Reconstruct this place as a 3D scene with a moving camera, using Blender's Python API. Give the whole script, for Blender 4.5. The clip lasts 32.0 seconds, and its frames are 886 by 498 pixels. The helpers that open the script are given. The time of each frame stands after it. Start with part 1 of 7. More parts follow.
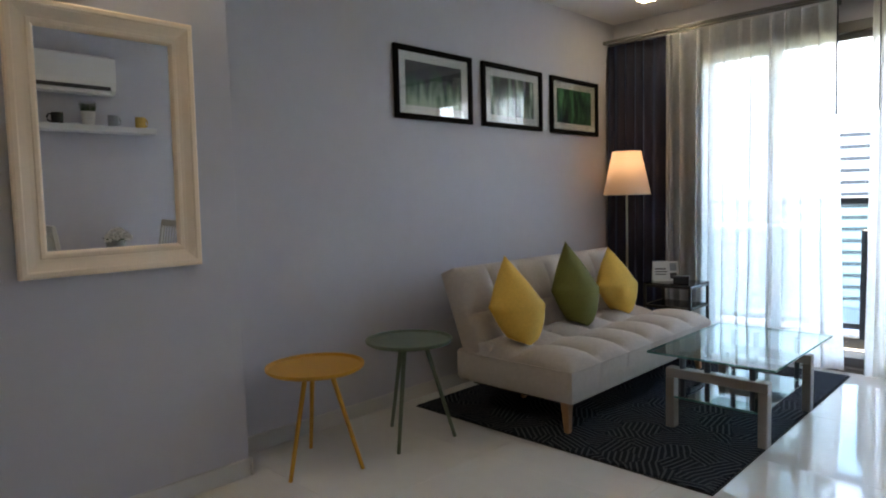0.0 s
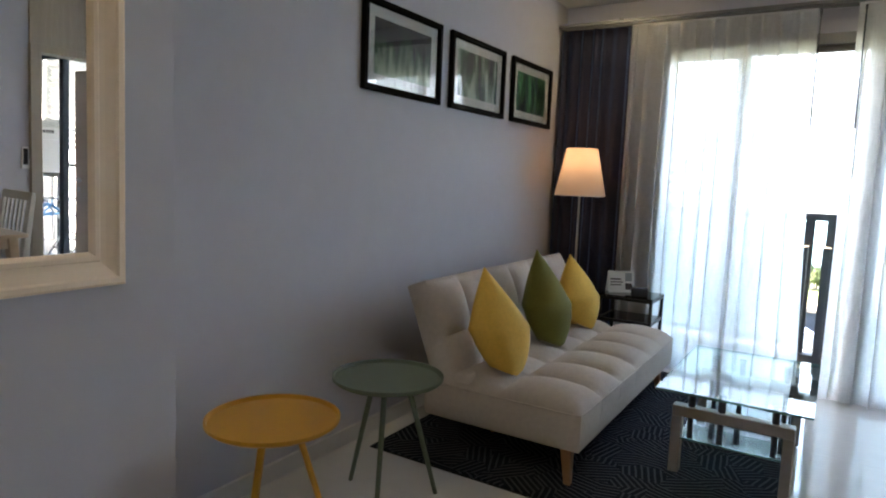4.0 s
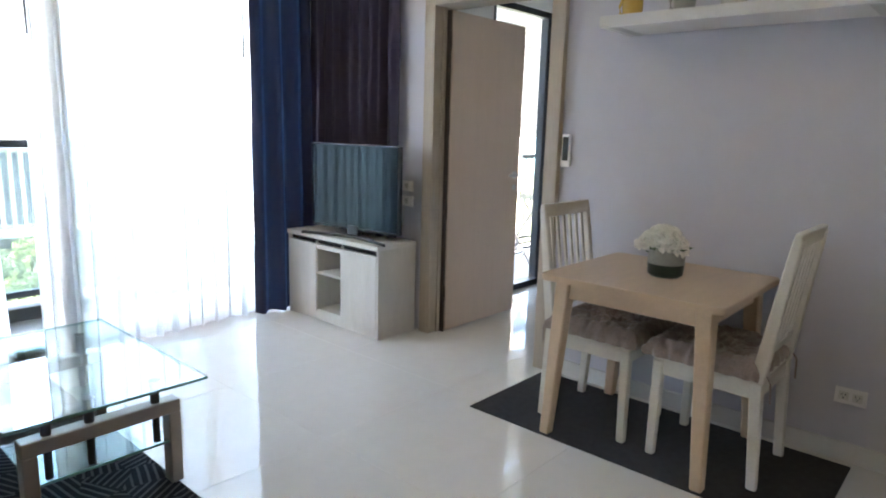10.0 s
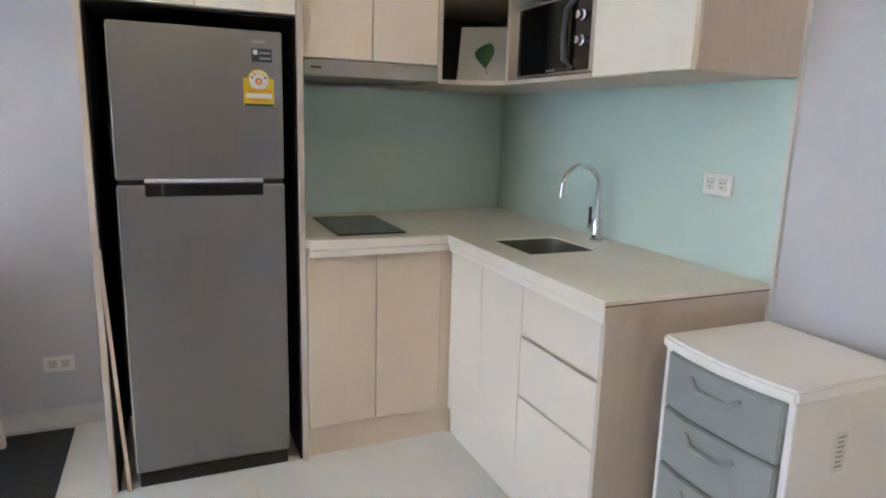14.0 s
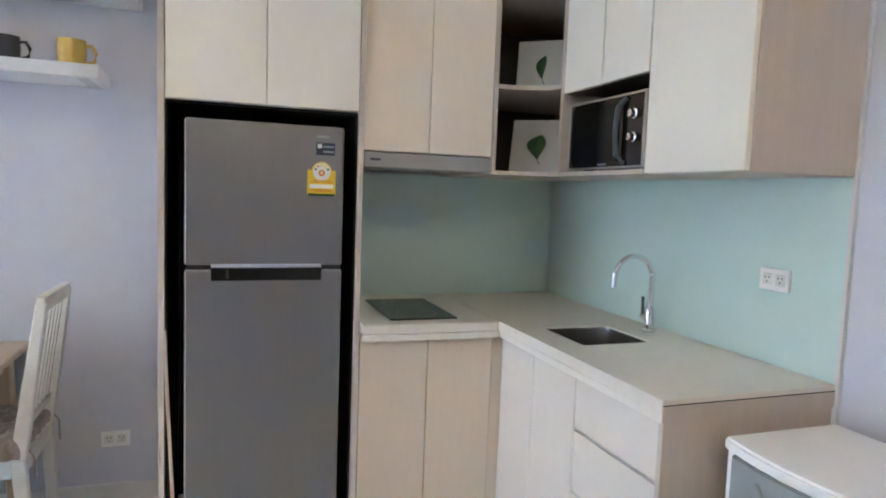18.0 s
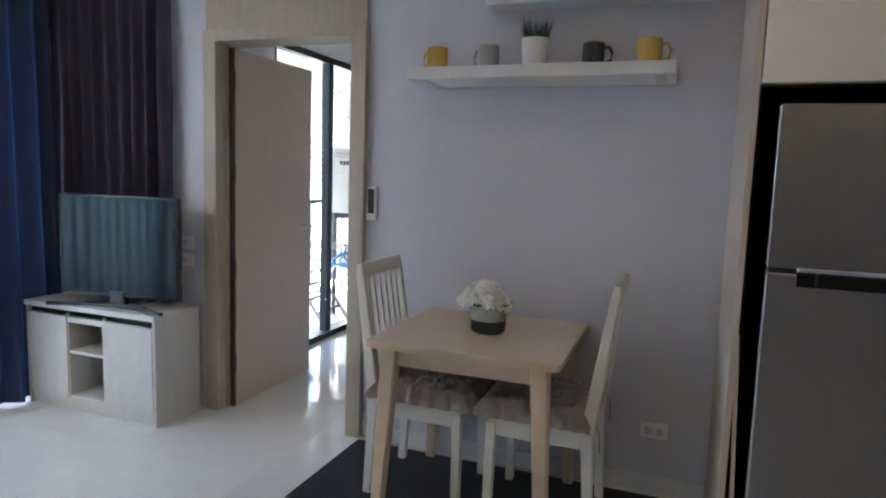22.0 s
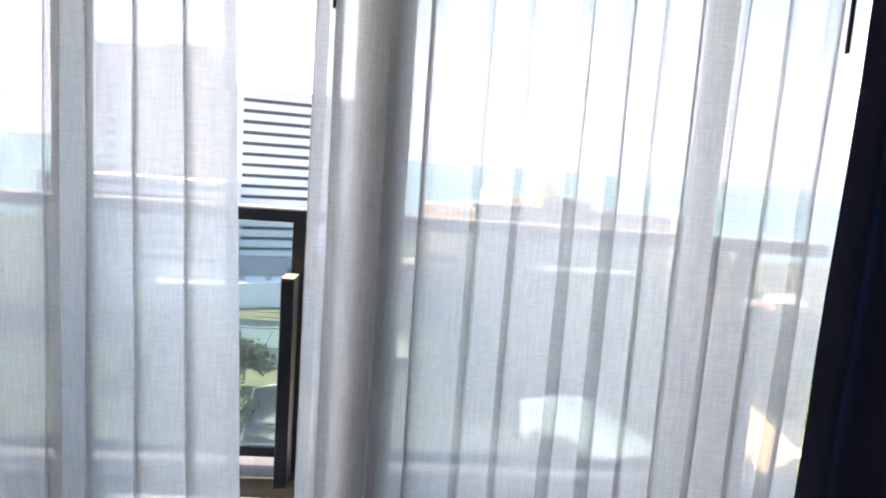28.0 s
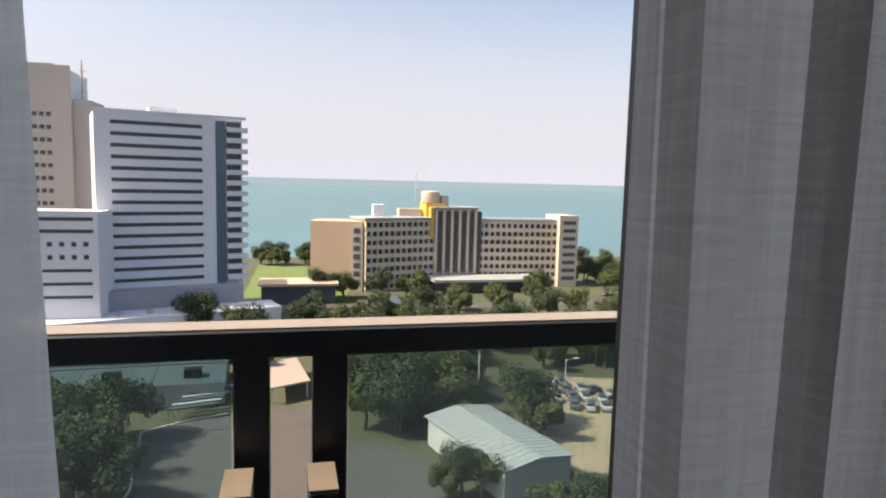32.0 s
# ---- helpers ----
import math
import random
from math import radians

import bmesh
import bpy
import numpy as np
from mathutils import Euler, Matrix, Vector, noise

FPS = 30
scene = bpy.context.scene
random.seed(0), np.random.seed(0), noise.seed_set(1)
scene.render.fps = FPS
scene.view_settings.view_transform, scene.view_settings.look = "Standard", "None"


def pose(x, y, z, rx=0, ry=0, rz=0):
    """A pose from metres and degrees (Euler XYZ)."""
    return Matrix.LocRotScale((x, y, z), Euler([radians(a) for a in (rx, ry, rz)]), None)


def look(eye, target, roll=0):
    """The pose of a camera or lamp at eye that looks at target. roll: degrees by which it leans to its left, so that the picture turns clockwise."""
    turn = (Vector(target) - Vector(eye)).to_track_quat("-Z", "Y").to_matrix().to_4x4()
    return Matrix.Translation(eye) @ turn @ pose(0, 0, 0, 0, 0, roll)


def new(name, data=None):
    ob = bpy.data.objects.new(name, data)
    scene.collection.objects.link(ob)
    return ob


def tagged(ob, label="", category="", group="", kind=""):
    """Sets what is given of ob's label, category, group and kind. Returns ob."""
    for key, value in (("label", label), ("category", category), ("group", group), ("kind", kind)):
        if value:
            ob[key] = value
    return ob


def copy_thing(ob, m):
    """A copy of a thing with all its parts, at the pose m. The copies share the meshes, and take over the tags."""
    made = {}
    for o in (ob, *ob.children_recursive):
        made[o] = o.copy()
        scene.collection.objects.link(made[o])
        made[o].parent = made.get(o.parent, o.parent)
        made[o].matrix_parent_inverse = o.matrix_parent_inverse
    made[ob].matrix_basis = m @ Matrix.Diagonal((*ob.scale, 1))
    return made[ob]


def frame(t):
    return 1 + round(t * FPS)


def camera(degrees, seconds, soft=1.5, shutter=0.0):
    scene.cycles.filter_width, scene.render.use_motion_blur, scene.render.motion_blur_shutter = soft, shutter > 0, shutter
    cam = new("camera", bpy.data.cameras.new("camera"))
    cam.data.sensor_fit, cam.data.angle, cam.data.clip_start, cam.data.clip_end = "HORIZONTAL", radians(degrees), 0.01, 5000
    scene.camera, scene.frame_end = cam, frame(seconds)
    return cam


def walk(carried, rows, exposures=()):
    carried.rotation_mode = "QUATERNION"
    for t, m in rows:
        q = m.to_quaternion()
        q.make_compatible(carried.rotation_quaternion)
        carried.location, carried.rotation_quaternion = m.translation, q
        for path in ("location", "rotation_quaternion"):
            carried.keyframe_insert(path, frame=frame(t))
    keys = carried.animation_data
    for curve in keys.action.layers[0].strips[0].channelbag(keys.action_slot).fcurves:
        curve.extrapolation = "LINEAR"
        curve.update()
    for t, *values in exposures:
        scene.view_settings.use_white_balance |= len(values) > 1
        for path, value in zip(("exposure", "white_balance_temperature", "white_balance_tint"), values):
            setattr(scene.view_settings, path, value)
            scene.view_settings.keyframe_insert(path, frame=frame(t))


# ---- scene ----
cam = camera(69.4, 32.0, 2.0)
PATH = [
    (0, (2.936, 0.116, 1.254), (1.537, 1.536, 1.1), -1.5),
    (0.5, (2.814, 0.144, 1.263), (1.374, 1.522, 1.101), -1.0),
    (1, (2.705, 0.122, 1.3), (1.252, 1.486, 1.122), -0.7),
    (1.5, (2.582, 0.158, 1.306), (1.127, 1.518, 1.116), -0.3),
    (2, (2.477, 0.205, 1.328), (1.024, 1.564, 1.132), -0.0),
    (2.5, (2.36, 0.21, 1.336), (0.932, 1.596, 1.134), 0.4),
    (3, (2.202, 0.18, 1.361), (0.885, 1.672, 1.157), 1.1),
    (3.5, (2.104, 0.18, 1.363), (0.941, 1.792, 1.147), 1.8),
    (4, (2.001, 0.27, 1.342), (0.96, 1.963, 1.123), 2.3),
    (4.5, (1.901, 0.375, 1.344), (0.979, 2.128, 1.068), 1.6),
    (6.5, (1.286, 0.574, 1.337), (0.984, 2.522, 1.0), 0.8),
    (7, (1.217, 0.665, 1.325), (1.185, 2.634, 0.977), 2.8),
    (7.5, (1.076, 0.745, 1.339), (1.408, 2.687, 0.994), 0.9),
    (8, (0.981, 0.792, 1.346), (1.564, 2.667, 0.965), 0.5),
    (8.5, (0.951, 0.869, 1.318), (1.631, 2.714, 0.952), 1.5),
    (9, (0.939, 0.978, 1.331), (1.846, 2.729, 0.996), 0.4),
    (9.5, (0.957, 1.049, 1.326), (2.154, 2.617, 0.997), 2.8),
    (10, (0.91, 1.156, 1.329), (2.383, 2.458, 0.961), 1.6),
    (10.5, (0.892, 1.206, 1.339), (2.65, 2.094, 0.995), 1.5),
    (11, (0.879, 1.192, 1.336), (2.786, 1.702, 1.012), 1.2),
    (11.5, (0.882, 1.17, 1.332), (2.84, 1.42, 1.008), 1.6),
    (12, (0.891, 1.159, 1.35), (2.861, 1.123, 1.01), 1.5),
    (12.5, (0.905, 1.079, 1.34), (2.863, 0.878, 0.989), 1.7),
    (13, (0.915, 1.013, 1.338), (2.844, 0.654, 0.951), 3.3),
    (13.5, (0.909, 1.019, 1.348), (2.77, 0.406, 0.949), 1.2),
    (14, (0.884, 1.061, 1.351), (2.685, 0.283, 0.96), 1.6),
    (14.5, (0.871, 1.096, 1.353), (2.639, 0.22, 1.028), 2.5),
    (15, (0.849, 1.118, 1.361), (2.617, 0.219, 1.102), 2.7),
    (15.5, (0.846, 1.129, 1.375), (2.633, 0.26, 1.153), 3.3),
    (17.5, (0.856, 1.112, 1.404), (2.686, 0.318, 1.258), 2.9),
    (18, (0.87, 1.104, 1.408), (2.752, 0.447, 1.238), 2.1),
    (18.5, (0.892, 1.078, 1.398), (2.831, 0.643, 1.171), 1.1),
    (19, (0.9, 1.079, 1.398), (2.881, 0.9, 1.186), 0.5),
    (19.5, (0.902, 1.065, 1.403), (2.889, 1.119, 1.174), 0.9),
    (20, (0.879, 1.07, 1.38), (2.845, 1.362, 1.16), 0.3),
    (20.5, (0.899, 1.071, 1.373), (2.82, 1.573, 1.133), 0.4),
    (21, (0.927, 1.209, 1.382), (2.842, 1.753, 1.183), 1.1),
    (21.5, (0.951, 1.374, 1.387), (2.848, 1.969, 1.17), 1.3),
    (22, (1.006, 1.488, 1.383), (2.869, 2.178, 1.156), 1.9),
    (22.5, (1.135, 1.608, 1.377), (2.965, 2.398, 1.212), 0.6),
    (23, (1.244, 1.757, 1.358), (3.068, 2.549, 1.148), 2.1),
    (23.5, (1.329, 1.981, 1.366), (3.167, 2.734, 1.128), -0.1),
    (24, (1.42, 2.138, 1.372), (3.147, 3.107, 1.092), 1.2),
    (24.5, (1.557, 2.248, 1.408), (3.071, 3.511, 1.069), 1.9),
    (25, (1.631, 2.37, 1.464), (2.97, 3.806, 1.082), 2.1),
    (25.5, (1.691, 2.579, 1.476), (2.918, 4.105, 1.069), 2.0),
    (26, (1.742, 2.714, 1.345), (2.756, 4.407, 1.02), 1.1),
    (26.5, (1.859, 2.877, 1.328), (2.628, 4.698, 1.029), 3.0),
    (28.5, (2.251, 3.637, 1.442), (2.309, 5.619, 1.185), 3.4),
    (29, (2.168, 3.783, 1.452), (2.221, 5.767, 1.206), 2.9),
    (29.5, (2.100, 4.043, 1.463), (2.166, 6.028, 1.225), 1.9),
    (30, (2.097, 4.247, 1.455), (2.167, 6.231, 1.208), 0.9),
    (30.5, (2.090, 4.424, 1.463), (2.046, 6.411, 1.240), 1.9),
    (31, (2.032, 4.576, 1.456), (1.951, 6.563, 1.241), 2.0),
    (31.5, (1.923, 4.751, 1.473), (2.184, 6.721, 1.251), 0.1),
    (32, (1.887, 4.855, 1.474), (2.355, 6.790, 1.264), 1.4),
]
EXPOSURE = ((0.0, 4.82, 6900), (2.0, 4.9, 6900), (4.5, 4.87, 6850), (7.0, 5.02, 6650), (8.0, 5.36, 6350), (9.5, 5.48, 6600), (10.0, 5.47, 6900), (11.0, 5.77, 7300), (12.0, 6.48, 6800), (13.0, 6.28, 6750), (14.0, 6.38, 6500), (15.0, 6.48, 6300), (18.0, 6.43, 6100), (19.0, 6.38, 6200), (20.0, 6.46, 6350), (21.0, 5.52, 6550), (22.0, 5.17, 6450), (23.0, 5.32, 6500), (24.0, 5.44, 6850), (24.5, 4.87, 7000), (25.0, 4.2, 6900), (26.5, 3.64, 6900), (28.5, 3.23, 7700), (30.0, 2.52, 8000), (31.0, 1.93, 7900), (31.5, 1.58, 7650), (32.0, 1.43, 7450))
walk(cam, [(t, look(eye, target, roll)) for t, eye, target, roll in PATH], [(t, e, k, 10 if t < 28 else 18) for t, e, k in EXPOSURE])

# ---- world, sun and exposure ----
world = bpy.data.worlds.new("sky")
scene.world = world
world.use_nodes = True
wn = world.node_tree
sky = wn.nodes.new("ShaderNodeTexSky")
sky.sky_type = "NISHITA"
sky.sun_disc = False
sky.sun_elevation = radians(46)
sky.sun_rotation = radians(-87.5)
sky.air_density, sky.dust_density, sky.ozone_density = 0.9, 3.0, 1.0
bg = wn.nodes["Background"]
bg.inputs["Strength"].default_value = 0.10
wn.links.new(sky.outputs[0], bg.inputs["Color"])
sun_data = bpy.data.lights.new("sun", "SUN")
sun_data.energy, sun_data.angle, sun_data.color = 3.4, radians(0.6), (1.0, 0.93, 0.82)
sun = new("sun", sun_data)
sun.matrix_world = look((-69, 3, 72), (0, 0, 0))


# ---- materials ----
def mat(name, col, rough=0.5, metal=0.0, var=0.06, scale=8.0, bump=0.0, bscale=60.0, spec=0.5, stretch=None, coat=0.0):
    """A surface with colour variation at two scales, in metres, and fine relief."""
    m = bpy.data.materials.new(name)
    m.use_nodes = True
    t = m.node_tree
    p = t.nodes["Principled BSDF"]
    tc = t.nodes.new("ShaderNodeTexCoord")
    src = tc.outputs["Object"]
    if stretch:
        mp = t.nodes.new("ShaderNodeMapping")
        mp.inputs["Scale"].default_value = stretch
        t.links.new(src, mp.inputs["Vector"])
        src = mp.outputs["Vector"]
    n1, n2 = t.nodes.new("ShaderNodeTexNoise"), t.nodes.new("ShaderNodeTexNoise")
    n1.inputs["Scale"].default_value, n1.inputs["Detail"].default_value = scale, 4
    n2.inputs["Scale"].default_value, n2.inputs["Detail"].default_value = scale * 7, 3
    add = t.nodes.new("ShaderNodeMath")
    add.operation = "ADD"
    t.links.new(src, n1.inputs["Vector"])
    t.links.new(src, n2.inputs["Vector"])
    t.links.new(n1.outputs["Fac"], add.inputs[0])
    t.links.new(n2.outputs["Fac"], add.inputs[1])
    ramp = t.nodes.new("ShaderNodeMapRange")
    ramp.inputs["From Min"].default_value, ramp.inputs["From Max"].default_value = 0.6, 1.4
    ramp.inputs["To Min"].default_value, ramp.inputs["To Max"].default_value = 1 - var, 1 + var
    t.links.new(add.outputs[0], ramp.inputs["Value"])
    mul = t.nodes.new("ShaderNodeVectorMath")
    mul.operation = "SCALE"
    mul.inputs[0].default_value = col
    t.links.new(ramp.outputs[0], mul.inputs["Scale"])
    t.links.new(mul.outputs[0], p.inputs["Base Color"])
    p.inputs["Roughness"].default_value, p.inputs["Metallic"].default_value = rough, metal
    p.inputs["Specular IOR Level"].default_value = spec
    p.inputs["Coat Weight"].default_value = coat
    p.inputs["Coat Roughness"].default_value = 0.08
    if bump:
        nb = t.nodes.new("ShaderNodeTexNoise")
        nb.inputs["Scale"].default_value, nb.inputs["Detail"].default_value = bscale, 3
        t.links.new(src, nb.inputs["Vector"])
        bp = t.nodes.new("ShaderNodeBump")
        bp.inputs["Strength"].default_value, bp.inputs["Distance"].default_value = bump, 0.004
        t.links.new(nb.outputs["Fac"], bp.inputs["Height"])
        t.links.new(bp.outputs[0], p.inputs["Normal"])
    return m


def cloth_sheer(name, col, clear):
    """Woven voile: threads scatter and pass light, the gaps between them stay clear."""
    m = bpy.data.materials.new(name)
    m.use_nodes = True
    t = m.node_tree
    t.nodes.remove(t.nodes["Principled BSDF"])
    out = t.nodes["Material Output"]
    tc = t.nodes.new("ShaderNodeTexCoord")
    mp = t.nodes.new("ShaderNodeMapping")
    mp.inputs["Scale"].default_value = (300, 300, 11)
    n = t.nodes.new("ShaderNodeTexNoise")
    n.inputs["Scale"].default_value, n.inputs["Detail"].default_value = 1.0, 2
    mp2 = t.nodes.new("ShaderNodeMapping")
    mp2.inputs["Scale"].default_value = (26, 26, 430)
    n2 = t.nodes.new("ShaderNodeTexNoise")
    n2.inputs["Scale"].default_value, n2.inputs["Detail"].default_value = 1.0, 2
    add = t.nodes.new("ShaderNodeMath")
    rng = t.nodes.new("ShaderNodeMapRange")
    rng.inputs["From Min"].default_value, rng.inputs["From Max"].default_value = 0.76, 1.24
    rng.inputs["To Min"].default_value, rng.inputs["To Max"].default_value = clear - 0.09, clear + 0.09
    dif, tra, tr = t.nodes.new("ShaderNodeBsdfDiffuse"), t.nodes.new("ShaderNodeBsdfTranslucent"), t.nodes.new("ShaderNodeBsdfTransparent")
    dif.inputs["Color"].default_value = tra.inputs["Color"].default_value = (*col, 1)
    m1, m2 = t.nodes.new("ShaderNodeMixShader"), t.nodes.new("ShaderNodeMixShader")
    m1.inputs[0].default_value = 0.75
    t.links.new(tc.outputs["Object"], mp.inputs["Vector"])
    t.links.new(tc.outputs["Object"], mp2.inputs["Vector"])
    t.links.new(mp.outputs[0], n.inputs["Vector"])
    t.links.new(mp2.outputs[0], n2.inputs["Vector"])
    t.links.new(n.outputs["Fac"], add.inputs[0])
    t.links.new(n2.outputs["Fac"], add.inputs[1])
    t.links.new(add.outputs[0], rng.inputs["Value"])
    t.links.new(dif.outputs[0], m1.inputs[1])
    t.links.new(tra.outputs[0], m1.inputs[2])
    t.links.new(rng.outputs[0], m2.inputs[0])
    t.links.new(m1.outputs[0], m2.inputs[1])
    t.links.new(tr.outputs[0], m2.inputs[2])
    t.links.new(m2.outputs[0], out.inputs["Surface"])
    return m


def glass_mat(name, col, rough=0.0, gloss=0.04):
    """A thin clear pane: part mirror by grazing gloss, the rest passes straight through."""
    m = bpy.data.materials.new(name)
    m.use_nodes = True
    t = m.node_tree
    t.nodes.remove(t.nodes["Principled BSDF"])
    tr, gl, mx = t.nodes.new("ShaderNodeBsdfTransparent"), t.nodes.new("ShaderNodeBsdfGlossy"), t.nodes.new("ShaderNodeMixShader")
    lw, pw, ma = t.nodes.new("ShaderNodeLayerWeight"), t.nodes.new("ShaderNodeMath"), t.nodes.new("ShaderNodeMath")
    lw.inputs["Blend"].default_value = 0.5
    pw.operation, ma.operation = "POWER", "MULTIPLY_ADD"
    pw.inputs[1].default_value, ma.inputs[1].default_value, ma.inputs[2].default_value = 4.0, 0.9, gloss
    t.links.new(lw.outputs["Facing"], pw.inputs[0])
    t.links.new(pw.outputs[0], ma.inputs[0])
    tr.inputs["Color"].default_value = (*col, 1)
    gl.inputs["Roughness"].default_value = rough
    t.links.new(ma.outputs[0], mx.inputs[0])
    t.links.new(tr.outputs[0], mx.inputs[1])
    t.links.new(gl.outputs[0], mx.inputs[2])
    t.links.new(mx.outputs[0], t.nodes["Material Output"].inputs["Surface"])
    return m


def glow_mat(name, col, strength):
    m = bpy.data.materials.new(name)
    m.use_nodes = True
    p = m.node_tree.nodes["Principled BSDF"]
    p.inputs["Base Color"].default_value = (*col, 1)
    p.inputs["Emission Color"].default_value = (*col, 1)
    p.inputs["Emission Strength"].default_value = strength
    return m


def shade_mat(name, col):
    m = bpy.data.materials.new(name)
    m.use_nodes = True
    t = m.node_tree
    t.nodes.remove(t.nodes["Principled BSDF"])
    d, tl, mx = t.nodes.new("ShaderNodeBsdfDiffuse"), t.nodes.new("ShaderNodeBsdfTranslucent"), t.nodes.new("ShaderNodeMixShader")
    d.inputs["Color"].default_value = tl.inputs["Color"].default_value = (*col, 1)
    mx.inputs[0].default_value = 0.6
    t.links.new(d.outputs[0], mx.inputs[1])
    t.links.new(tl.outputs[0], mx.inputs[2])
    t.links.new(mx.outputs[0], t.nodes["Material Output"].inputs["Surface"])
    return m


WALL = mat("wall_paint", (0.55, 0.545, 0.605), 0.85, var=0.03, scale=1.5, bump=0.12, bscale=180)
CEIL = mat("ceiling_paint", (0.82, 0.815, 0.81), 0.9, var=0.02, scale=1.2, bump=0.08, bscale=150)
TILE = mat("polished_tile", (0.72, 0.705, 0.685), 0.07, var=0.035, scale=1.6, spec=0.55, coat=0.3)
GROUT = mat("grout", (0.60, 0.585, 0.565), 0.9)
SKIRT = mat("skirting_white", (0.62, 0.61, 0.60), 0.45, var=0.03)
OAK = mat("pale_oak_laminate", (0.585, 0.455, 0.365), 0.42, var=0.04, scale=4.0, bump=0.05, bscale=40, stretch=(6, 6, 0.5))
OAK2 = mat("beige_oak_laminate", (0.55, 0.465, 0.40), 0.45, var=0.055, scale=5.0, bump=0.05, bscale=40, stretch=(8, 8, 0.5))
FRAMEW = mat("door_frame_wood", (0.42, 0.355, 0.285), 0.5, var=0.12, scale=4.0, bump=0.06, bscale=40, stretch=(7, 7, 0.4))
PALE = mat("whitewashed_laminate", (0.60, 0.575, 0.54), 0.45, var=0.07, scale=5.0, stretch=(6, 6, 0.6))
CREAM = mat("cream_gloss_front", (0.80, 0.72, 0.645), 0.12, var=0.02, scale=2.0, coat=0.6)
WARMW = mat("warm_wood_front", (0.70, 0.575, 0.45), 0.22, var=0.03, scale=5.0, stretch=(7, 7, 0.5), coat=0.4)
WHITEG = mat("white_gloss_front", (0.82, 0.765, 0.675), 0.4, var=0.015, scale=2.0, spec=0.3, coat=0.10)
WHITEG.node_tree.nodes["Principled BSDF"].inputs["Coat Roughness"].default_value = 0.02
STONE = mat("cream_worktop", (0.76, 0.70, 0.625), 0.28, var=0.05, scale=30.0)
SPLASH = mat("green_back_painted_glass", (0.575, 0.73, 0.70), 0.06, var=0.02, scale=1.0, coat=0.6)
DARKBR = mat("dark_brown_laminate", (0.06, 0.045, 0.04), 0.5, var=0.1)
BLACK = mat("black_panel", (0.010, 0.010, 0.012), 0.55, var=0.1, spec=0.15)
TAUPE = mat("taupe_metal", (0.34, 0.295, 0.27), 0.38, 0.45, var=0.06)
STEEL = mat("brushed_steel", (0.235, 0.225, 0.227), 0.30, 0.8, var=0.035, scale=3.0, stretch=(1, 60, 1.2), bump=0.03, bscale=90)
HOODS = mat("hood_steel", (0.36, 0.345, 0.33), 0.30, 0.9, var=0.05, stretch=(1, 1, 40))
CHROME = mat("chrome", (0.8, 0.8, 0.82), 0.08, 1.0, var=0.01)
SILVER = mat("satin_silver", (0.55, 0.54, 0.52), 0.3, 0.9, var=0.04)
BLKGLASS = mat("black_glass", (0.008, 0.008, 0.010), 0.06, var=0.02)
SCREEN = mat("tv_screen", (0.006, 0.007, 0.010), 0.075, var=0.02, spec=0.32)
SCREEN.node_tree.nodes["Principled BSDF"].inputs["Specular Tint"].default_value = (0.55, 0.85, 1.0, 1)
BLKPLAS = mat("black_plastic", (0.018, 0.018, 0.020), 0.32, var=0.05)
WHPLAS = mat("white_plastic", (0.80, 0.785, 0.785), 0.35, var=0.02)
GREYPL = mat("grey_plastic", (0.27, 0.29, 0.30), 0.32, var=0.04, scale=3.0)
YELLOW = mat("mustard_lacquer", (0.58, 0.29, 0.025), 0.38, var=0.04)
GREEN = mat("sage_lacquer", (0.105, 0.132, 0.092), 0.5, var=0.05)
SOFAC = mat("beige_woven_fabric", (0.52, 0.46, 0.415), 0.95, var=0.09, scale=40.0, bump=0.5, bscale=420)
PILY = mat("mustard_velvet", (0.74, 0.455, 0.08), 0.8, var=0.09, scale=9.0, bump=0.10, bscale=300)
PILG = mat("olive_velvet", (0.155, 0.148, 0.028), 0.85, var=0.12, scale=9.0, bump=0.10, bscale=300)
LEGW = mat("oak_leg", (0.42, 0.22, 0.10), 0.45, var=0.12, stretch=(8, 8, 1))
BIRCH = mat("birch_table", (0.59, 0.445, 0.315), 0.30, var=0.08, scale=5.0, stretch=(1.2, 7, 7))
CHAIRW = mat("cream_painted_wood", (0.66, 0.635, 0.58), 0.45, var=0.07, scale=12.0, bump=0.06, bscale=50)
FUR = mat("taupe_velvet", (0.30, 0.243, 0.218), 0.75, var=0.22, scale=18.0, bump=0.2, bscale=260)
FUR.node_tree.nodes["Principled BSDF"].inputs["Sheen Weight"].default_value = 0.5
DCURT = mat("aubergine_blackout_cloth", (0.032, 0.031, 0.054), 0.7, var=0.10, scale=9.0, bump=0.15, bscale=300, stretch=(1, 1, 0.12), spec=0.2)
# Blue translucence and sheen put the window glare into the cloth's colour.
dct = DCURT.node_tree
dtl, dmx = dct.nodes.new("ShaderNodeBsdfTranslucent"), dct.nodes.new("ShaderNodeMixShader")
dtl.inputs["Color"].default_value = (0.10, 0.32, 0.80, 1)
dmx.inputs[0].default_value = 0.010
dct.links.new(dct.nodes["Principled BSDF"].outputs[0], dmx.inputs[1])
dct.links.new(dtl.outputs[0], dmx.inputs[2])
dct.links.new(dmx.outputs[0], dct.nodes["Material Output"].inputs["Surface"])
DCURT.node_tree.nodes["Principled BSDF"].inputs["Sheen Weight"].default_value = 0.4
DCURT.node_tree.nodes["Principled BSDF"].inputs["Sheen Tint"].default_value = (0.20, 0.40, 0.95, 1)
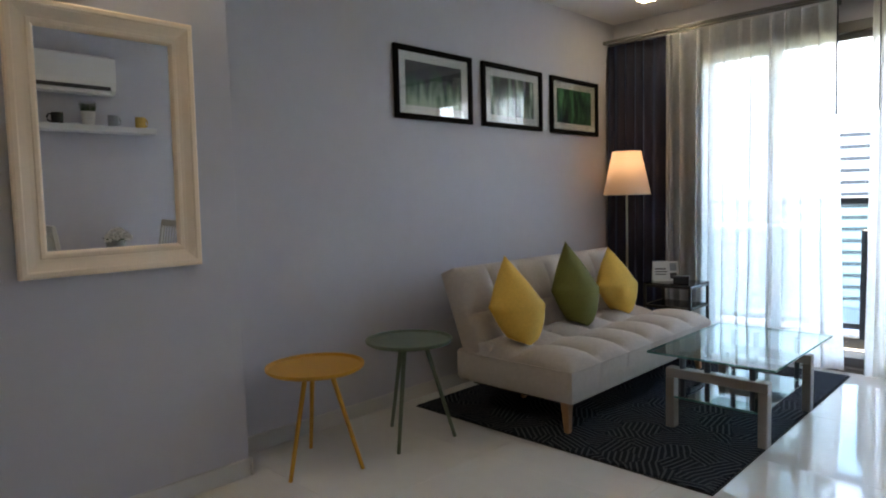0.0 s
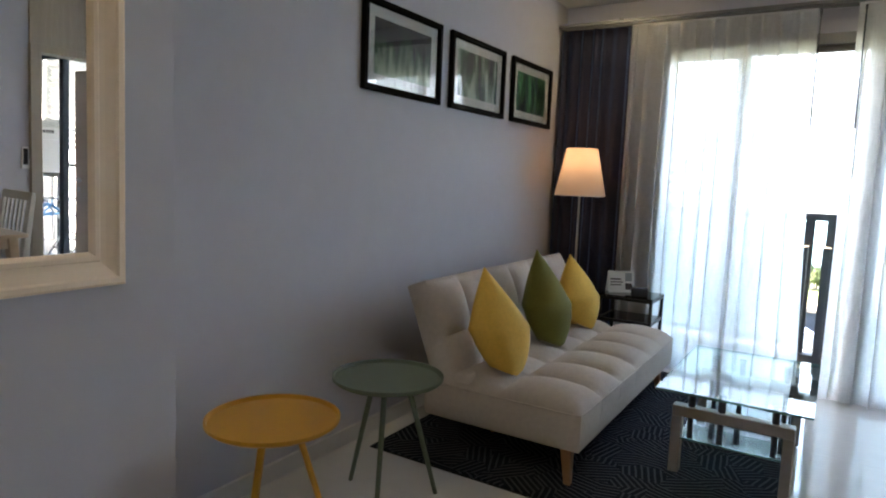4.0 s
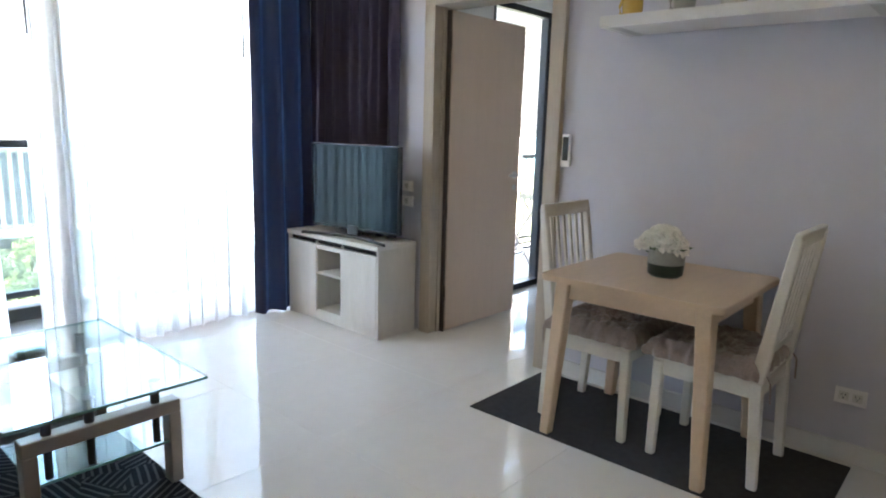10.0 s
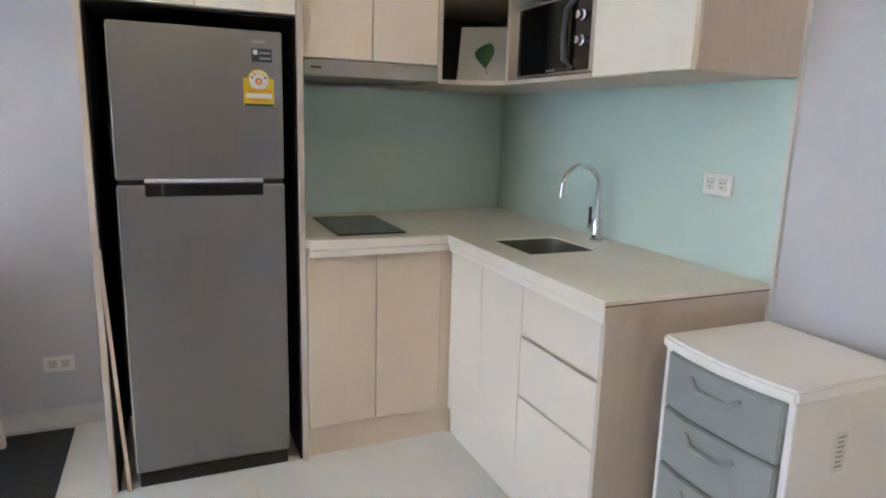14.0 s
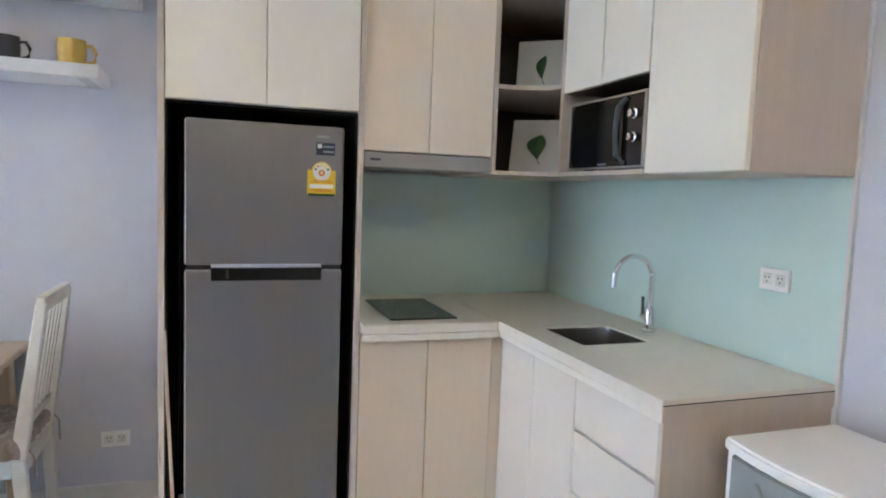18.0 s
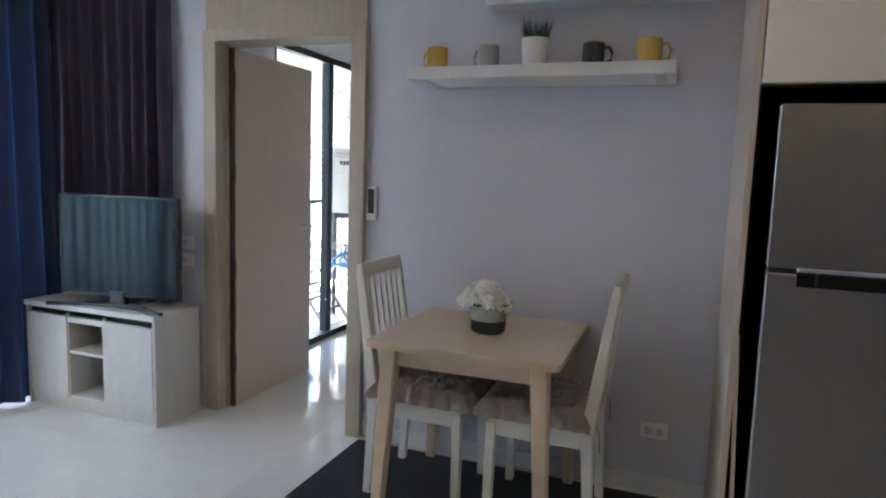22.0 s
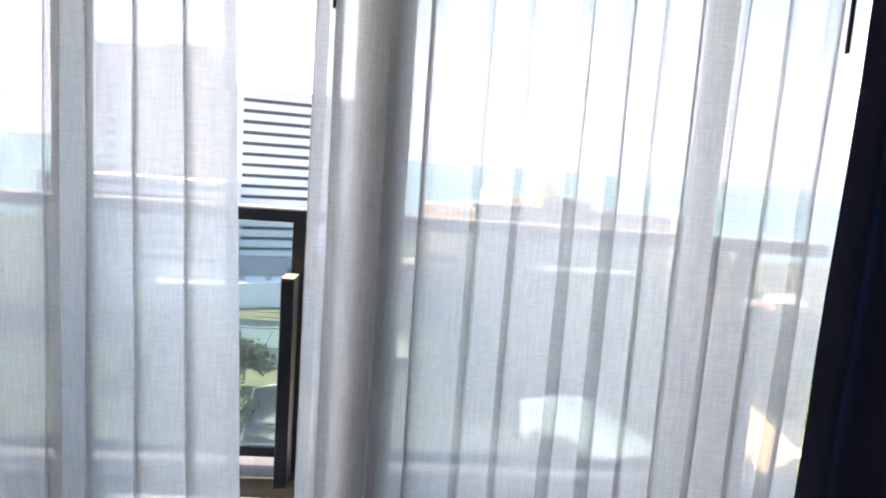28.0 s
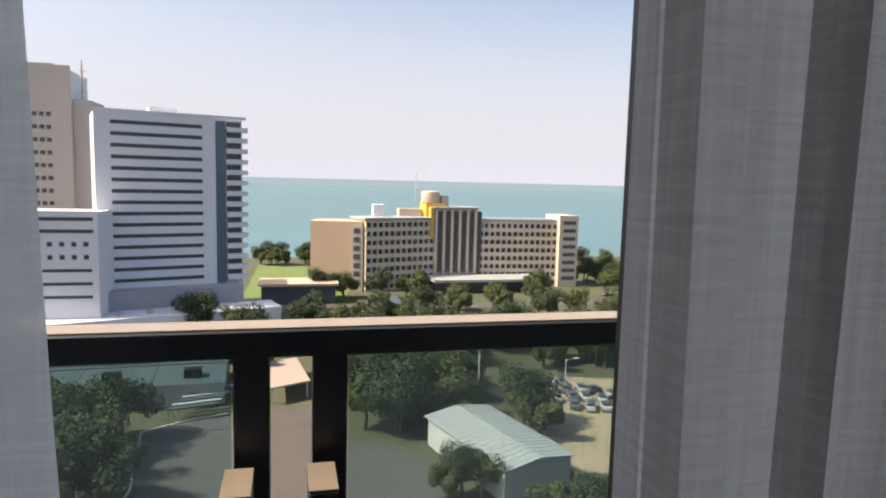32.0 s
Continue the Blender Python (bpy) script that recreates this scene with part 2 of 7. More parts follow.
# The same cloth without the painted blue glare.
SCURT = mat("blackout_cloth_no_glare", (0.040, 0.031, 0.054), 0.7, var=0.10, scale=9.0, bump=0.15, bscale=300, stretch=(1, 1, 0.12), spec=0.2)
SHEER = cloth_sheer("white_voile", (0.87, 0.87, 0.87), 0.21)
ALU = mat("grey_aluminium", (0.17, 0.165, 0.165), 0.45, 0.35, var=0.06)
ALUS = mat("bronze_aluminium", (0.042, 0.039, 0.038), 0.45, 0.3, var=0.06)
ALUD = mat("dark_aluminium", (0.050, 0.058, 0.070), 0.4, 0.3, var=0.08)
GLASS = glass_mat("clear_glass", (0.95, 0.965, 0.965), 0.0, 0.015)
TGLASS = glass_mat("table_glass", (0.84, 0.93, 0.92), 0.0, 0.10)
BGLASS = glass_mat("blue_tinted_glass", (0.68, 0.77, 0.77))
bgt = BGLASS.node_tree
bdu, bmx2, bno, bmr = (bgt.nodes.new("ShaderNode" + k) for k in ("BsdfTranslucent", "MixShader", "TexNoise", "MapRange"))
bdu.inputs["Color"].default_value = (0.74, 0.86, 0.88, 1)
bno.inputs["Scale"].default_value, bno.inputs["Detail"].default_value = 2.2, 4
bmr.inputs["To Min"].default_value, bmr.inputs["To Max"].default_value = 0.012, 0.04
bso = bgt.nodes["Material Output"].inputs["Surface"]
bgt.links.new(bso.links[0].from_socket, bmx2.inputs[1])
bgt.links.new(bno.outputs["Fac"], bmr.inputs["Value"])
bgt.links.new(bmr.outputs[0], bmx2.inputs[0])
bgt.links.new(bdu.outputs[0], bmx2.inputs[2])
bgt.links.new(bmx2.outputs[0], bso)
PGLASS = glass_mat("picture_glass", (0.97, 0.975, 0.975), 0.0, 0.11)
PICF = mat("black_picture_frame", (0.007, 0.007, 0.008), 0.8, var=0.05, spec=0.08)
EDGE = mat("glass_edge", (0.10, 0.22, 0.20), 0.1, var=0.02)
MIRROR = mat("mirror_silvering", (0.86, 0.87, 0.87), 0.005, 1.0, var=0.0)
IVORY = mat("ivory_moulded_frame", (0.90, 0.74, 0.575), 0.5, var=0.03, scale=9.0, bump=0.06, bscale=60)
MOUNT = mat("picture_mount", (0.87, 0.87, 0.85), 0.7, var=0.02)
CERW = mat("white_ceramic", (0.70, 0.69, 0.66), 0.25, var=0.03)
CERY = mat("yellow_ceramic", (0.62, 0.41, 0.10), 0.25, var=0.06)
CERG = mat("grey_ceramic", (0.34, 0.34, 0.35), 0.28, var=0.05)
CERB = mat("slate_ceramic", (0.035, 0.038, 0.048), 0.25, var=0.05)
CERD = mat("dark_green_glaze", (0.018, 0.035, 0.030), 0.3, var=0.15)
CERS = mat("speckled_grey_glaze", (0.36, 0.37, 0.36), 0.5, var=0.25, scale=40)
LEAF = mat("leaf_green", (0.035, 0.10, 0.03), 0.5, var=0.3, scale=20)
GRASSM = mat("plastic_grass", (0.025, 0.06, 0.018), 0.55, var=0.4, scale=30)
PETAL = mat("white_petals", (0.90, 0.88, 0.84), 0.7, var=0.05, scale=30)
MATG = mat("charcoal_mat", (0.046, 0.048, 0.056), 0.95, var=0.2, scale=30, bump=0.5, bscale=350, spec=0.12)
PAPER = mat("printed_card", (0.70, 0.69, 0.68), 0.6, var=0.05)
INK = mat("dark_print", (0.05, 0.045, 0.05), 0.6)
REDP = mat("maroon_print", (0.16, 0.04, 0.05), 0.6)
BLUEP = mat("navy_label", (0.02, 0.03, 0.06), 0.4)
YELP = mat("yellow_label", (0.75, 0.50, 0.03), 0.5)
ORAP = mat("orange_print", (0.62, 0.20, 0.03), 0.5)
GRNP = mat("green_print", (0.012, 0.07, 0.025), 0.5)
BLUEHG = mat("blue_hanger_plastic", (0.03, 0.24, 0.52), 0.35, var=0.03)
SHADE = shade_mat("cream_lamp_shade", (0.80, 0.715, 0.61))
BULB = glow_mat("warm_bulb", (1.0, 0.62, 0.33), 0.15)
DOWNL = glow_mat("downlight_glow", (1.0, 0.82, 0.50), 2.8)
CONC = mat("painted_concrete", (0.50, 0.49, 0.47), 0.85, var=0.08, scale=1.2, bump=0.15, bscale=60)
BLINE = mat("balcony_tile", (0.20, 0.19, 0.18), 0.5, var=0.08)


def rug_material():
    """Navy pile with bundles of pale strokes turned this way and that."""
    m = mat("navy_patterned_pile", (0.013, 0.016, 0.023), 0.97, var=0.35, scale=25, bump=0.6, bscale=300, spec=0.08)
    t = m.node_tree
    p = t.nodes["Principled BSDF"]
    tc = t.nodes.new("ShaderNodeTexCoord")
    vo = t.nodes.new("ShaderNodeTexVoronoi")
    vo.inputs["Scale"].default_value = 7.0
    wn2 = t.nodes.new("ShaderNodeTexWhiteNoise")
    ang = t.nodes.new("ShaderNodeMath")
    ang.operation = "MULTIPLY"
    ang.inputs[1].default_value = 6.28
    rot = t.nodes.new("ShaderNodeVectorRotate")
    rot.rotation_type = "Z_AXIS"
    wv = t.nodes.new("ShaderNodeTexWave")
    wv.inputs["Scale"].default_value, wv.inputs["Distortion"].default_value = 11.0, 0.9
    st = t.nodes.new("ShaderNodeMapRange")
    st.inputs["From Min"].default_value, st.inputs["From Max"].default_value = 0.62, 0.90
    st.inputs["To Max"].default_value = 0.36
    mx = t.nodes.new("ShaderNodeMix")
    mx.data_type = "RGBA"
    mx.inputs[7].default_value = (0.17, 0.185, 0.21, 1)
    t.links.new(tc.outputs["Object"], vo.inputs["Vector"])
    t.links.new(vo.outputs["Color"], wn2.inputs["Vector"])
    t.links.new(wn2.outputs["Value"], ang.inputs[0])
    t.links.new(tc.outputs["Object"], rot.inputs["Vector"])
    t.links.new(ang.outputs[0], rot.inputs["Angle"])
    t.links.new(rot.outputs[0], wv.inputs["Vector"])
    t.links.new(wv.outputs["Fac"], st.inputs["Value"])
    t.links.new(st.outputs[0], mx.inputs[0])
    old = p.inputs["Base Color"].links[0].from_socket
    t.links.new(old, mx.inputs[6])
    t.links.new(mx.outputs[2], p.inputs["Base Color"])
    return m


RUG = rug_material()


def art_material(name, tint, seed, fade):
    """Blurred green foliage with upright pale streaks, as a print; fade makes it paler towards the bottom."""
    m = mat(name, (0.05, 0.08, 0.06), 0.45, var=0.1)
    t = m.node_tree
    p = t.nodes["Principled BSDF"]
    tc = t.nodes.new("ShaderNodeTexCoord")
    mp = t.nodes.new("ShaderNodeMapping")
    mp.inputs["Location"].default_value = (seed, seed * 2, 0)
    mp.inputs["Scale"].default_value = (1.0, 3.0, 0.9)
    n = t.nodes.new("ShaderNodeTexNoise")
    n.inputs["Scale"].default_value, n.inputs["Detail"].default_value = 4.0, 2
    r = t.nodes.new("ShaderNodeValToRGB")
    r.color_ramp.elements[0].position, r.color_ramp.elements[0].color = 0.36, (0.012, 0.022, 0.040, 1)
    r.color_ramp.elements[1].position, r.color_ramp.elements[1].color = 0.68, (*tint, 1)
    e = r.color_ramp.elements.new(0.5)
    e.color = (0.045, 0.14, 0.085, 1)
    t.links.new(tc.outputs["Object"], mp.inputs["Vector"])
    t.links.new(mp.outputs[0], n.inputs["Vector"])
    sx, ma = t.nodes.new("ShaderNodeSeparateXYZ"), t.nodes.new("ShaderNodeMath")
    ma.operation = "MULTIPLY_ADD"
    ma.inputs[1].default_value, ma.inputs[2].default_value = -fade, 1.975 * fade
    su = t.nodes.new("ShaderNodeMath")
    t.links.new(tc.outputs["Object"], sx.inputs[0])
    t.links.new(sx.outputs["Z"], ma.inputs[0])
    t.links.new(ma.outputs[0], su.inputs[0])
    t.links.new(n.outputs["Fac"], su.inputs[1])
    t.links.new(su.outputs[0], r.inputs["Fac"])
    t.links.new(r.outputs[0], p.inputs["Base Color"])
    return m


# ---- mesh helpers ----
def put(name, bm, material, parent=None, smooth=None):
    me = bpy.data.meshes.new(name)
    bm.normal_update()
    bm.to_mesh(me)
    bm.free()
    me.materials.append(material)
    if smooth:
        for p in me.polygons:
            p.use_smooth = True
        me.set_sharp_from_angle(angle=radians(smooth))
    ob = new(name, me)
    if parent:
        ob.parent = parent
    return ob


def part(name, bm, material, parent, label="", smooth=None):
    ob = put(name, bm, material, parent, smooth)
    if label:
        ob["label"] = label
    return ob


def thing(name, label, category, m=None, group="", kind=""):
    ob = tagged(new(name), label, category, group, kind)
    if m is not None:
        ob.matrix_world = m
    return ob


def solid(name, bm, material, label, category, smooth=None, group="", kind=""):
    return tagged(put(name, bm, material, None, smooth), label, category, group, kind)


def box(x0, x1, y0, y1, z0, z1, bev=0.0, seg=1, into=None):
    bm = bmesh.new()
    bmesh.ops.create_cube(bm, size=1.0)
    for v in bm.verts:
        v.co = Vector(((x0 + x1) / 2 + v.co.x * (x1 - x0), (y0 + y1) / 2 + v.co.y * (y1 - y0), (z0 + z1) / 2 + v.co.z * (z1 - z0)))
    if bev:
        bmesh.ops.bevel(bm, geom=bm.edges[:], offset=bev, segments=seg, affect="EDGES", profile=0.6)
    return merge(into, bm) if into is not None else bm


def merge(bm, other):
    me = bpy.data.meshes.new("tmp")
    other.to_mesh(me)
    other.free()
    bm.from_mesh(me)
    bpy.data.meshes.remove(me)
    return bm


def moved(bm, m):
    bmesh.ops.transform(bm, matrix=m, verts=bm.verts)
    return bm


def lathe(profile, seg=24, cap=True):
    """A turned body from (radius, height) pairs."""
    bm = bmesh.new()
    rings = []
    for r, z in profile:
        rings.append([bm.verts.new((r * math.cos(2 * math.pi * k / seg), r * math.sin(2 * math.pi * k / seg), z)) for k in range(seg)])
    for a, b in zip(rings, rings[1:]):
        for k in range(seg):
            bm.faces.new((a[k], a[(k + 1) % seg], b[(k + 1) % seg], b[k]))
    if cap:
        if profile[0][0] > 1e-4:
            bm.faces.new(rings[0][::-1])
        if profile[-1][0] > 1e-4:
            bm.faces.new(rings[-1])
    return bm


def tube(points, r, seg=8, r2=None):
    """A round bar swept along points, tapering from r to r2."""
    bm = bmesh.new()
    pts = [Vector(p) for p in points]
    rings = []
    for i, p in enumerate(pts):
        d = (pts[min(i + 1, len(pts) - 1)] - pts[max(i - 1, 0)]).normalized()
        a = d.cross(Vector((0, 0, 1)) if abs(d.z) < 0.9 else Vector((1, 0, 0))).normalized()
        b = d.cross(a)
        rr = r if r2 is None else r + (r2 - r) * i / (len(pts) - 1)
        rings.append([bm.verts.new(p + rr * (math.cos(2 * math.pi * k / seg) * a + math.sin(2 * math.pi * k / seg) * b)) for k in range(seg)])
    for a, b in zip(rings, rings[1:]):
        for k in range(seg):
            bm.faces.new((a[k], b[k], b[(k + 1) % seg], a[(k + 1) % seg]))
    bm.faces.new(rings[0])
    bm.faces.new(rings[-1][::-1])
    bmesh.ops.recalc_face_normals(bm, faces=bm.faces)
    return bm


def prism(poly, z0, z1, bev=0.0):
    bm = bmesh.new()
    lo = [bm.verts.new((x, y, z0)) for x, y in poly]
    hi = [bm.verts.new((x, y, z1)) for x, y in poly]
    bm.faces.new(lo[::-1])
    bm.faces.new(hi)
    for k in range(len(poly)):
        bm.faces.new((lo[k], lo[(k + 1) % len(poly)], hi[(k + 1) % len(poly)], hi[k]))
    bmesh.ops.recalc_face_normals(bm, faces=bm.faces)
    if bev:
        bmesh.ops.bevel(bm, geom=bm.edges[:], offset=bev, segments=2, affect="EDGES")
    return bm


def leg_bar(p, q, w0, d0, w1, d1):
    """A square tapered leg from the foot p to the head q."""
    bm = bmesh.new()
    rings = []
    for (x, y, z), w, d in ((p, w0, d0), (q, w1, d1)):
        rings.append([bm.verts.new((x + sx * w / 2, y + sy * d / 2, z)) for sx, sy in ((-1, -1), (1, -1), (1, 1), (-1, 1))])
    bm.faces.new(rings[0][::-1])
    bm.faces.new(rings[1])
    for k in range(4):
        bm.faces.new((rings[0][k], rings[0][(k + 1) % 4], rings[1][(k + 1) % 4], rings[1][k]))
    bmesh.ops.bevel(bm, geom=[e for e in bm.edges], offset=min(w0, d0) * 0.12, segments=1, affect="EDGES")
    return bm


def bar(name, x0, x1, y0, y1, z0, z1, material, parent, label="", bev=0.003):
    return part(name, box(x0, x1, y0, y1, z0, z1, bev), material, parent, label)


def structure(name, bm, material, label, category, smooth=None):
    return solid(name, bm, material, label, category, smooth, kind="structure")


# ---- the shell of the flat ----
H = 2.74
XD, YB, YW = 3.92, -0.57, 5.30
structure("wall_sofa", box(-0.15, 0.0, 1.525, 5.55, -0.05, H), WALL, "grey lavender painted wall behind the sofa", "wall")
structure("wall_mirror", box(-0.15, 0.245, -0.75, 1.525, -0.05, H, 0.002), WALL, "grey lavender painted wall that steps forward beside the mirror", "wall")
wb = box(0.245, 0.86, YB - 0.18, YB, -0.05, H)
box(1.76, 4.07, YB - 0.18, YB, -0.05, H, into=wb)
box(0.86, 1.76, YB - 0.18, YB, 2.06, H, into=wb)
structure("wall_kitchen", wb, WALL, "grey lavender painted wall behind the kitchen", "wall")
wd = box(XD, 4.07, YB, 3.0, -0.05, H)
box(XD, 4.07, 3.98, 4.30, -0.05, H, into=wd)
box(XD, 4.07, 4.30, 5.30, 2.45, H, into=wd)
box(XD, 4.07, 4.30, 5.30, -0.05, 0.35, into=wd)
box(XD, 4.07, 5.10, 5.30, 0.35, 2.45, into=wd)
structure("wall_dining", wd, WALL, "grey lavender painted wall with the bedroom doorway", "wall")
ww = box(0.0, 0.80, YW, 5.52, -0.05, H)
box(3.82, 4.07, YW, 5.52, -0.05, H, into=ww)
box(0.80, 3.82, YW, 5.52, 2.36, H, into=ww)
structure("wall_window", ww, WALL, "painted wall around the balcony doors", "wall")
structure("ceiling", box(-0.15, 4.07, YB - 0.18, 5.52, H, H + 0.15), CEIL, "matt white plaster ceiling", "ceiling")

floor = structure("floor", box(-0.15, 4.07, YB - 0.18, 5.55, -0.12, -0.004), GROUT, "polished cream floor tiles with fine joints", "floor")
T = 0.80
for i in range(-1, 6):
    for j in range(-1, 8):
        x0, x1 = max(-0.15, i * T + 0.11), min(4.07, (i + 1) * T + 0.11)
        y0, y1 = max(YB - 0.18, j * T + 0.02), min(5.52, (j + 1) * T + 0.02)
        if x1 - x0 < 0.02 or y1 - y0 < 0.02:
            continue
        b = box(x0 + 0.0007, x1 - 0.0007, y0 + 0.0007, y1 - 0.0007, -0.004, 0.0)
        part("tile", b, TILE, floor)


def skirting(x0, x1, y0, y1):
    structure("baseboard", box(x0, x1, y0, y1, 0.0, 0.085, 0.004), SKIRT, "white painted skirting board along the wall", "skirting")


skirting(0.0, 0.014, 1.539, 5.28)
skirting(0.247, 0.261, -0.55, 1.523)
skirting(0.0, 0.262, 1.527, 1.538)
skirting(XD - 0.014, XD, 1.307, 2.985)
skirting(0.27, 0.84, YB, YB + 0.014)

# sliding balcony doors
win = tagged(new("window_1"), "aluminium framed sliding glass doors to the balcony", "glass door", kind="structure")
bar("window_frame", 0.80, 0.88, 5.11, 5.36, 0.0, 2.36, ALU, win)
bar("window_frame", 3.74, 3.82, 5.11, 5.36, 0.0, 2.36, ALU, win)
bar("window_frame", 0.88, 3.74, 5.11, 5.36, 2.29, 2.36, ALU, win)
bar("window_sill", 0.88, 3.74, 5.11, 5.38, 0.0, 0.028, ALU, win, "grey aluminium threshold track")
for x0, x1, y0 in ((1.31, 1.40, 5.20), (2.078, 2.150, 5.160), (2.152, 2.226, 5.116), (3.0, 3.07, 5.175)):
    bar("mullion", x0, x1, y0, y0 + 0.04, 0.03, 2.29, ALUS, win)
for x0, x1, y0 in ((0.88, 1.31, 5.225), (1.40, 2.078, 5.177), (2.226, 3.0, 5.133), (3.07, 3.74, 5.225)):
    ob = part("pane", box(x0 + 0.001, x1 - 0.001, y0, y0 + 0.006, 0.095, 2.25), GLASS, win)
    ob.visible_shadow = False
    bar("bottom_rail", x0, x1, y0 - 0.017, y0 + 0.017, 0.03, 0.095, ALU, win)
    bar("top_rail", x0, x1, y0 - 0.017, y0 + 0.017, 2.25, 2.29, ALU, win)
part("handle", box(2.178, 2.198, 5.095, 5.1155, 0.92, 1.14, 0.006, 2), ALUD, win, "dark upright door pull")

# side window behind the curtain beside the television
win2 = tagged(new("window_2"), "fixed side window hidden behind the blackout curtain", "window", kind="structure")
for y0, y1, z0, z1 in ((4.30, 4.34, 0.35, 2.45), (5.06, 5.10, 0.35, 2.45), (4.34, 5.06, 0.35, 0.40), (4.34, 5.06, 2.40, 2.45)):
    bar("window_frame", 3.96, 4.03, y0, y1, z0, z1, ALU, win2)
part("pane", box(3.99, 3.996, 4.34, 5.06, 0.40, 2.40), GLASS, win2).visible_shadow = False

# bedroom doorway: frame up to the ceiling, leaf standing open into the bedroom
door = tagged(new("door_1"), "pale wooden bedroom door standing open into the bedroom", "door", kind="structure")
bar("door_frame", 3.885, 4.085, 3.90, 3.985, 0.0, 2.06, FRAMEW, door)
bar("door_frame", 3.885, 4.085, 2.99, 3.075, 0.0, 2.06, FRAMEW, door)
bar("door_frame", 3.885, 4.085, 2.99, 3.985, 2.06, 2.12, FRAMEW, door)
bar("transom_panel", 3.905, 4.07, 2.995, 3.98, 2.12, H - 0.005, FRAMEW, door, "wood panel filling the space over the door")
bar("door_stop", 3.955, 3.985, 3.888, 3.90, 0.0, 2.06, FRAMEW, door, bev=0.002)
bar("door_stop", 3.955, 3.985, 3.075, 3.087, 0.0, 2.06, FRAMEW, door, bev=0.002)
# Dark strip stands in for the shaded gap between frame and leaf.
bar("gap_shade", 3.9855, 3.9995, 3.862, 3.8995, 0.0, 2.045, DARKBR, door, "dark brown strip for the shade in the hinge gap", 0)
leaf = bar("leaf", 4.0, 4.775, 3.855, 3.893, 0.008, 2.045, OAK, door, "pale oak veneered door leaf")
for z in (0.22, 0.76, 1.30, 1.82):
    hng = part("hinge", box(3.9845, 4.006, 3.882, 3.901, z, z + 0.10, 0.002), DARKBR, door, "dark bronze hinge")
    part("hinge_barrel", moved(lathe([(0.0, -0.004), (0.006, -0.002), (0.008, 0.0), (0.008, 0.033), (0.0074, 0.034), (0.0074, 0.036), (0.008, 0.037), (0.008, 0.10), (0.005, 0.103), (0.0, 0.104)], 12), pose(3.981, 3.852, z)), DARKBR, hng, "", 40)
for y, s in ((3.850, -1), (3.898, 1)):
    hb = moved(lathe([(0.026, 0), (0.026, 0.008), (0.010, 0.010), (0.010, 0.045)], 16), pose(4.715, y, 1.02, 90 * -s * -1, 0, 0))
    part("lever", merge(hb, tube([(4.715, y + s * 0.042, 1.02), (4.66, y + s * 0.045, 1.02), (4.60, y + s * 0.042, 1.02)], 0.009, 8)), SILVER, leaf, "satin metal lever handle", 40)
    part("lock", moved(lathe([(0.022, 0), (0.022, 0.01)], 16), pose(4.715, y, 0.93, 90 * s, 0, 0)), SILVER, leaf, "", 40)

# entrance door in the kitchen wall
door2 = tagged(new("door_2"), "cream entrance door with a metal lever, closed", "door", kind="structure")
bar("door_frame", 0.86, 0.91, YB - 0.12, YB + 0.015, 0.0, 2.06, FRAMEW, door2)
bar("door_frame", 1.71, 1.76, YB - 0.12, YB + 0.015, 0.0, 2.06, FRAMEW, door2)
bar("door_frame", 0.91, 1.71, YB - 0.12, YB + 0.015, 2.01, 2.06, FRAMEW, door2)
bar("leaf", 0.912, 1.708, YB - 0.06, YB - 0.015, 0.005, 2.008, OAK2, door2)
part("lever", tube([(1.69, YB - 0.015, 0.97), (1.69, YB + 0.055, 0.97), (1.72, YB + 0.062, 0.972), (1.765, YB + 0.062, 0.975)], 0.011, 8), SILVER, door2, "satin metal lever handle", 40)
part("lock", moved(lathe([(0.024, 0), (0.024, 0.012), (0.012, 0.02)], 16), pose(1.69, YB - 0.015, 0.90, -90, 0, 0)), SILVER, door2, "", 40)


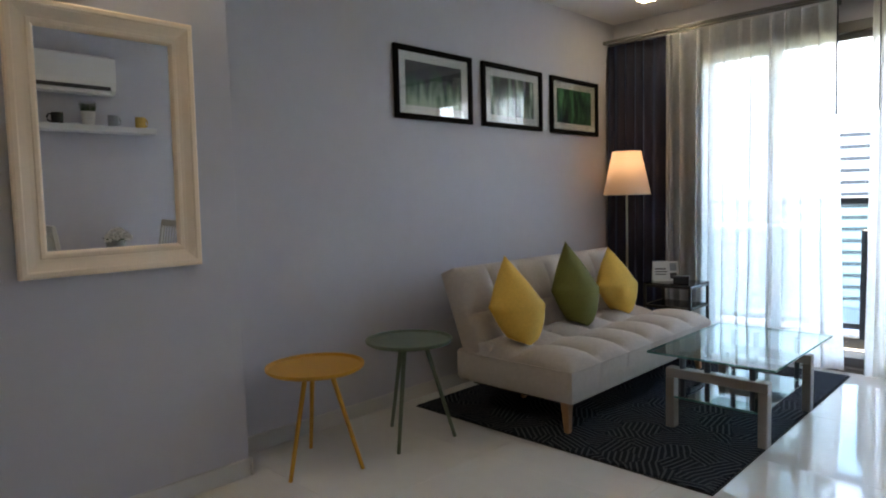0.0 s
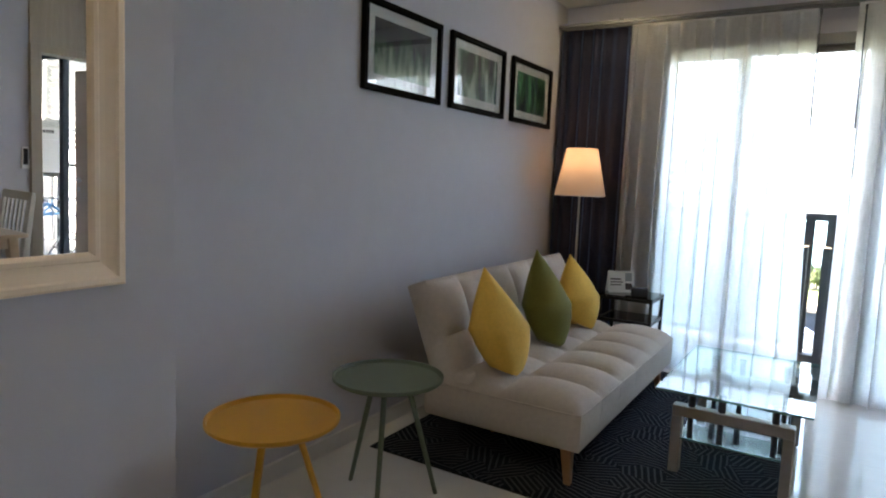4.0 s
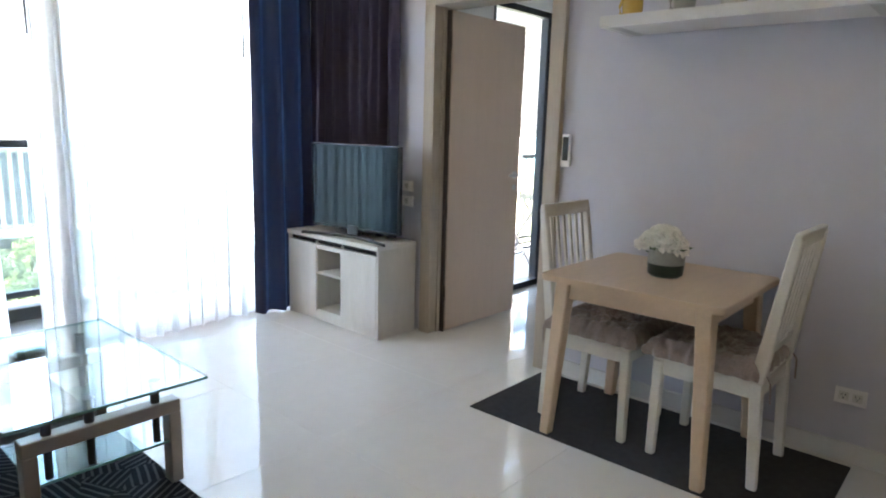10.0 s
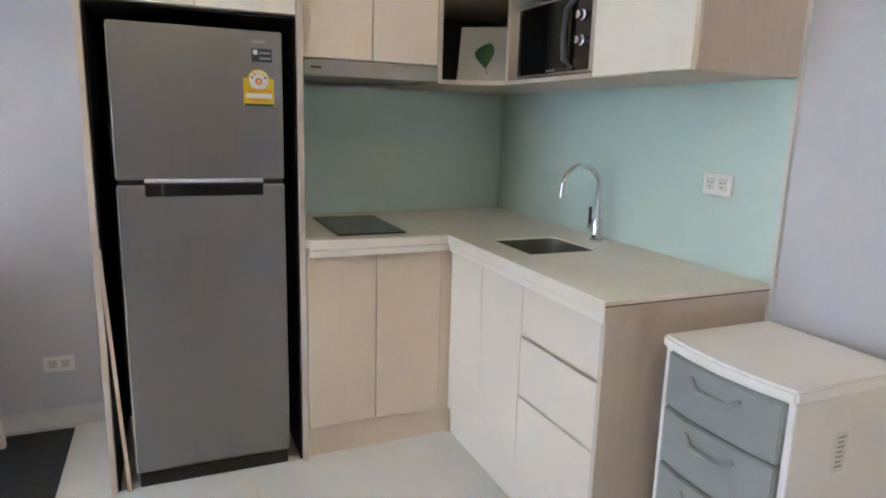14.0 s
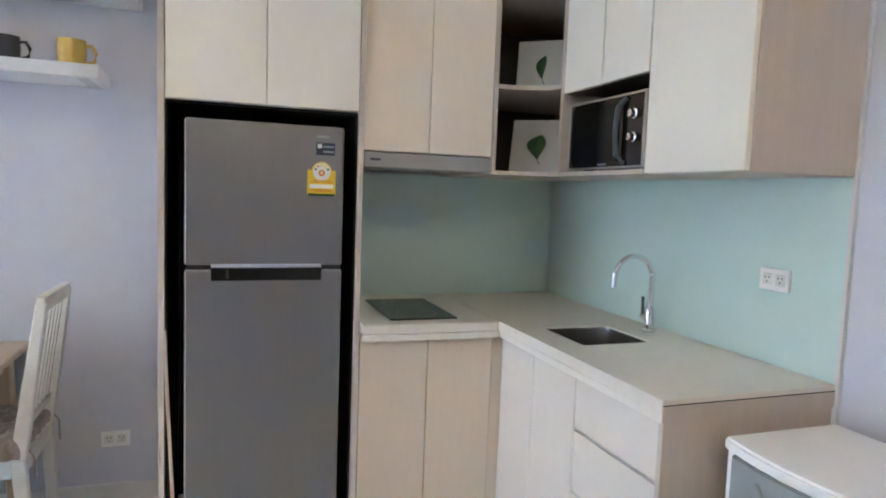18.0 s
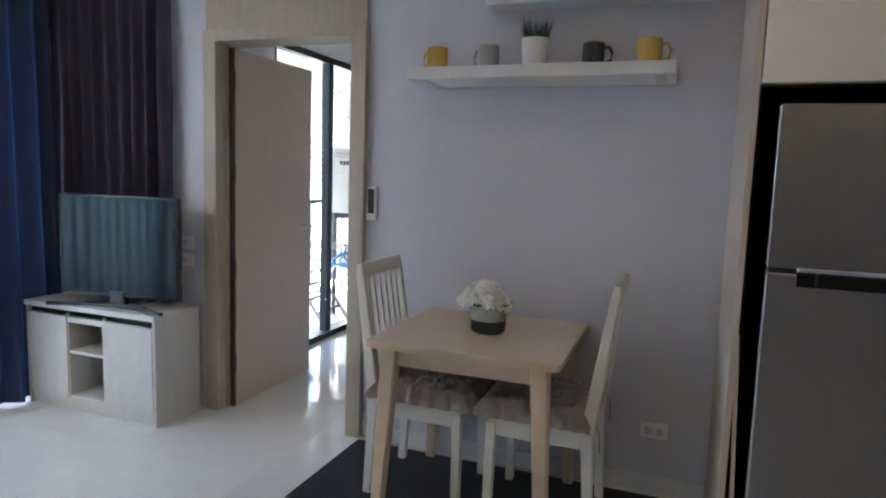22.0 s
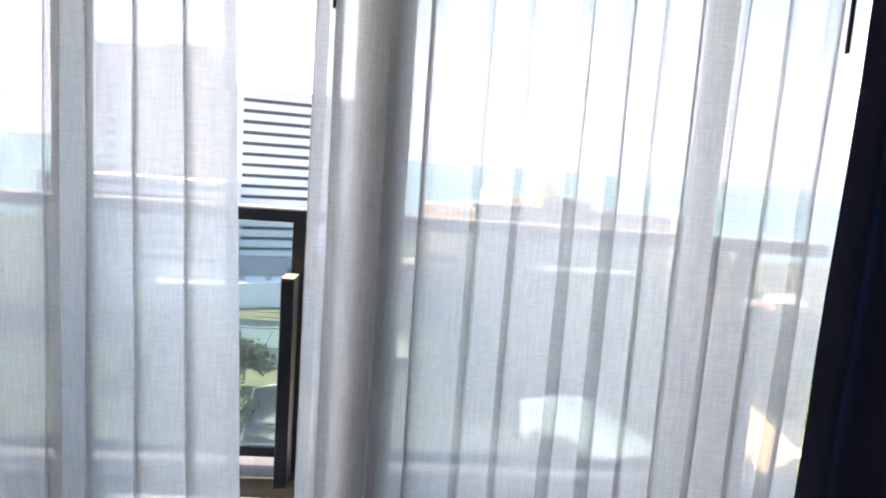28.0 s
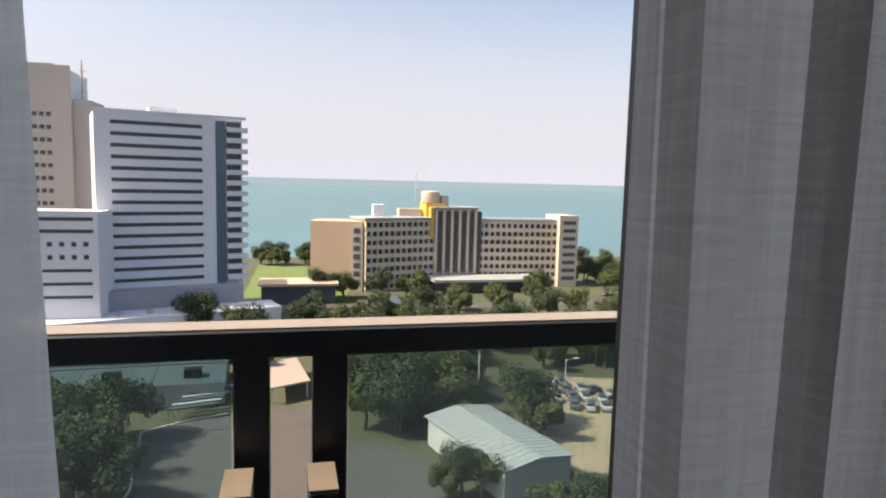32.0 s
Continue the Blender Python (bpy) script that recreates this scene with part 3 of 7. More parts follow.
# ---- curtains ----
def curtain(name, a, b, z0, z1, material, pitch, loop, depth, label, category, seed, rows=9, flare=0.03, soft=False, drift=0.0, hem=None):
    """Pleated cloth from a to b in plan: flat runs with a folded loop between them, hanging with a little sway."""
    rnd = random.Random(seed)
    a, b = Vector(a), Vector(b)
    u = (b - a).normalized()
    n = Vector((-u.y, u.x))
    length = (b - a).length
    prof, s = [], 0.0
    while soft and s < length:
        p, d = pitch * rnd.uniform(0.7, 1.35), depth * rnd.uniform(0.55, 1.15)
        sk = rnd.uniform(0.75, 1.35)
        prof += [(s + p * q / 10, d * math.sin(math.pi * (q / 10) ** sk) ** 1.6, 0) for q in range(10)]
        s += p
    while s < length:
        p = pitch * rnd.uniform(0.88, 1.14)
        w, d = loop * rnd.uniform(0.8, 1.15), depth * rnd.uniform(0.8, 1.15)
        lean = rnd.uniform(-0.2, 0.7) * loop
        prof += [(s, 0, 0), (s + (p - w) * 0.5, 0.006, 0), (s + p - w, 0.0, 0.2), (s + p - w * 0.55 + lean, d * 0.55, 1), (s + p - w * 0.5 + lean * 1.3, d, 1), (s + p - w * 0.2 + lean, d * 0.75, 1), (s + p - w * 0.05, d * 0.3, 0.6)]
        s += p
    bm = bmesh.new()
    grid = []
    ph = [rnd.uniform(0, 6.28) for _ in range(3)]
    for r in range(rows + 1):
        f = r / rows
        z = z1 + (z0 - z1) * f
        row = []
        for s, d, k in prof:
            s2 = min(s, length) + 0.006 * math.sin(ph[0] + 9 * s + 2.5 * f) * f
            d2 = d * (0.8 + 0.35 * f) + flare * f * math.sin(ph[1] + 5 * s) * 0.5 + 0.004 * math.sin(ph[2] + 17 * f + 30 * s)
            c = a + u * (s2 - drift * f * max(0.0, 1 - s / 0.3)) + n * d2
            row.append(bm.verts.new((c.x, c.y, z + (0.006 * math.sin(40 * s) if r == rows else 0))))
        grid.append(row)
    for p, q in zip(grid, grid[1:]):
        for k in range(len(p) - 1):
            bm.faces.new((p[k], p[k + 1], q[k + 1], q[k]))
    rims = [(row[0].co.copy(), row[-1].co.copy()) for row in grid]
    ob = thing(name, label, category)
    part("cloth", bm, material, ob, "", 70)
    if hem is not None:
        side = (u if hem == 0 else -u) * 0.030
        hb = bmesh.new()
        pairs = []
        for row in rims:
            e = row[hem]
            pairs.append([hb.verts.new((e.x + n.x * 0.004 + side.x * k, e.y + n.y * 0.004 + side.y * k, e.z)) for k in (-0.05, 1)])
        for p, q in zip(pairs, pairs[1:]):
            hb.faces.new((p[0], p[1], q[1], q[0]))
        part("hem", hb, material, ob, "doubled hem along the edge")
    part("heading_tape", box(min(a.x, b.x) - 0.002, max(a.x, b.x) + 0.002, min(a.y, b.y) - 0.012, max(a.y, b.y) + 0.012, z1, z1 + 0.012), material, ob)
    return ob


curtain("sheer_curtain", (1.770, 5.09), (0.60, 5.09), 0.012, 2.50, SHEER, 0.105, 0.032, 0.038, "white voile curtain drawn across the balcony door, parted at its edge", "curtain", 11, drift=0.09, hem=0)
curtain("sheer_curtain", (3.34, 5.06), (1.992, 5.035), 0.012, 2.50, SHEER, 0.110, 0.032, 0.038, "white voile curtain drawn across the balcony door beside the blackout curtain", "curtain", 12, hem=-1)
curtain("sheer_curtain", (2.152, 5.098), (2.088, 5.098), 0.012, 2.50, SHEER, 0.014, 0.009, 0.030, "white voile curtain gathered in a tight stack at the door stile", "curtain", 17, flare=0.01)
curtain("blackout_curtain", (0.61, 5.215), (0.03, 5.215), 0.015, 2.53, DCURT, 0.098, 0.060, 0.070, "dark aubergine blackout curtain pushed to the sofa wall", "curtain", 13, soft=True)
curtain("blackout_curtain", (3.80, 5.02), (3.30, 5.02), 0.015, 2.53, DCURT, 0.115, 0.055, 0.065, "dark aubergine blackout curtain pushed into the corner", "curtain", 14, soft=True)
curtain("blackout_curtain", (3.87, 4.18), (3.87, 5.05), 0.30, 2.53, SCURT, 0.085, 0.055, 0.055, "dark aubergine blackout curtain over the side window", "curtain", 15, soft=True)
for nm, m in (("curtain_rail", ((0.02, 3.86, 5.085, 5.115),)), ("curtain_rail", ((0.02, 3.86, 5.19, 5.22),))):
    for x0, x1, y0, y1 in m:
        ob = thing(nm, "slim grey metal curtain track under the ceiling edge", "curtain rail")
        bar("track", x0, x1, y0, y1, 2.535, 2.56, ALU, ob)
        for x in (0.5, 2.0, 3.5):
            bar("bracket", x - 0.012, x + 0.012, y0 + 0.005, YW, 2.56, 2.572, ALU, ob, bev=0.001)
for x in (1.79, 2.03, 3.27):
    ob = thing("curtain_wand", "thin dark wand hanging from the curtain edge", "curtain wand")
    part("rod", tube([(x, 5.035, 2.49), (x + 0.004, 5.03, 1.75)], 0.0055, 6), ALUD, ob, "", 60)
    part("clip", box(x - 0.008, x + 0.008, 5.03, 5.09, 2.47, 2.50, 0.002), ALUD, ob)


# ---- living area ----
def pillow_mesh(w, h, t, lean, seed):
    """A soft square cushion set on one corner: peaked top, full belly, the lowest corner flattened by its weight."""
    bm = bmesh.new()
    n, m, s0 = 26, 32, 0.385
    rings = []
    for i in range(n + 1):
        s = i / n
        if s < s0:
            wd = 0.60 + 0.40 * math.sin(math.pi / 2 * s / s0) ** 0.9
            dp = 0.58 + 0.42 * math.sin(math.pi / 2 * s / s0)
        else:
            u = (s - s0) / (1 - s0)
            wd = max(0.012, 1 - u ** 1.24)
            dp = max(0.02, 1 - u ** 1.35)
        wd *= 1 + 0.07 * math.exp(-((s - s0) / 0.05) ** 2)
        ring = []
        for k in range(m):
            a = 2 * math.pi * k / m
            c, q = math.cos(a), math.sin(a)
            fold = 1 + 0.045 * math.sin(7 * s + 3 * c + seed) * (1 - abs(c)) + 0.03 * math.sin(17 * s - 6 * c + 2 * seed) * (1 - abs(c))
            sag = 0.03 * (1 - s) ** 6 * (1 - abs(c))
            ring.append(bm.verts.new((t / 2 * dp * q * abs(q) ** 0.25 * fold - lean * s ** 1.15, w / 2 * wd * c, h * s - sag + (0.012 * (1 - s) ** 3) * c * c)))
        rings.append(ring)
    for a, b in zip(rings, rings[1:]):
        for k in range(m):
            bm.faces.new((a[k], a[(k + 1) % m], b[(k + 1) % m], b[k]))
    bm.faces.new(rings[0][::-1])
    bm.faces.new(rings[-1])
    bmesh.ops.recalc_face_normals(bm, faces=bm.faces)
    return bm


def tufted(lx, ly, t, nx, ny, dip, edge=0.05, res=10):
    """A stuffed slab, its top drawn down along seams into nx by ny cells."""
    bm = bmesh.new()
    px, py = nx * res, ny * res
    top = []
    for i in range(px + 1):
        row = []
        for j in range(py + 1):
            u, v = i / px, j / py
            cu, cv = abs(math.sin(math.pi * u * nx)), abs(math.sin(math.pi * v * ny))
            seam = 1 - (cu * cv) ** 0.46
            d = min(u * lx, (1 - u) * lx, v * ly, (1 - v) * ly)
            r = min(1.0, d / edge)
            fall = edge * 0.8 * (1 - math.sqrt(max(0.0, 1 - (1 - r) ** 2)))
            inner = min(1.0, d / (edge * 0.5))
            row.append(bm.verts.new((u * lx, v * ly, t - fall - dip * min(1.0, seam) * (0.35 + 0.65 * inner))))
        top.append(row)
    for i in range(px):
        for j in range(py):
            bm.faces.new((top[i][j], top[i + 1][j], top[i + 1][j + 1], top[i][j + 1]))
    rim = [top[i][0] for i in range(px)] + [top[px][j] for j in range(py)] + [top[i][py] for i in range(px, 0, -1)] + [top[0][j] for j in range(py, 0, -1)]
    mid = [bm.verts.new((lx / 2 + (v.co.x - lx / 2) * 1.0, ly / 2 + (v.co.y - ly / 2) * 1.0, t * 0.12)) for v in rim]
    low = [bm.verts.new((lx / 2 + (v.co.x - lx / 2) * 0.985, ly / 2 + (v.co.y - ly / 2) * 0.99, 0)) for v in rim]
    k = len(rim)
    for q in range(k):
        bm.faces.new((rim[q], rim[(q + 1) % k], mid[(q + 1) % k], mid[q])[::-1])
        bm.faces.new((mid[q], mid[(q + 1) % k], low[(q + 1) % k], low[q])[::-1])
    bm.faces.new(low)
    bmesh.ops.recalc_face_normals(bm, faces=bm.faces)
    return bm


sofa = thing("sofa_bed", "beige fabric sofa bed with tufted seat and back on oak legs", "sofa")
seat_bm = moved(tufted(0.80, 1.76, 0.25, 2, 6, 0.060, 0.075), pose(0.345, 2.845, 0.185))
sseat = part("seat", seat_bm, SOFAC, sofa, "tufted beige seat cushion", 60)
part("piping", tube([(0.36, 2.843, 0.352), (1.10, 2.843, 0.352), (1.140, 2.853, 0.352), (1.147, 2.89, 0.352), (1.147, 4.56, 0.352), (1.140, 4.597, 0.352), (1.10, 4.607, 0.352), (0.36, 4.607, 0.352)], 0.0032, 6), SOFAC, sseat, "sewn seam piping", 60)
back_bm = moved(tufted(0.58, 1.75, 0.175, 2, 6, 0.052), Matrix(((-0.36, 0, 0.933, 0.42), (0, 1, 0, 2.85), (0.933, 0, 0.36, 0.262), (0, 0, 0, 1))))
part("backrest", back_bm, SOFAC, sofa, "tufted beige backrest leaning to the wall", 60)
part("hinge_cover", box(0.365, 0.60, 2.858, 4.592, 0.21, 0.425, 0.03, 3), SOFAC, sofa, "fabric over the folding hinge", 40)
part("under_frame", box(0.40, 1.08, 2.92, 4.53, 0.15, 0.186, 0.004), BLKPLAS, sofa)
for x, y in ((1.065, 2.915), (0.56, 3.25), (1.065, 4.53), (0.56, 4.40)):
    part("leg", leg_bar((x + (0.02 if x > 0.7 else -0.02), y + (-0.02 if y < 3.5 else 0.02), 0.014), (x, y, 0.19), 0.030, 0.030, 0.052, 0.052), LEGW, sofa, "tapered oak leg")

for (x, y), mt, spin, hgt, lean, label in (
    ((0.690, 3.045), PILY, -20, 0.475, 0.20, "mustard velvet cushion standing on its corner"),
    ((0.650, 3.71), PILG, -18, 0.520, 0.15, "olive green velvet cushion standing on its corner"),
    ((0.640, 4.265), PILY, -13, 0.450, 0.13, "mustard velvet cushion standing on its corner by the arm end"),
):
    c = thing("cushion", label, "cushion", pose(x, y, 0.442, 0, 0, spin), "cushions on the sofa")
    part("cover", pillow_mesh(0.350, hgt - 0.012, 0.24, lean, y * 3), mt, c, "", 80)

rug = thing("rug", "navy blue pile rug with pale stroke pattern", "rug")
part("carpet", box(0.13, 1.91, 2.71, 4.99, 0.0, 0.012, 0.004, 2), RUG, rug)
part("binding", box(0.122, 1.918, 2.702, 4.998, 0.0, 0.006, 0.002), BLACK, rug)


def tray_table(x, y, z, r, mt, feet, label):
    ob = thing("tray_table", label, "side table", pose(x, y, 0))
    part("tray", lathe([(0.0, z - 0.022), (r * 0.95, z - 0.022), (r, z - 0.012), (r, z), (r - 0.007, z), (r - 0.012, z - 0.014), (0.0, z - 0.014)], 48), mt, ob, "", 40)
    part("collar", lathe([(0.05, z - 0.045), (0.085, z - 0.022)], 20), mt, ob, "", 40)
    for fx, fy in feet:
        d = Vector((fx - x, fy - y, 0))
        part("leg", tube([(d.x, d.y, 0.0), (d.x * 0.35, d.y * 0.35, z - 0.025)], 0.0095, 10, 0.0125), mt, ob, "slim splayed leg", 60)
    return ob


tray_table(0.365, 1.83, 0.482, 0.235, YELLOW, ((0.463, 1.607), (0.596, 1.917), (0.19, 1.90)), "mustard yellow round tray table on three splayed legs")
tray_table(0.51, 2.31, 0.545, 0.225, GREEN, ((0.592, 2.144), (0.640, 2.50), (0.27, 2.38)), "sage green round tray table on three splayed legs")

lamp = thing("floor_lamp", "floor lamp with a lit cream shade on a slim metal stem", "floor lamp", pose(0.325, 4.93, 0))
part("base_plate", lathe([(0.135, 0), (0.14, 0.006), (0.13, 0.02), (0.02, 0.028)], 32), SILVER, lamp, "", 40)
part("stem", tube([(0, 0, 0.02), (0, 0, 1.38)], 0.0085, 10), SILVER, lamp, "satin metal stem", 60)
sh = lathe([(0.188, 1.255), (0.1135, 1.605)], 40, cap=False)
for v in sh.verts:
    a = math.atan2(v.co.y, v.co.x)
    k = 1 + 0.012 * math.cos(20 * a)
    v.co.x *= k
    v.co.y *= k
part("shade", sh, SHADE, lamp, "cream pleated fabric shade glowing from within", 70)
part("shade_ring", lathe([(0.186, 1.252), (0.190, 1.252), (0.190, 1.258), (0.186, 1.258)], 40, cap=False), CERW, lamp, "", 40)
part("bulb", moved(lathe([(0.012, 0), (0.03, 0.04), (0.03, 0.06), (0.014, 0.085), (0.0, 0.09)], 16), pose(0, 0, 1.38)), BULB, lamp, "glowing bulb", 60)
bl = bpy.data.lights.new("lamp_bulb", "POINT")
bl.energy, bl.color, bl.shadow_soft_size = 0.05, (1.0, 0.56, 0.29), 0.03
blo = new("lamp_bulb", bl)
blo.location = (0.325, 4.93, 1.52)

st = thing("side_table", "black metal side table with glass top and shelf", "side table")
SX0, SX1, SY0, SY1, SZ = 0.62, 0.99, 4.63, 4.96, 0.585
for x in (SX0, SX1 - 0.02):
    for y in (SY0, SY1 - 0.02):
        bar("leg", x, x + 0.02, y, y + 0.02, 0.0, SZ - 0.008, BLKPLAS, st, bev=0.002)
for z in (SZ - 0.03, 0.40):
    bar("rail", SX0 + 0.02, SX1 - 0.02, SY0, SY0 + 0.02, z, z + 0.02, BLKPLAS, st, bev=0.002)
    bar("rail", SX0 + 0.02, SX1 - 0.02, SY1 - 0.02, SY1, z, z + 0.02, BLKPLAS, st, bev=0.002)
    bar("rail", SX0, SX0 + 0.02, SY0 + 0.02, SY1 - 0.02, z, z + 0.02, BLKPLAS, st, bev=0.002)
    bar("rail", SX1 - 0.02, SX1, SY0 + 0.02, SY1 - 0.02, z, z + 0.02, BLKPLAS, st, bev=0.002)
part("tabletop", box(SX0, SX1, SY0, SY1, SZ - 0.008, SZ, 0.002), BLKGLASS, st, "smoked glass top")
part("shelf", box(SX0 + 0.02, SX1 - 0.02, SY0 + 0.02, SY1 - 0.02, 0.412, 0.42), BLKGLASS, st, "smoked glass shelf")

card = thing("information_card", "white printed card standing folded on the side table", "card", pose(0.72, 4.80, SZ, 0, 0, 38))
part("front_sheet", moved(box(-0.095, 0.095, -0.001, 0.001, 0.0, 0.155), pose(0, -0.02, 0, -12, 0, 0)), PAPER, card)
part("back_sheet", moved(box(-0.095, 0.095, -0.001, 0.001, 0.0, 0.155), pose(0, 0.045, 0, 12, 0, 0)), PAPER, card)
for x0, x1, z0, z1, mt in ((-0.08, 0.0, 0.09, 0.10, INK), (-0.08, 0.01, 0.07, 0.078, INK), (-0.08, 0.0, 0.05, 0.058, INK), (0.03, 0.08, 0.08, 0.14, GREYPL), (0.03, 0.08, 0.02, 0.065, INK)):
    part("print", moved(box(x0, x1, -0.0016, 0.0016, z0, z1), pose(0, -0.02, 0, -12, 0, 0)), mt, card)
rb = thing("remote_box", "small black box on the side table", "box", pose(0.87, 4.74, SZ, 0, 0, 20))
part("body", box(-0.055, 0.055, -0.035, 0.035, 0.0, 0.05, 0.004), BLKPLAS, rb)
part("lid", box(-0.056, 0.056, -0.036, 0.036, 0.042, 0.055, 0.003), INK, rb)

ct = thing("coffee_table", "glass coffee table with taupe metal frames and a glass shelf", "coffee table")
GX0, GX1, GY0, GY1 = 1.36, 1.99, 3.23, 4.20
part("tabletop", box(GX0, GX1, GY0, GY1, 0.420, 0.430), TGLASS, ct, "clear glass top with green edges")
for x0, x1, y0, y1 in ((GX0 - 0.001, GX1 + 0.001, GY0 - 0.002, GY0), (GX0 - 0.001, GX1 + 0.001, GY1, GY1 + 0.002), (GX0 - 0.002, GX0, GY0, GY1), (GX1, GX1 + 0.002, GY0, GY1)):
    part("edge", box(x0, x1, y0, y1, 0.420, 0.430), EDGE, ct, "dark green polished glass edge")
for y in (3.35, 4.06):
    fr = box(1.42, 1.93, y - 0.030, y + 0.030, 0.285, 0.335, 0.004)
    part("frame", fr, TAUPE, ct, "taupe metal cross beam")
    for x in (1.42, 1.885):
        part("leg", box(x, x + 0.045, y - 0.030, y + 0.030, 0.012, 0.285, 0.004), TAUPE, ct)
    for x in (1.50, 1.63, 1.85):
        part("post", moved(lathe([(0.016, 0.335), (0.016, 0.418), (0.022, 0.418), (0.022, 0.420)], 16), pose(x, y, 0)), ALUD, ct, "dark metal post under the glass", 40)
        part("hanger", moved(lathe([(0.013, 0.185), (0.013, 0.285)], 12), pose(x, y, 0)), ALUD, ct, "", 40)
part("shelf", box(1.45, 1.90, 3.33, 4.08, 0.175, 0.183), TGLASS, ct, "clear glass lower shelf")
part("shelf_edge", box(1.45, 1.90, 3.326, 3.33, 0.175, 0.183), EDGE, ct)

mir = thing("wall_mirror", "rectangular mirror in a wide ivory moulded frame", "mirror")
part("glass", box(0.252, 0.258, 0.755, 1.265, 1.085, 1.925), MIRROR, mir, "clear silvered mirror glass")
part("backing", box(0.246, 0.252, 0.70, 1.33, 1.03, 1.98), DARKBR, mir)


def moulding(parent, xw, y0, y1, z0, z1, steps, material):
    """A frame on the wall plane xw: steps of (inset from the outer edge, height off the wall)."""
    bm = bmesh.new()
    rings = []
    for ins, hgt in steps:
        rings.append([bm.verts.new((xw + hgt, y, z)) for y, z in ((y0 + ins, z0 + ins), (y1 - ins, z0 + ins), (y1 - ins, z1 - ins), (y0 + ins, z1 - ins))])
    for a, b in zip(rings, rings[1:]):
        for k in range(4):
            bm.faces.new((a[k], a[(k + 1) % 4], b[(k + 1) % 4], b[k]))
    bmesh.ops.recalc_face_normals(bm, faces=bm.faces)
    return part("frame", bm, material, parent, "")


moulding(mir, 0.246, 0.68, 1.355, 1.005, 2.005, ((0, 0), (0, 0.030), (0.008, 0.036), (0.022, 0.037), (0.028, 0.032), (0.055, 0.025), (0.070, 0.023), (0.074, 0.027), (0.086, 0.027), (0.092, 0.021), (0.099, 0.010)), IVORY)

mir.matrix_world = Matrix.Translation((0.259, 1.004, 1.505)) @ pose(0, 0, 0, 0, 1.07, 0.95) @ Matrix.Translation((-0.247, -1.017, -1.505))

for y0, y1, mt in ((2.705, 3.395, art_material("foliage_print_dark", (0.42, 0.55, 0.40), 1.0, 1.5)), (3.505, 4.195, art_material("foliage_print_pale", (0.66, 0.80, 0.70), 4.0, 0.2)), (4.315, 5.00, art_material("foliage_print_deep", (0.14, 0.46, 0.20), 8.0, -0.5))):
    pic = thing("framed_picture", "green woodland print with white mount in a black frame", "picture", None, "pictures over the sofa")
    z0, z1 = 1.755, 2.195
    pm = part("mount", box(0.003, 0.008, y0 + 0.03, y1 - 0.03, z0 + 0.03, z1 - 0.03), MOUNT, pic, "white card mount")
    part("print", box(0.006, 0.010, y0 + 0.095, y1 - 0.095, z0 + 0.085, z1 - 0.085), mt, pm, "blurred green woodland print")
    part("glass", box(0.012, 0.014, y0 + 0.03, y1 - 0.03, z0 + 0.03, z1 - 0.03), PGLASS, pic)
    moulding(pic, 0.001, y0, y1, z0, z1, ((0, 0), (0, 0.024), (0.003, 0.027), (0.027, 0.027), (0.032, 0.022), (0.032, 0.003)), PICF)

# The two lamps at x 2.05 are unseen, added by guess.
for x, y in ((0.56, 4.80), (2.05, 4.35), (2.05, 2.05), (0.36, 1.17), (0.50, 0.20)):
    dl = thing("downlight", "square recessed ceiling downlight, lit", "downlight", pose(x, y, H), "ceiling downlights")
    part("trim", box(-0.075, 0.075, -0.075, 0.075, -0.008, 0.0, 0.003), WHPLAS, dl)
    part("lens", box(-0.05, 0.05, -0.05, 0.05, -0.012, -0.007, 0.002), DOWNL, dl, "glowing frosted lens")

# ---- television corner ----
cab = thing("tv_cabinet", "pale wood low cabinet with two doors and an open middle bay", "cabinet")
CX0, CX1, CY0, CY1, CH = 3.55, 3.885, 4.02, 4.965, 0.605
bar("top", CX0 - 0.01, CX1, CY0 - 0.004, CY1 + 0.004, CH - 0.03, CH, PALE, cab)
bar("side_panel", CX0, CX1, CY0, CY0 + 0.02, 0.0, CH - 0.03, PALE, cab)
bar("side_panel", CX0, CX1, CY1 - 0.02, CY1, 0.0, CH - 0.03, PALE, cab)
bar("back_panel", CX1 - 0.01, CX1 - 0.002, CY0 + 0.02, CY1 - 0.02, 0.05, CH - 0.03, PALE, cab)
bar("bottom_panel", CX0 + 0.01, CX1 - 0.01, CY0 + 0.02, CY1 - 0.02, 0.06, 0.08, PALE, cab)
bar("plinth", CX0 + 0.012, CX0 + 0.03, CY0 + 0.02, CY1 - 0.02, 0.0, 0.06, PALE, cab)
for y in (4.385, 4.655):
    bar("divider", CX0 + 0.008, CX1 - 0.01, y - 0.009, y + 0.009, 0.08, CH - 0.05, PALE, cab)
bar("shelf", CX0 + 0.012, CX1 - 0.01, 4.394, 4.646, 0.325, 0.343, PALE, cab)
bar("bay_rail", CX0 + 0.004, CX0 + 0.02, 4.394, 4.646, 0.505, 0.535, PALE, cab)
bar("finger_gap", CX0 + 0.02, CX0 + 0.03, CY0 + 0.02, CY1 - 0.02, 0.54, CH - 0.03, BLACK, cab, "dark finger gap under the top")
bar("door", CX0, CX0 + 0.016, CY0 + 0.022, 4.388, 0.062, 0.538, PALE, cab, "", 0.002)
bar("door", CX0, CX0 + 0.016, 4.652, CY1 - 0.022, 0.062, 0.538, PALE, cab, "", 0.002)

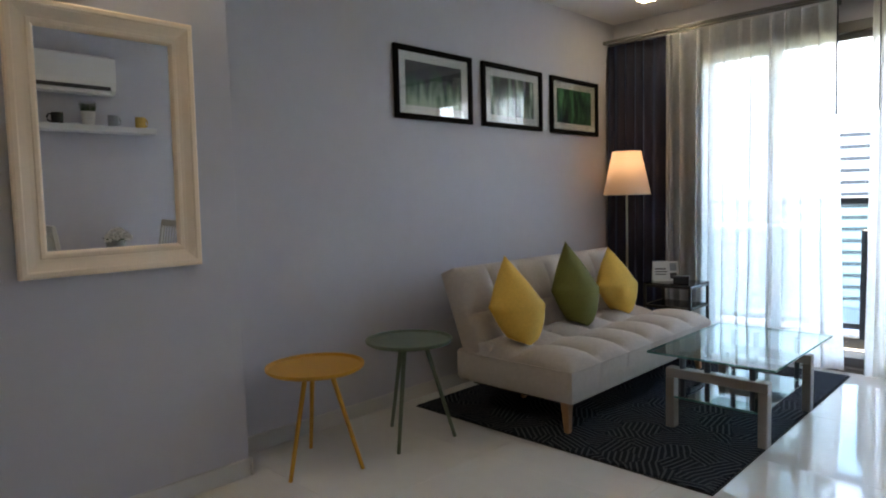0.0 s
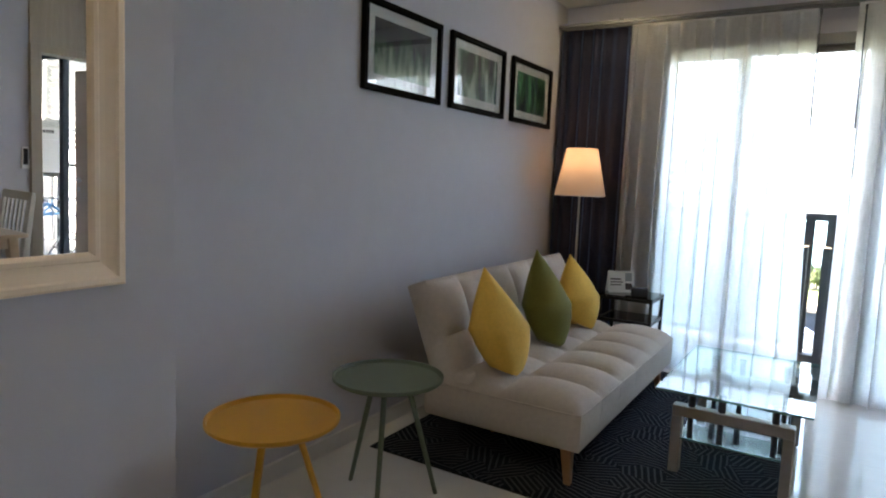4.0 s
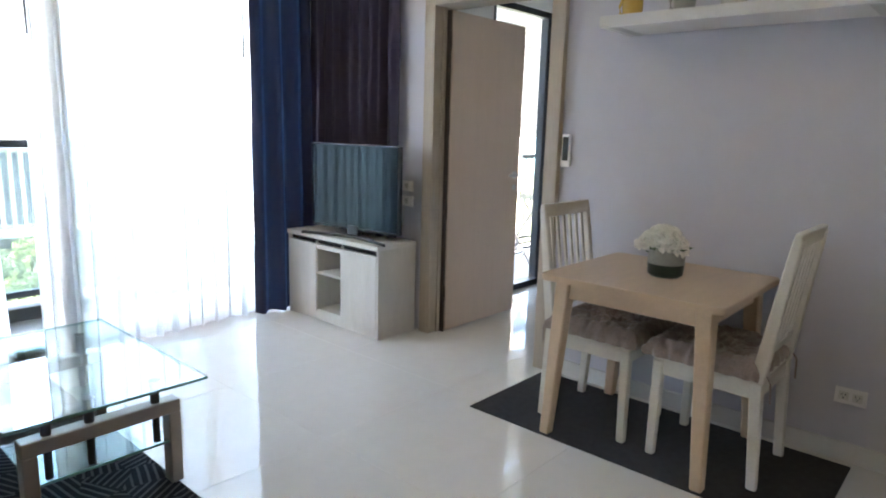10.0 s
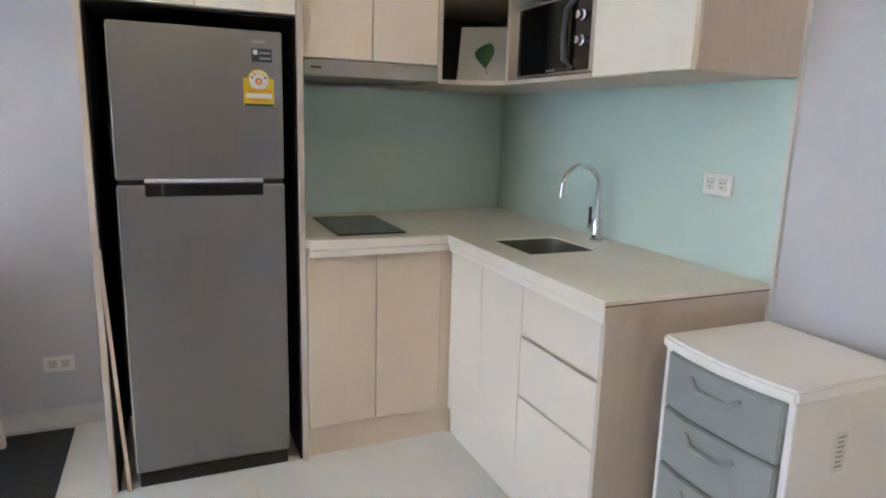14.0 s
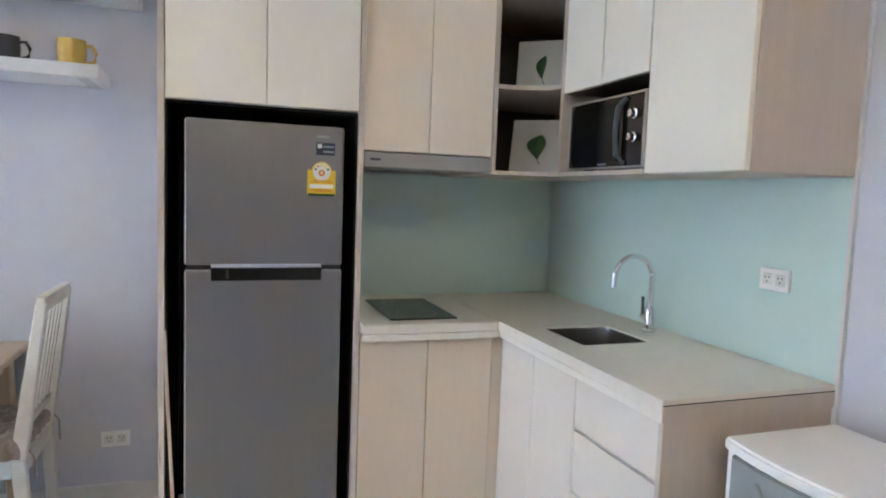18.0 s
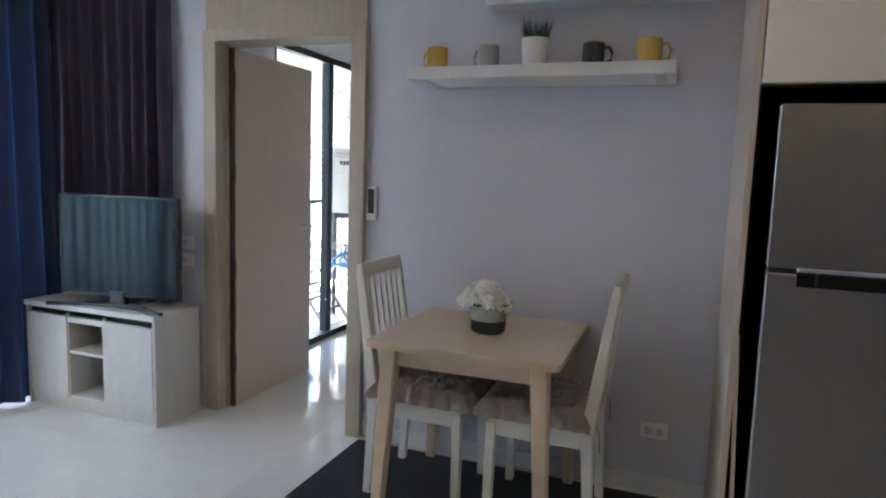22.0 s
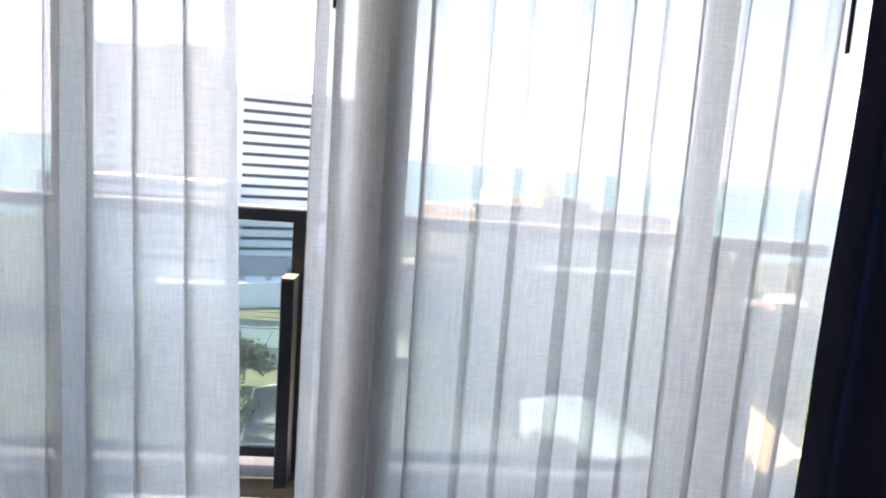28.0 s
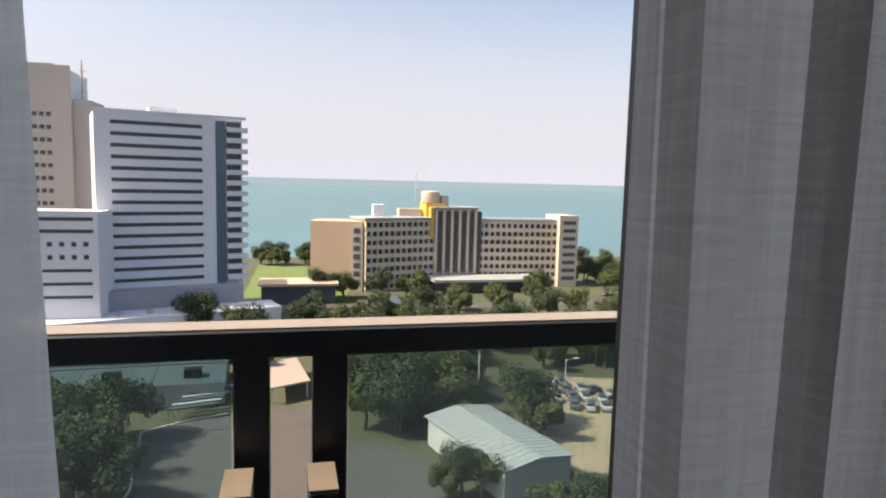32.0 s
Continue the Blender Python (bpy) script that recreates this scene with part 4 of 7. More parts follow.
tv = thing("television", "flat black television on a wide curved stand, switched off", "television", pose(3.66, 4.37, CH, 0, 0, -84.5))
tvp = part("panel", box(-0.39, 0.39, -0.018, 0.018, 0.055, 0.613, 0.006, 2), BLKPLAS, tv, "black back shell and bezel")
part("screen", box(-0.381, 0.381, -0.0195, -0.016, 0.070, 0.605), SCREEN, tv, "dark glossy screen")
part("maker_badge", box(-0.03, 0.03, -0.0205, -0.018, 0.057, 0.065), SILVER, tvp)
part("stand_neck", box(-0.05, 0.05, -0.03, 0.02, 0.01, 0.085, 0.006), BLKPLAS, tv)
part("stand", tube([(-0.37, -0.13, 0.012), (-0.20, -0.072, 0.013), (0.0, -0.045, 0.015), (0.20, -0.072, 0.013), (0.37, -0.13, 0.012)], 0.0115, 8), BLKPLAS, tv, "wide black bow shaped stand", 60)
part("stand_back", tube([(-0.20, -0.04, 0.011), (0.0, 0.03, 0.012), (0.20, -0.04, 0.011)], 0.0105, 8), BLKPLAS, tv, "", 60)
solid("power_cable", tube([(3.905, 4.14, 0.87), (3.87, 4.13, 0.80), (3.862, 4.12, 0.72), (3.872, 4.15, 0.66), (3.86, 4.2, 0.615), (3.84, 4.28, 0.611)], 0.004, 6), CERW, "white power cable hanging behind the television", "cable", 60)


def socket_plate(m, label, n=2, kind="socket"):
    ob = thing("wall_socket", label, kind, m)
    part("plate", box(-0.058, 0.058, -0.009, 0.0, -0.035, 0.035, 0.004, 2), WHPLAS, ob)
    for k in range(n):
        x = (k - (n - 1) / 2) * 0.05
        part("outlet", box(x - 0.018, x + 0.018, -0.0115, -0.008, -0.018, 0.018, 0.002), CERW, ob)
        for dx, dz in ((-0.007, 0.006), (0.007, 0.006), (0, -0.008)):
            part("hole", box(x + dx - 0.002, x + dx + 0.002, -0.0121, -0.011, dz - 0.003, dz + 0.003), BLACK, ob)
    return ob


socket_plate(pose(XD, 1.535, 0.285, 0, 0, -90), "white double socket on the grey wall")
socket_plate(pose(XD, 4.145, 0.955, 0, 0, -90), "white socket beside the television", 1)
socket_plate(pose(XD, 4.145, 0.855, 0, 0, -90), "white socket with a plug beside the television", 1)
socket_plate(pose(2.42, YB + 0.014, 1.178, 0, 0, 180), "white double socket on the green glass splashback")

rem = thing("remote_holder", "white remote control in a wall holder by the door", "remote control", pose(XD, 2.955, 1.235, 0, 0, -90))
part("cradle", box(-0.030, 0.030, -0.019, 0.0, -0.085, -0.02, 0.004), WHPLAS, rem)
part("remote", box(-0.024, 0.024, -0.020, -0.003, -0.075, 0.085, 0.005, 2), WHPLAS, rem)
part("display", box(-0.0175, 0.0175, -0.0215, -0.018, -0.052, 0.072, 0.001), BLKPLAS, rem, "dark display window")

# ---- dining area ----
dmat = thing("floor_mat", "charcoal mat under the dining table", "mat")
part("mat", box(3.205, 3.865, 1.49, 2.985, 0.0, 0.007, 0.003), MATG, dmat)

tb = thing("dining_table", "small birch dining table against the wall", "dining table")
TX0, TX1, TY0, TY1, TZ = 3.175, 3.90, 1.845, 2.61, 0.74


def rounded(x0, x1, y0, y1, r, n=5):
    pts = []
    for cx, cy, a0 in ((x1 - r, y1 - r, 0), (x0 + r, y1 - r, 90), (x0 + r, y0 + r, 180), (x1 - r, y0 + r, 270)):
        for k in range(n + 1):
            a = radians(a0 + 90 * k / n)
            pts.append((cx + r * math.cos(a), cy + r * math.sin(a)))
    return pts


part("tabletop", prism(rounded(TX0, TX1, TY0, TY1, 0.032), TZ - 0.027, TZ, 0.003), BIRCH, tb, "birch top with rounded corners")
for x0, x1, y0, y1 in ((TX0 + 0.07, TX0 + 0.09, TY0 + 0.09, TY1 - 0.09), (TX1 - 0.09, TX1 - 0.07, TY0 + 0.09, TY1 - 0.09), (TX0 + 0.09, TX1 - 0.09, TY0 + 0.07, TY0 + 0.09), (TX0 + 0.09, TX1 - 0.09, TY1 - 0.09, TY1 - 0.07)):
    bar("apron", x0, x1, y0, y1, TZ - 0.105, TZ - 0.027, BIRCH, tb)
for x, sx in ((TX0 + 0.085, -1), (TX1 - 0.085, 1)):
    for y, sy in ((TY0 + 0.085, -1), (TY1 - 0.085, 1)):
        part("leg", leg_bar((x + sx * 0.025, y + sy * 0.04, 0.007), (x, y, TZ - 0.027), 0.046, 0.046, 0.066, 0.066), BIRCH, tb, "splayed birch leg")


def dining_chair():
    """A painted slat back chair, 0.40 wide; its front looks along +y, seat centre at the origin."""
    ob = thing("dining_chair", "cream painted slat back chair with a velvet seat pad", "chair", pose(0, 0, 0), "chairs at the dining table")
    part("seat", prism(rounded(-0.205, 0.205, -0.20, 0.21, 0.025), 0.425, 0.445, 0.003), CHAIRW, ob)
    for x in (-0.185, 0.185):
        part("leg", leg_bar((x, 0.19, 0.007), (x, 0.185, 0.425), 0.034, 0.034, 0.040, 0.042), CHAIRW, ob)
        part("rear_leg", leg_bar((x, -0.215, 0.007), (x, -0.19, 0.43), 0.032, 0.036, 0.036, 0.046), CHAIRW, ob)
        part("back_post", leg_bar((x, -0.19, 0.43), (x, -0.268, 0.985), 0.038, 0.052, 0.030, 0.034), CHAIRW, ob)
        part("side_rail", box(x - 0.011, x + 0.011, -0.17, 0.165, 0.365, 0.425, 0.003), CHAIRW, ob)
    part("front_rail", box(-0.167, 0.167, 0.175, 0.197, 0.365, 0.425, 0.003), CHAIRW, ob)
    part("back_rail", box(-0.167, 0.167, -0.205, -0.183, 0.365, 0.425, 0.003), CHAIRW, ob)
    part("top_rail", moved(box(-0.20, 0.20, -0.012, 0.014, -0.03, 0.03, 0.006, 2), pose(0, -0.266, 0.975, 8, 0, 0)), CHAIRW, ob)
    part("lower_rail", moved(box(-0.168, 0.168, -0.010, 0.010, -0.02, 0.02, 0.004), pose(0, -0.203, 0.545, 8, 0, 0)), CHAIRW, ob)
    for k in range(6):
        x = (k - 2.5) * 0.055
        part("slat", leg_bar((x, -0.205, 0.56), (x, -0.262, 0.955), 0.019, 0.010, 0.019, 0.010), CHAIRW, ob)
    return ob


def pad_mesh(seed, buttons, lx=0.455, ly=0.445, t=0.082, n=56):
    """A stuffed cloth pad: buttons sink into it, folds run between them and gathers crimp the rim."""
    bm, top = bmesh.new(), []
    for i in range(n + 1):
        row = []
        for j in range(n + 1):
            x, y = (i / n - 0.5) * lx, (j / n - 0.5) * ly
            d = min(lx / 2 - abs(x), ly / 2 - abs(y))
            z = t - 0.040 * max(0.0, 1 - d / 0.055) ** 2
            near = sorted((math.hypot(x - bx, y - by), math.atan2(y - by, x - bx)) for bx, by in buttons)
            r1, a1 = near[0]
            z -= 0.030 * math.exp(-(r1 / 0.020) ** 1.2) + 0.008 * math.exp(-r1 / 0.04) * (1 + math.cos(7 * a1 + seed))
            z -= 0.022 * math.exp(-((near[1][0] - r1) / 0.012) ** 2) * math.exp(-(r1 / 0.06) ** 2)
            k = Vector((x * 30 + seed, y * 30, 0))
            z -= 0.018 * abs(noise.noise(k)) + 0.009 * abs(noise.noise(k * 2.4))
            rim = max(0.0, 1 - d / 0.03)
            s2 = (y if lx / 2 - abs(x) < ly / 2 - abs(y) else x)
            bulge = 1 + rim * (0.024 * math.sin(s2 * 95 + seed) + 0.03 * noise.noise(Vector((s2 * 40, seed, 1))))
            row.append(bm.verts.new((x * bulge, y * bulge, z)))
        top.append(row)
    for i in range(n):
        for j in range(n):
            bm.faces.new((top[i][j], top[i + 1][j], top[i + 1][j + 1], top[i][j + 1]))
    ring = [top[i][0] for i in range(n)] + [top[n][j] for j in range(n)] + [top[i][n] for i in range(n, 0, -1)] + [top[0][j] for j in range(n, 0, -1)]
    for f, z in ((1.012, 0.022), (0.985, 0.0)):
        low = [bm.verts.new((v.co.x * f, v.co.y * f, z)) for v in ring]
        for q in range(len(ring)):
            w = (q + 1) % len(ring)
            bm.faces.new((ring[q], low[q], low[w], ring[w]))
        ring = low
    bm.faces.new(ring)
    bmesh.ops.recalc_face_normals(bm, faces=bm.faces)
    return bm


def pad(m, seed):
    ob = thing("seat_pad", "taupe velvet buttoned seat pad with crumpled folds", "cushion", m, "seat pads")
    spots = [(x, y) for y in (-0.13, 0.0, 0.13) for x in (-0.14, 0.0, 0.14)] + [(x, y) for y in (-0.065, 0.065) for x in (-0.07, 0.07)]
    part("pad", moved(pad_mesh(seed, spots), pose(0.0, 0.02, 0.445)), FUR, ob, "", 80)
    for x, y in spots:
        part("button", moved(lathe([(0.010, 0), (0.009, 0.005), (0.0, 0.008)], 10), pose(x, y + 0.02, 0.445 + 0.046)), FUR, ob, "", 60)
    for x in (-0.17, 0.17):
        part("tie", tube([(x, -0.17, 0.475), (x * 1.08, -0.215, 0.47), (x * 1.1, -0.235, 0.44), (x * 1.05, -0.24, 0.36)], 0.004, 6), FUR, ob, "fabric tie", 60)
    return ob


ch = dining_chair()
ch.matrix_world = pose(3.575, 2.47, 0, 0, 0, 180)
ch["label"] = "cream painted slat back chair on the door side of the table"
ch2 = copy_thing(ch, pose(3.575, 1.955, 0))
ch2["label"] = "cream painted slat back chair on the fridge side of the table"
pad(pose(3.575, 2.47, 0, 0, 0, 180), 3.1)
pad(pose(3.575, 1.955, 0), 11.7)

vase = thing("flower_pot", "two tone ceramic pot with white artificial flowers on the table", "flower pot", pose(3.545, 2.215, TZ))
part("pot_lower", lathe([(0.062, 0), (0.072, 0.01), (0.0755, 0.055)], 32), CERD, vase, "dark green glazed lower half", 40)
part("pot_upper", lathe([(0.0755, 0.055), (0.074, 0.112), (0.069, 0.114), (0.066, 0.09), (0.0, 0.088)], 32, cap=False), CERS, vase, "grey rough glazed rim band", 40)
rnd = random.Random(3)
for k in range(16):
    a, rr = k * 2.4, 0.086 * math.sqrt((k + 0.3) / 16)
    cx, cy, cz = rr * math.cos(a) - 0.006, rr * math.sin(a) + 0.020, 0.192 - 0.75 * rr * rr / 0.074 + rnd.uniform(-0.008, 0.008)
    fb = bmesh.new()
    for q in range(75):
        th, ph2 = rnd.uniform(0, 6.28), math.acos(rnd.uniform(-0.5, 1))
        d = Vector((math.sin(ph2) * math.cos(th), math.sin(ph2) * math.sin(th), math.cos(ph2)))
        s = d.orthogonal().normalized()
        s = (Matrix.Rotation(rnd.uniform(0, 6.28), 3, d) @ s).normalized()
        t2 = d.cross(s)
        o = Vector((cx, cy, cz)) + d * rnd.uniform(0.017, 0.026)
        w, ln = rnd.uniform(0.009, 0.014), rnd.uniform(0.010, 0.016)
        base = [fb.verts.new(o - s * w * 0.4), fb.verts.new(o + s * w * 0.4)]
        mid = [fb.verts.new(o + s * w * u + d * ln * 0.6 + t2 * (0.003 + rnd.uniform(-0.002, 0.002))) for u in (-0.9, 0, 0.9)]
        tip = [fb.verts.new(o + s * w * u + d * ln * rnd.uniform(0.85, 1.05) + t2 * rnd.uniform(0.004, 0.010)) for u in (-0.8, 0, 0.8)]
        fb.faces.new((base[0], base[1], mid[2], mid[1], mid[0]))
        fb.faces.new((mid[0], mid[1], tip[1], tip[0]))
        fb.faces.new((mid[1], mid[2], tip[2], tip[1]))
    bmesh.ops.create_icosphere(fb, subdivisions=2, radius=0.017, matrix=Matrix.Translation((cx, cy, cz)))
    part("flower_head", fb, PETAL, vase, "ball of small white petals")
    part("stem", tube([(cx * 0.3, cy * 0.3, 0.08), (cx * 0.8, cy * 0.8, cz - 0.03), (cx, cy, cz)], 0.0025, 5), LEAF, vase)
for k in range(9):
    a = k * 0.7 + 0.2
    lb = bmesh.new()
    p0 = Vector((0.05 * math.cos(a), 0.05 * math.sin(a), 0.10))
    p1 = p0 + Vector((0.055 * math.cos(a), 0.055 * math.sin(a), 0.03))
    sd = Vector((-math.sin(a), math.cos(a), 0)) * 0.017
    lb.faces.new([lb.verts.new(c) for c in (p0, (p0 + p1) / 2 + sd + Vector((0, 0, 0.012)), p1, (p0 + p1) / 2 - sd + Vector((0, 0, 0.012)))])
    part("leaf", lb, LEAF, vase)

shelf = thing("wall_shelf", "white floating wall shelf holding mugs and a plant", "shelf")
part("board", box(3.625, XD - 0.004, 1.545, 2.652, 1.797, 1.847, 0.003), WHPLAS, shelf)
part("edge_band", box(3.6225, 3.6248, 1.546, 2.651, 1.799, 1.845, 0.0008), SKIRT, shelf, "white edge banding")
for y in (1.60, 2.59):
    part("end_cap", box(3.64, XD - 0.003, y - 0.02, y + 0.02, 1.7945, 1.7965), SKIRT, shelf)
SHZ = 1.847


def mug(y, x, r, h, mt, label, turn):
    ob = thing("mug", label, "mug", pose(x, y, SHZ, 0, 0, turn), "mugs on the shelf")
    part("cup", lathe([(r * 0.78, 0), (r * 0.92, 0.006), (r, h * 0.5), (r * 0.97, h), (r * 0.90, h), (r * 0.88, 0.012), (0.0, 0.010)], 28), mt, ob, "", 40)
    part("handle", tube([(r * 0.9, 0, h * 0.82), (r * 1.35, 0, h * 0.85), (r * 1.65, 0, h * 0.6), (r * 1.55, 0, h * 0.3), (r * 0.95, 0, h * 0.18)], 0.0065, 8), mt, ob, "", 60)


mug(2.565, 3.76, 0.046, 0.105, CERY, "small mustard yellow ceramic mug", 75)
mug(2.325, 3.76, 0.046, 0.105, CERG, "plain grey ceramic mug on the shelf", 75)
mug(1.875, 3.76, 0.046, 0.098, CERB, "dark slate ceramic mug with white lettering marks", -80)
mug(1.655, 3.75, 0.051, 0.105, CERY, "large mustard yellow ceramic mug", -80)
gp = thing("potted_grass", "white pot of short artificial grass on the shelf", "potted plant", pose(3.76, 2.12, SHZ))
part("pot", lathe([(0.044, 0), (0.048, 0.006), (0.060, 0.125), (0.054, 0.125), (0.052, 0.105), (0.0, 0.104)], 28), CERW, gp, "", 40)
gb = bmesh.new()
for k in range(240):
    a, rr, h2 = rnd.uniform(0, 6.28), 0.048 * math.sqrt(rnd.random()), rnd.uniform(0.07, 0.125)
    p0 = Vector((rr * math.cos(a), rr * math.sin(a), 0.105))
    p1 = p0 + Vector((rr * math.cos(a) * 0.7 + rnd.uniform(-0.01, 0.01), rr * math.sin(a) * 0.7 + rnd.uniform(-0.01, 0.01), h2))
    sd = Vector((rnd.uniform(-1, 1), rnd.uniform(-1, 1), 0)).normalized() * 0.0022
    gb.faces.new([gb.verts.new(c) for c in (p0 - sd, p0 + sd, p1)])
part("grass", gb, GRASSM, gp, "dense dark green blades")

ac = thing("air_conditioner", "white wall mounted air conditioner above the shelf", "air conditioner")
acp = [(XD - 0.002, 2.13), (3.76, 2.125), (3.715, 2.16), (3.70, 2.24), (3.702, 2.435), (3.73, 2.452), (XD - 0.002, 2.452)]
ab = bmesh.new()
ends = [[ab.verts.new((x, y, z)) for x, z in acp] for y in (1.42, 2.345)]
ab.faces.new(ends[0])
ab.faces.new(ends[1][::-1])
for k in range(len(acp)):
    ab.faces.new((ends[0][k], ends[1][k], ends[1][(k + 1) % len(acp)], ends[0][(k + 1) % len(acp)]))
bmesh.ops.recalc_face_normals(ab, faces=ab.faces)
part("body", ab, WHPLAS, ac)
part("vent_slot", moved(box(-0.004, 0.004, 1.46, 2.30, -0.026, 0.020), pose(3.711, 0, 2.185, 0, 14, 0)), INK, ac, "dark outlet slot")
part("louvre", moved(box(-0.003, 0.003, 1.46, 2.30, -0.018, 0.018, 0.001), pose(3.728, 0, 2.138, 0, 52, 0)), WHPLAS, ac)
part("badge", box(3.6985, 3.701, 1.50, 1.545, 2.255, 2.275), INK, ac)


# ---- kitchen ----
fp = thing("fridge_housing", "tall beige and black housing around the refrigerator", "cabinet")
bar("side_panel", 3.25, XD - 0.002, 1.287, 1.307, 0.0, H - 0.004, OAK2, fp, "beige laminate side panel", 0.001)
bar("side_panel", 3.25, XD - 0.002, 0.600, 0.620, 0.0, H - 0.004, OAK2, fp, "beige laminate side panel", 0.001)
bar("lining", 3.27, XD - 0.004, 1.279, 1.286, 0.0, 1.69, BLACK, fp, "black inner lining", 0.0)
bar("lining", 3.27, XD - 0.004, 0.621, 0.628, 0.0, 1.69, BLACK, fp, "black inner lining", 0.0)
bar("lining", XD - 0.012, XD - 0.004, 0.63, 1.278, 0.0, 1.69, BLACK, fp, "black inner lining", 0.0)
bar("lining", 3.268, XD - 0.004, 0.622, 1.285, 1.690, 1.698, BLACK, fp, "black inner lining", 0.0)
bar("carcase", 3.272, XD - 0.004, 0.622, 1.285, 1.70, H - 0.004, PALE, fp, "", 0.0)
bar("door", 3.252, 3.270, 0.956, 1.284, 1.702, H - 0.006, WHITEG, fp, "white gloss cabinet door", 0.0015)
bar("door", 3.252, 3.270, 0.623, 0.952, 1.702, H - 0.006, WHITEG, fp, "white gloss cabinet door", 0.0015)

fr = thing("refrigerator", "two door brushed steel refrigerator with a yellow energy label", "refrigerator")
FY0, FY1, FX = 0.672, 1.222, 3.255
bar("body", FX + 0.062, 3.86, FY0 + 0.004, FY1 - 0.004, 0.03, 1.635, BLKPLAS, fr, "dark grey cabinet body", 0.006)
fzd = part("freezer_door", box(FX, FX + 0.06, FY0, FY1, 1.130, 1.640, 0.008, 2), STEEL, fr, "brushed steel freezer door")
frd = part("fridge_door", box(FX, FX + 0.06, FY0, FY1, 0.062, 1.112, 0.008, 2), STEEL, fr, "brushed steel lower door")
part("gasket", box(FX + 0.012, FX + 0.06, FY0 + 0.005, FY1 - 0.005, 1.112, 1.130), BLKPLAS, fr)
part("handle_lip", box(FX - 0.004, FX + 0.02, FY0 + 0.075, FY1 - 0.085, 1.118, 1.134, 0.003), CHROME, fzd, "bright steel handle lip")
part("handle_recess", box(FX - 0.0025, FX + 0.02, FY0 + 0.075, FY1 - 0.085, 1.072, 1.117, 0.004), BLACK, frd, "black recessed grip")
# Chrome strips stand in for the bevel's reflection along the door edges.
for dz0, dz1, dp in ((1.136, 1.634, fzd), (0.068, 1.106, frd)):
    part("edge_glint", box(FX - 0.0008, FX + 0.012, FY1 - 0.0035, FY1 + 0.0012, dz0, dz1, 0.0005), CHROME, dp, "bright strip added for the glint on the door edge")
part("grip_divider", box(FX - 0.003, FX + 0.02, 1.075, 1.088, 1.078, 1.115, 0.002), BLKPLAS, frd)
part("brand_mark", box(FX - 0.0012, FX, 0.728, 0.775, 1.598, 1.606), HOODS, fzd, "small grey badge")
part("kick_plate", box(FX + 0.012, 3.84, FY0 + 0.008, FY1 - 0.008, 0.0, 0.055, 0.004), BLKPLAS, fr)
part("feature_label", box(FX - 0.0018, FX, 0.708, 0.776, 1.535, 1.580), BLUEP, fzd, "navy label with unreadable print")
part("label_mark", box(FX - 0.0025, FX - 0.001, 0.756, 0.771, 1.560, 1.575), PAPER, fzd)
for z in (1.563, 1.545):
    part("label_print", box(FX - 0.0025, FX - 0.001, 0.712, 0.750, z, z + 0.006), GREYPL, fzd)
part("energy_label", box(FX - 0.0018, FX, 0.703, 0.806, 1.386, 1.480), YELP, fzd, "yellow energy label")
part("label_band", box(FX - 0.0025, FX - 0.001, 0.705, 0.804, 1.386, 1.394), GRNP, fzd)
part("label_field", box(FX - 0.0023, FX - 0.001, 0.711, 0.798, 1.414, 1.428), PAPER, fzd, "white box with unreadable print")
for k, z in enumerate((1.434, 1.441, 1.402, 1.407)):
    part("label_print", box(FX - 0.0023, FX - 0.001, 0.713 + 0.006 * (k % 2), 0.795 - 0.008 * (k % 3), z, z + 0.003), ORAP, fzd)
part("label_arch", moved(lathe([(0.037, 0), (0.037, 0.0016)], 32), pose(FX, 0.7545, 1.474, 0, -90, 0)), YELP, fzd, "yellow arch over the dial")
part("label_dial", moved(lathe([(0.032, 0), (0.032, 0.0020)], 32), pose(FX, 0.7545, 1.474, 0, -90, 0)), PAPER, fzd, "white dial")
for k in range(5):
    a = radians(22 + 34 * k)
    part("dial_segment", moved(box(-0.0038, 0.0038, -0.0038, 0.0038, 0.0, 0.0024), Matrix(((0, 0, -1, FX), (math.sin(a), math.cos(a), 0, 0.7545 - 0.024 * math.cos(a)), (math.cos(a), -math.sin(a), 0, 1.474 + 0.024 * math.sin(a)), (0, 0, 0, 1)))), (GRNP, YELP, YELP, ORAP, REDP)[k], fzd)
part("label_number", moved(lathe([(0.0125, 0), (0.0125, 0.0026)], 24), pose(FX, 0.7545, 1.470, 0, -90, 0)), ORAP, fzd, "orange rating disc")
part("label_digit", box(FX - 0.0034, FX - 0.0025, 0.7520, 0.7570, 1.465, 1.475), PAPER, fzd)
lb = solid("leaning_board", moved(box(-0.008, 0.008, -0.006, 0.006, 0, 0.90, 0.001), pose(3.262, 1.248, 0.0, -2.6, 0, 0)), OAK, "thin wooden strip leaning beside the refrigerator", "board")

wt = thing("worktop", "cream stone worktop in an L around the sink", "worktop")
wbm = box(3.20, XD - 0.002, 0.04, 0.598, 0.868, 0.905, 0.004)
box(3.055, XD - 0.002, YB + 0.004, 0.037, 0.868, 0.905, into=wbm)
box(2.185, 2.765, YB + 0.004, 0.037, 0.868, 0.905, into=wbm)
box(2.765, 3.055, -0.085, 0.037, 0.868, 0.905, into=wbm)
box(2.765, 3.055, YB + 0.004, -0.365, 0.868, 0.905, into=wbm)
part("slab", wbm, STONE, wt)
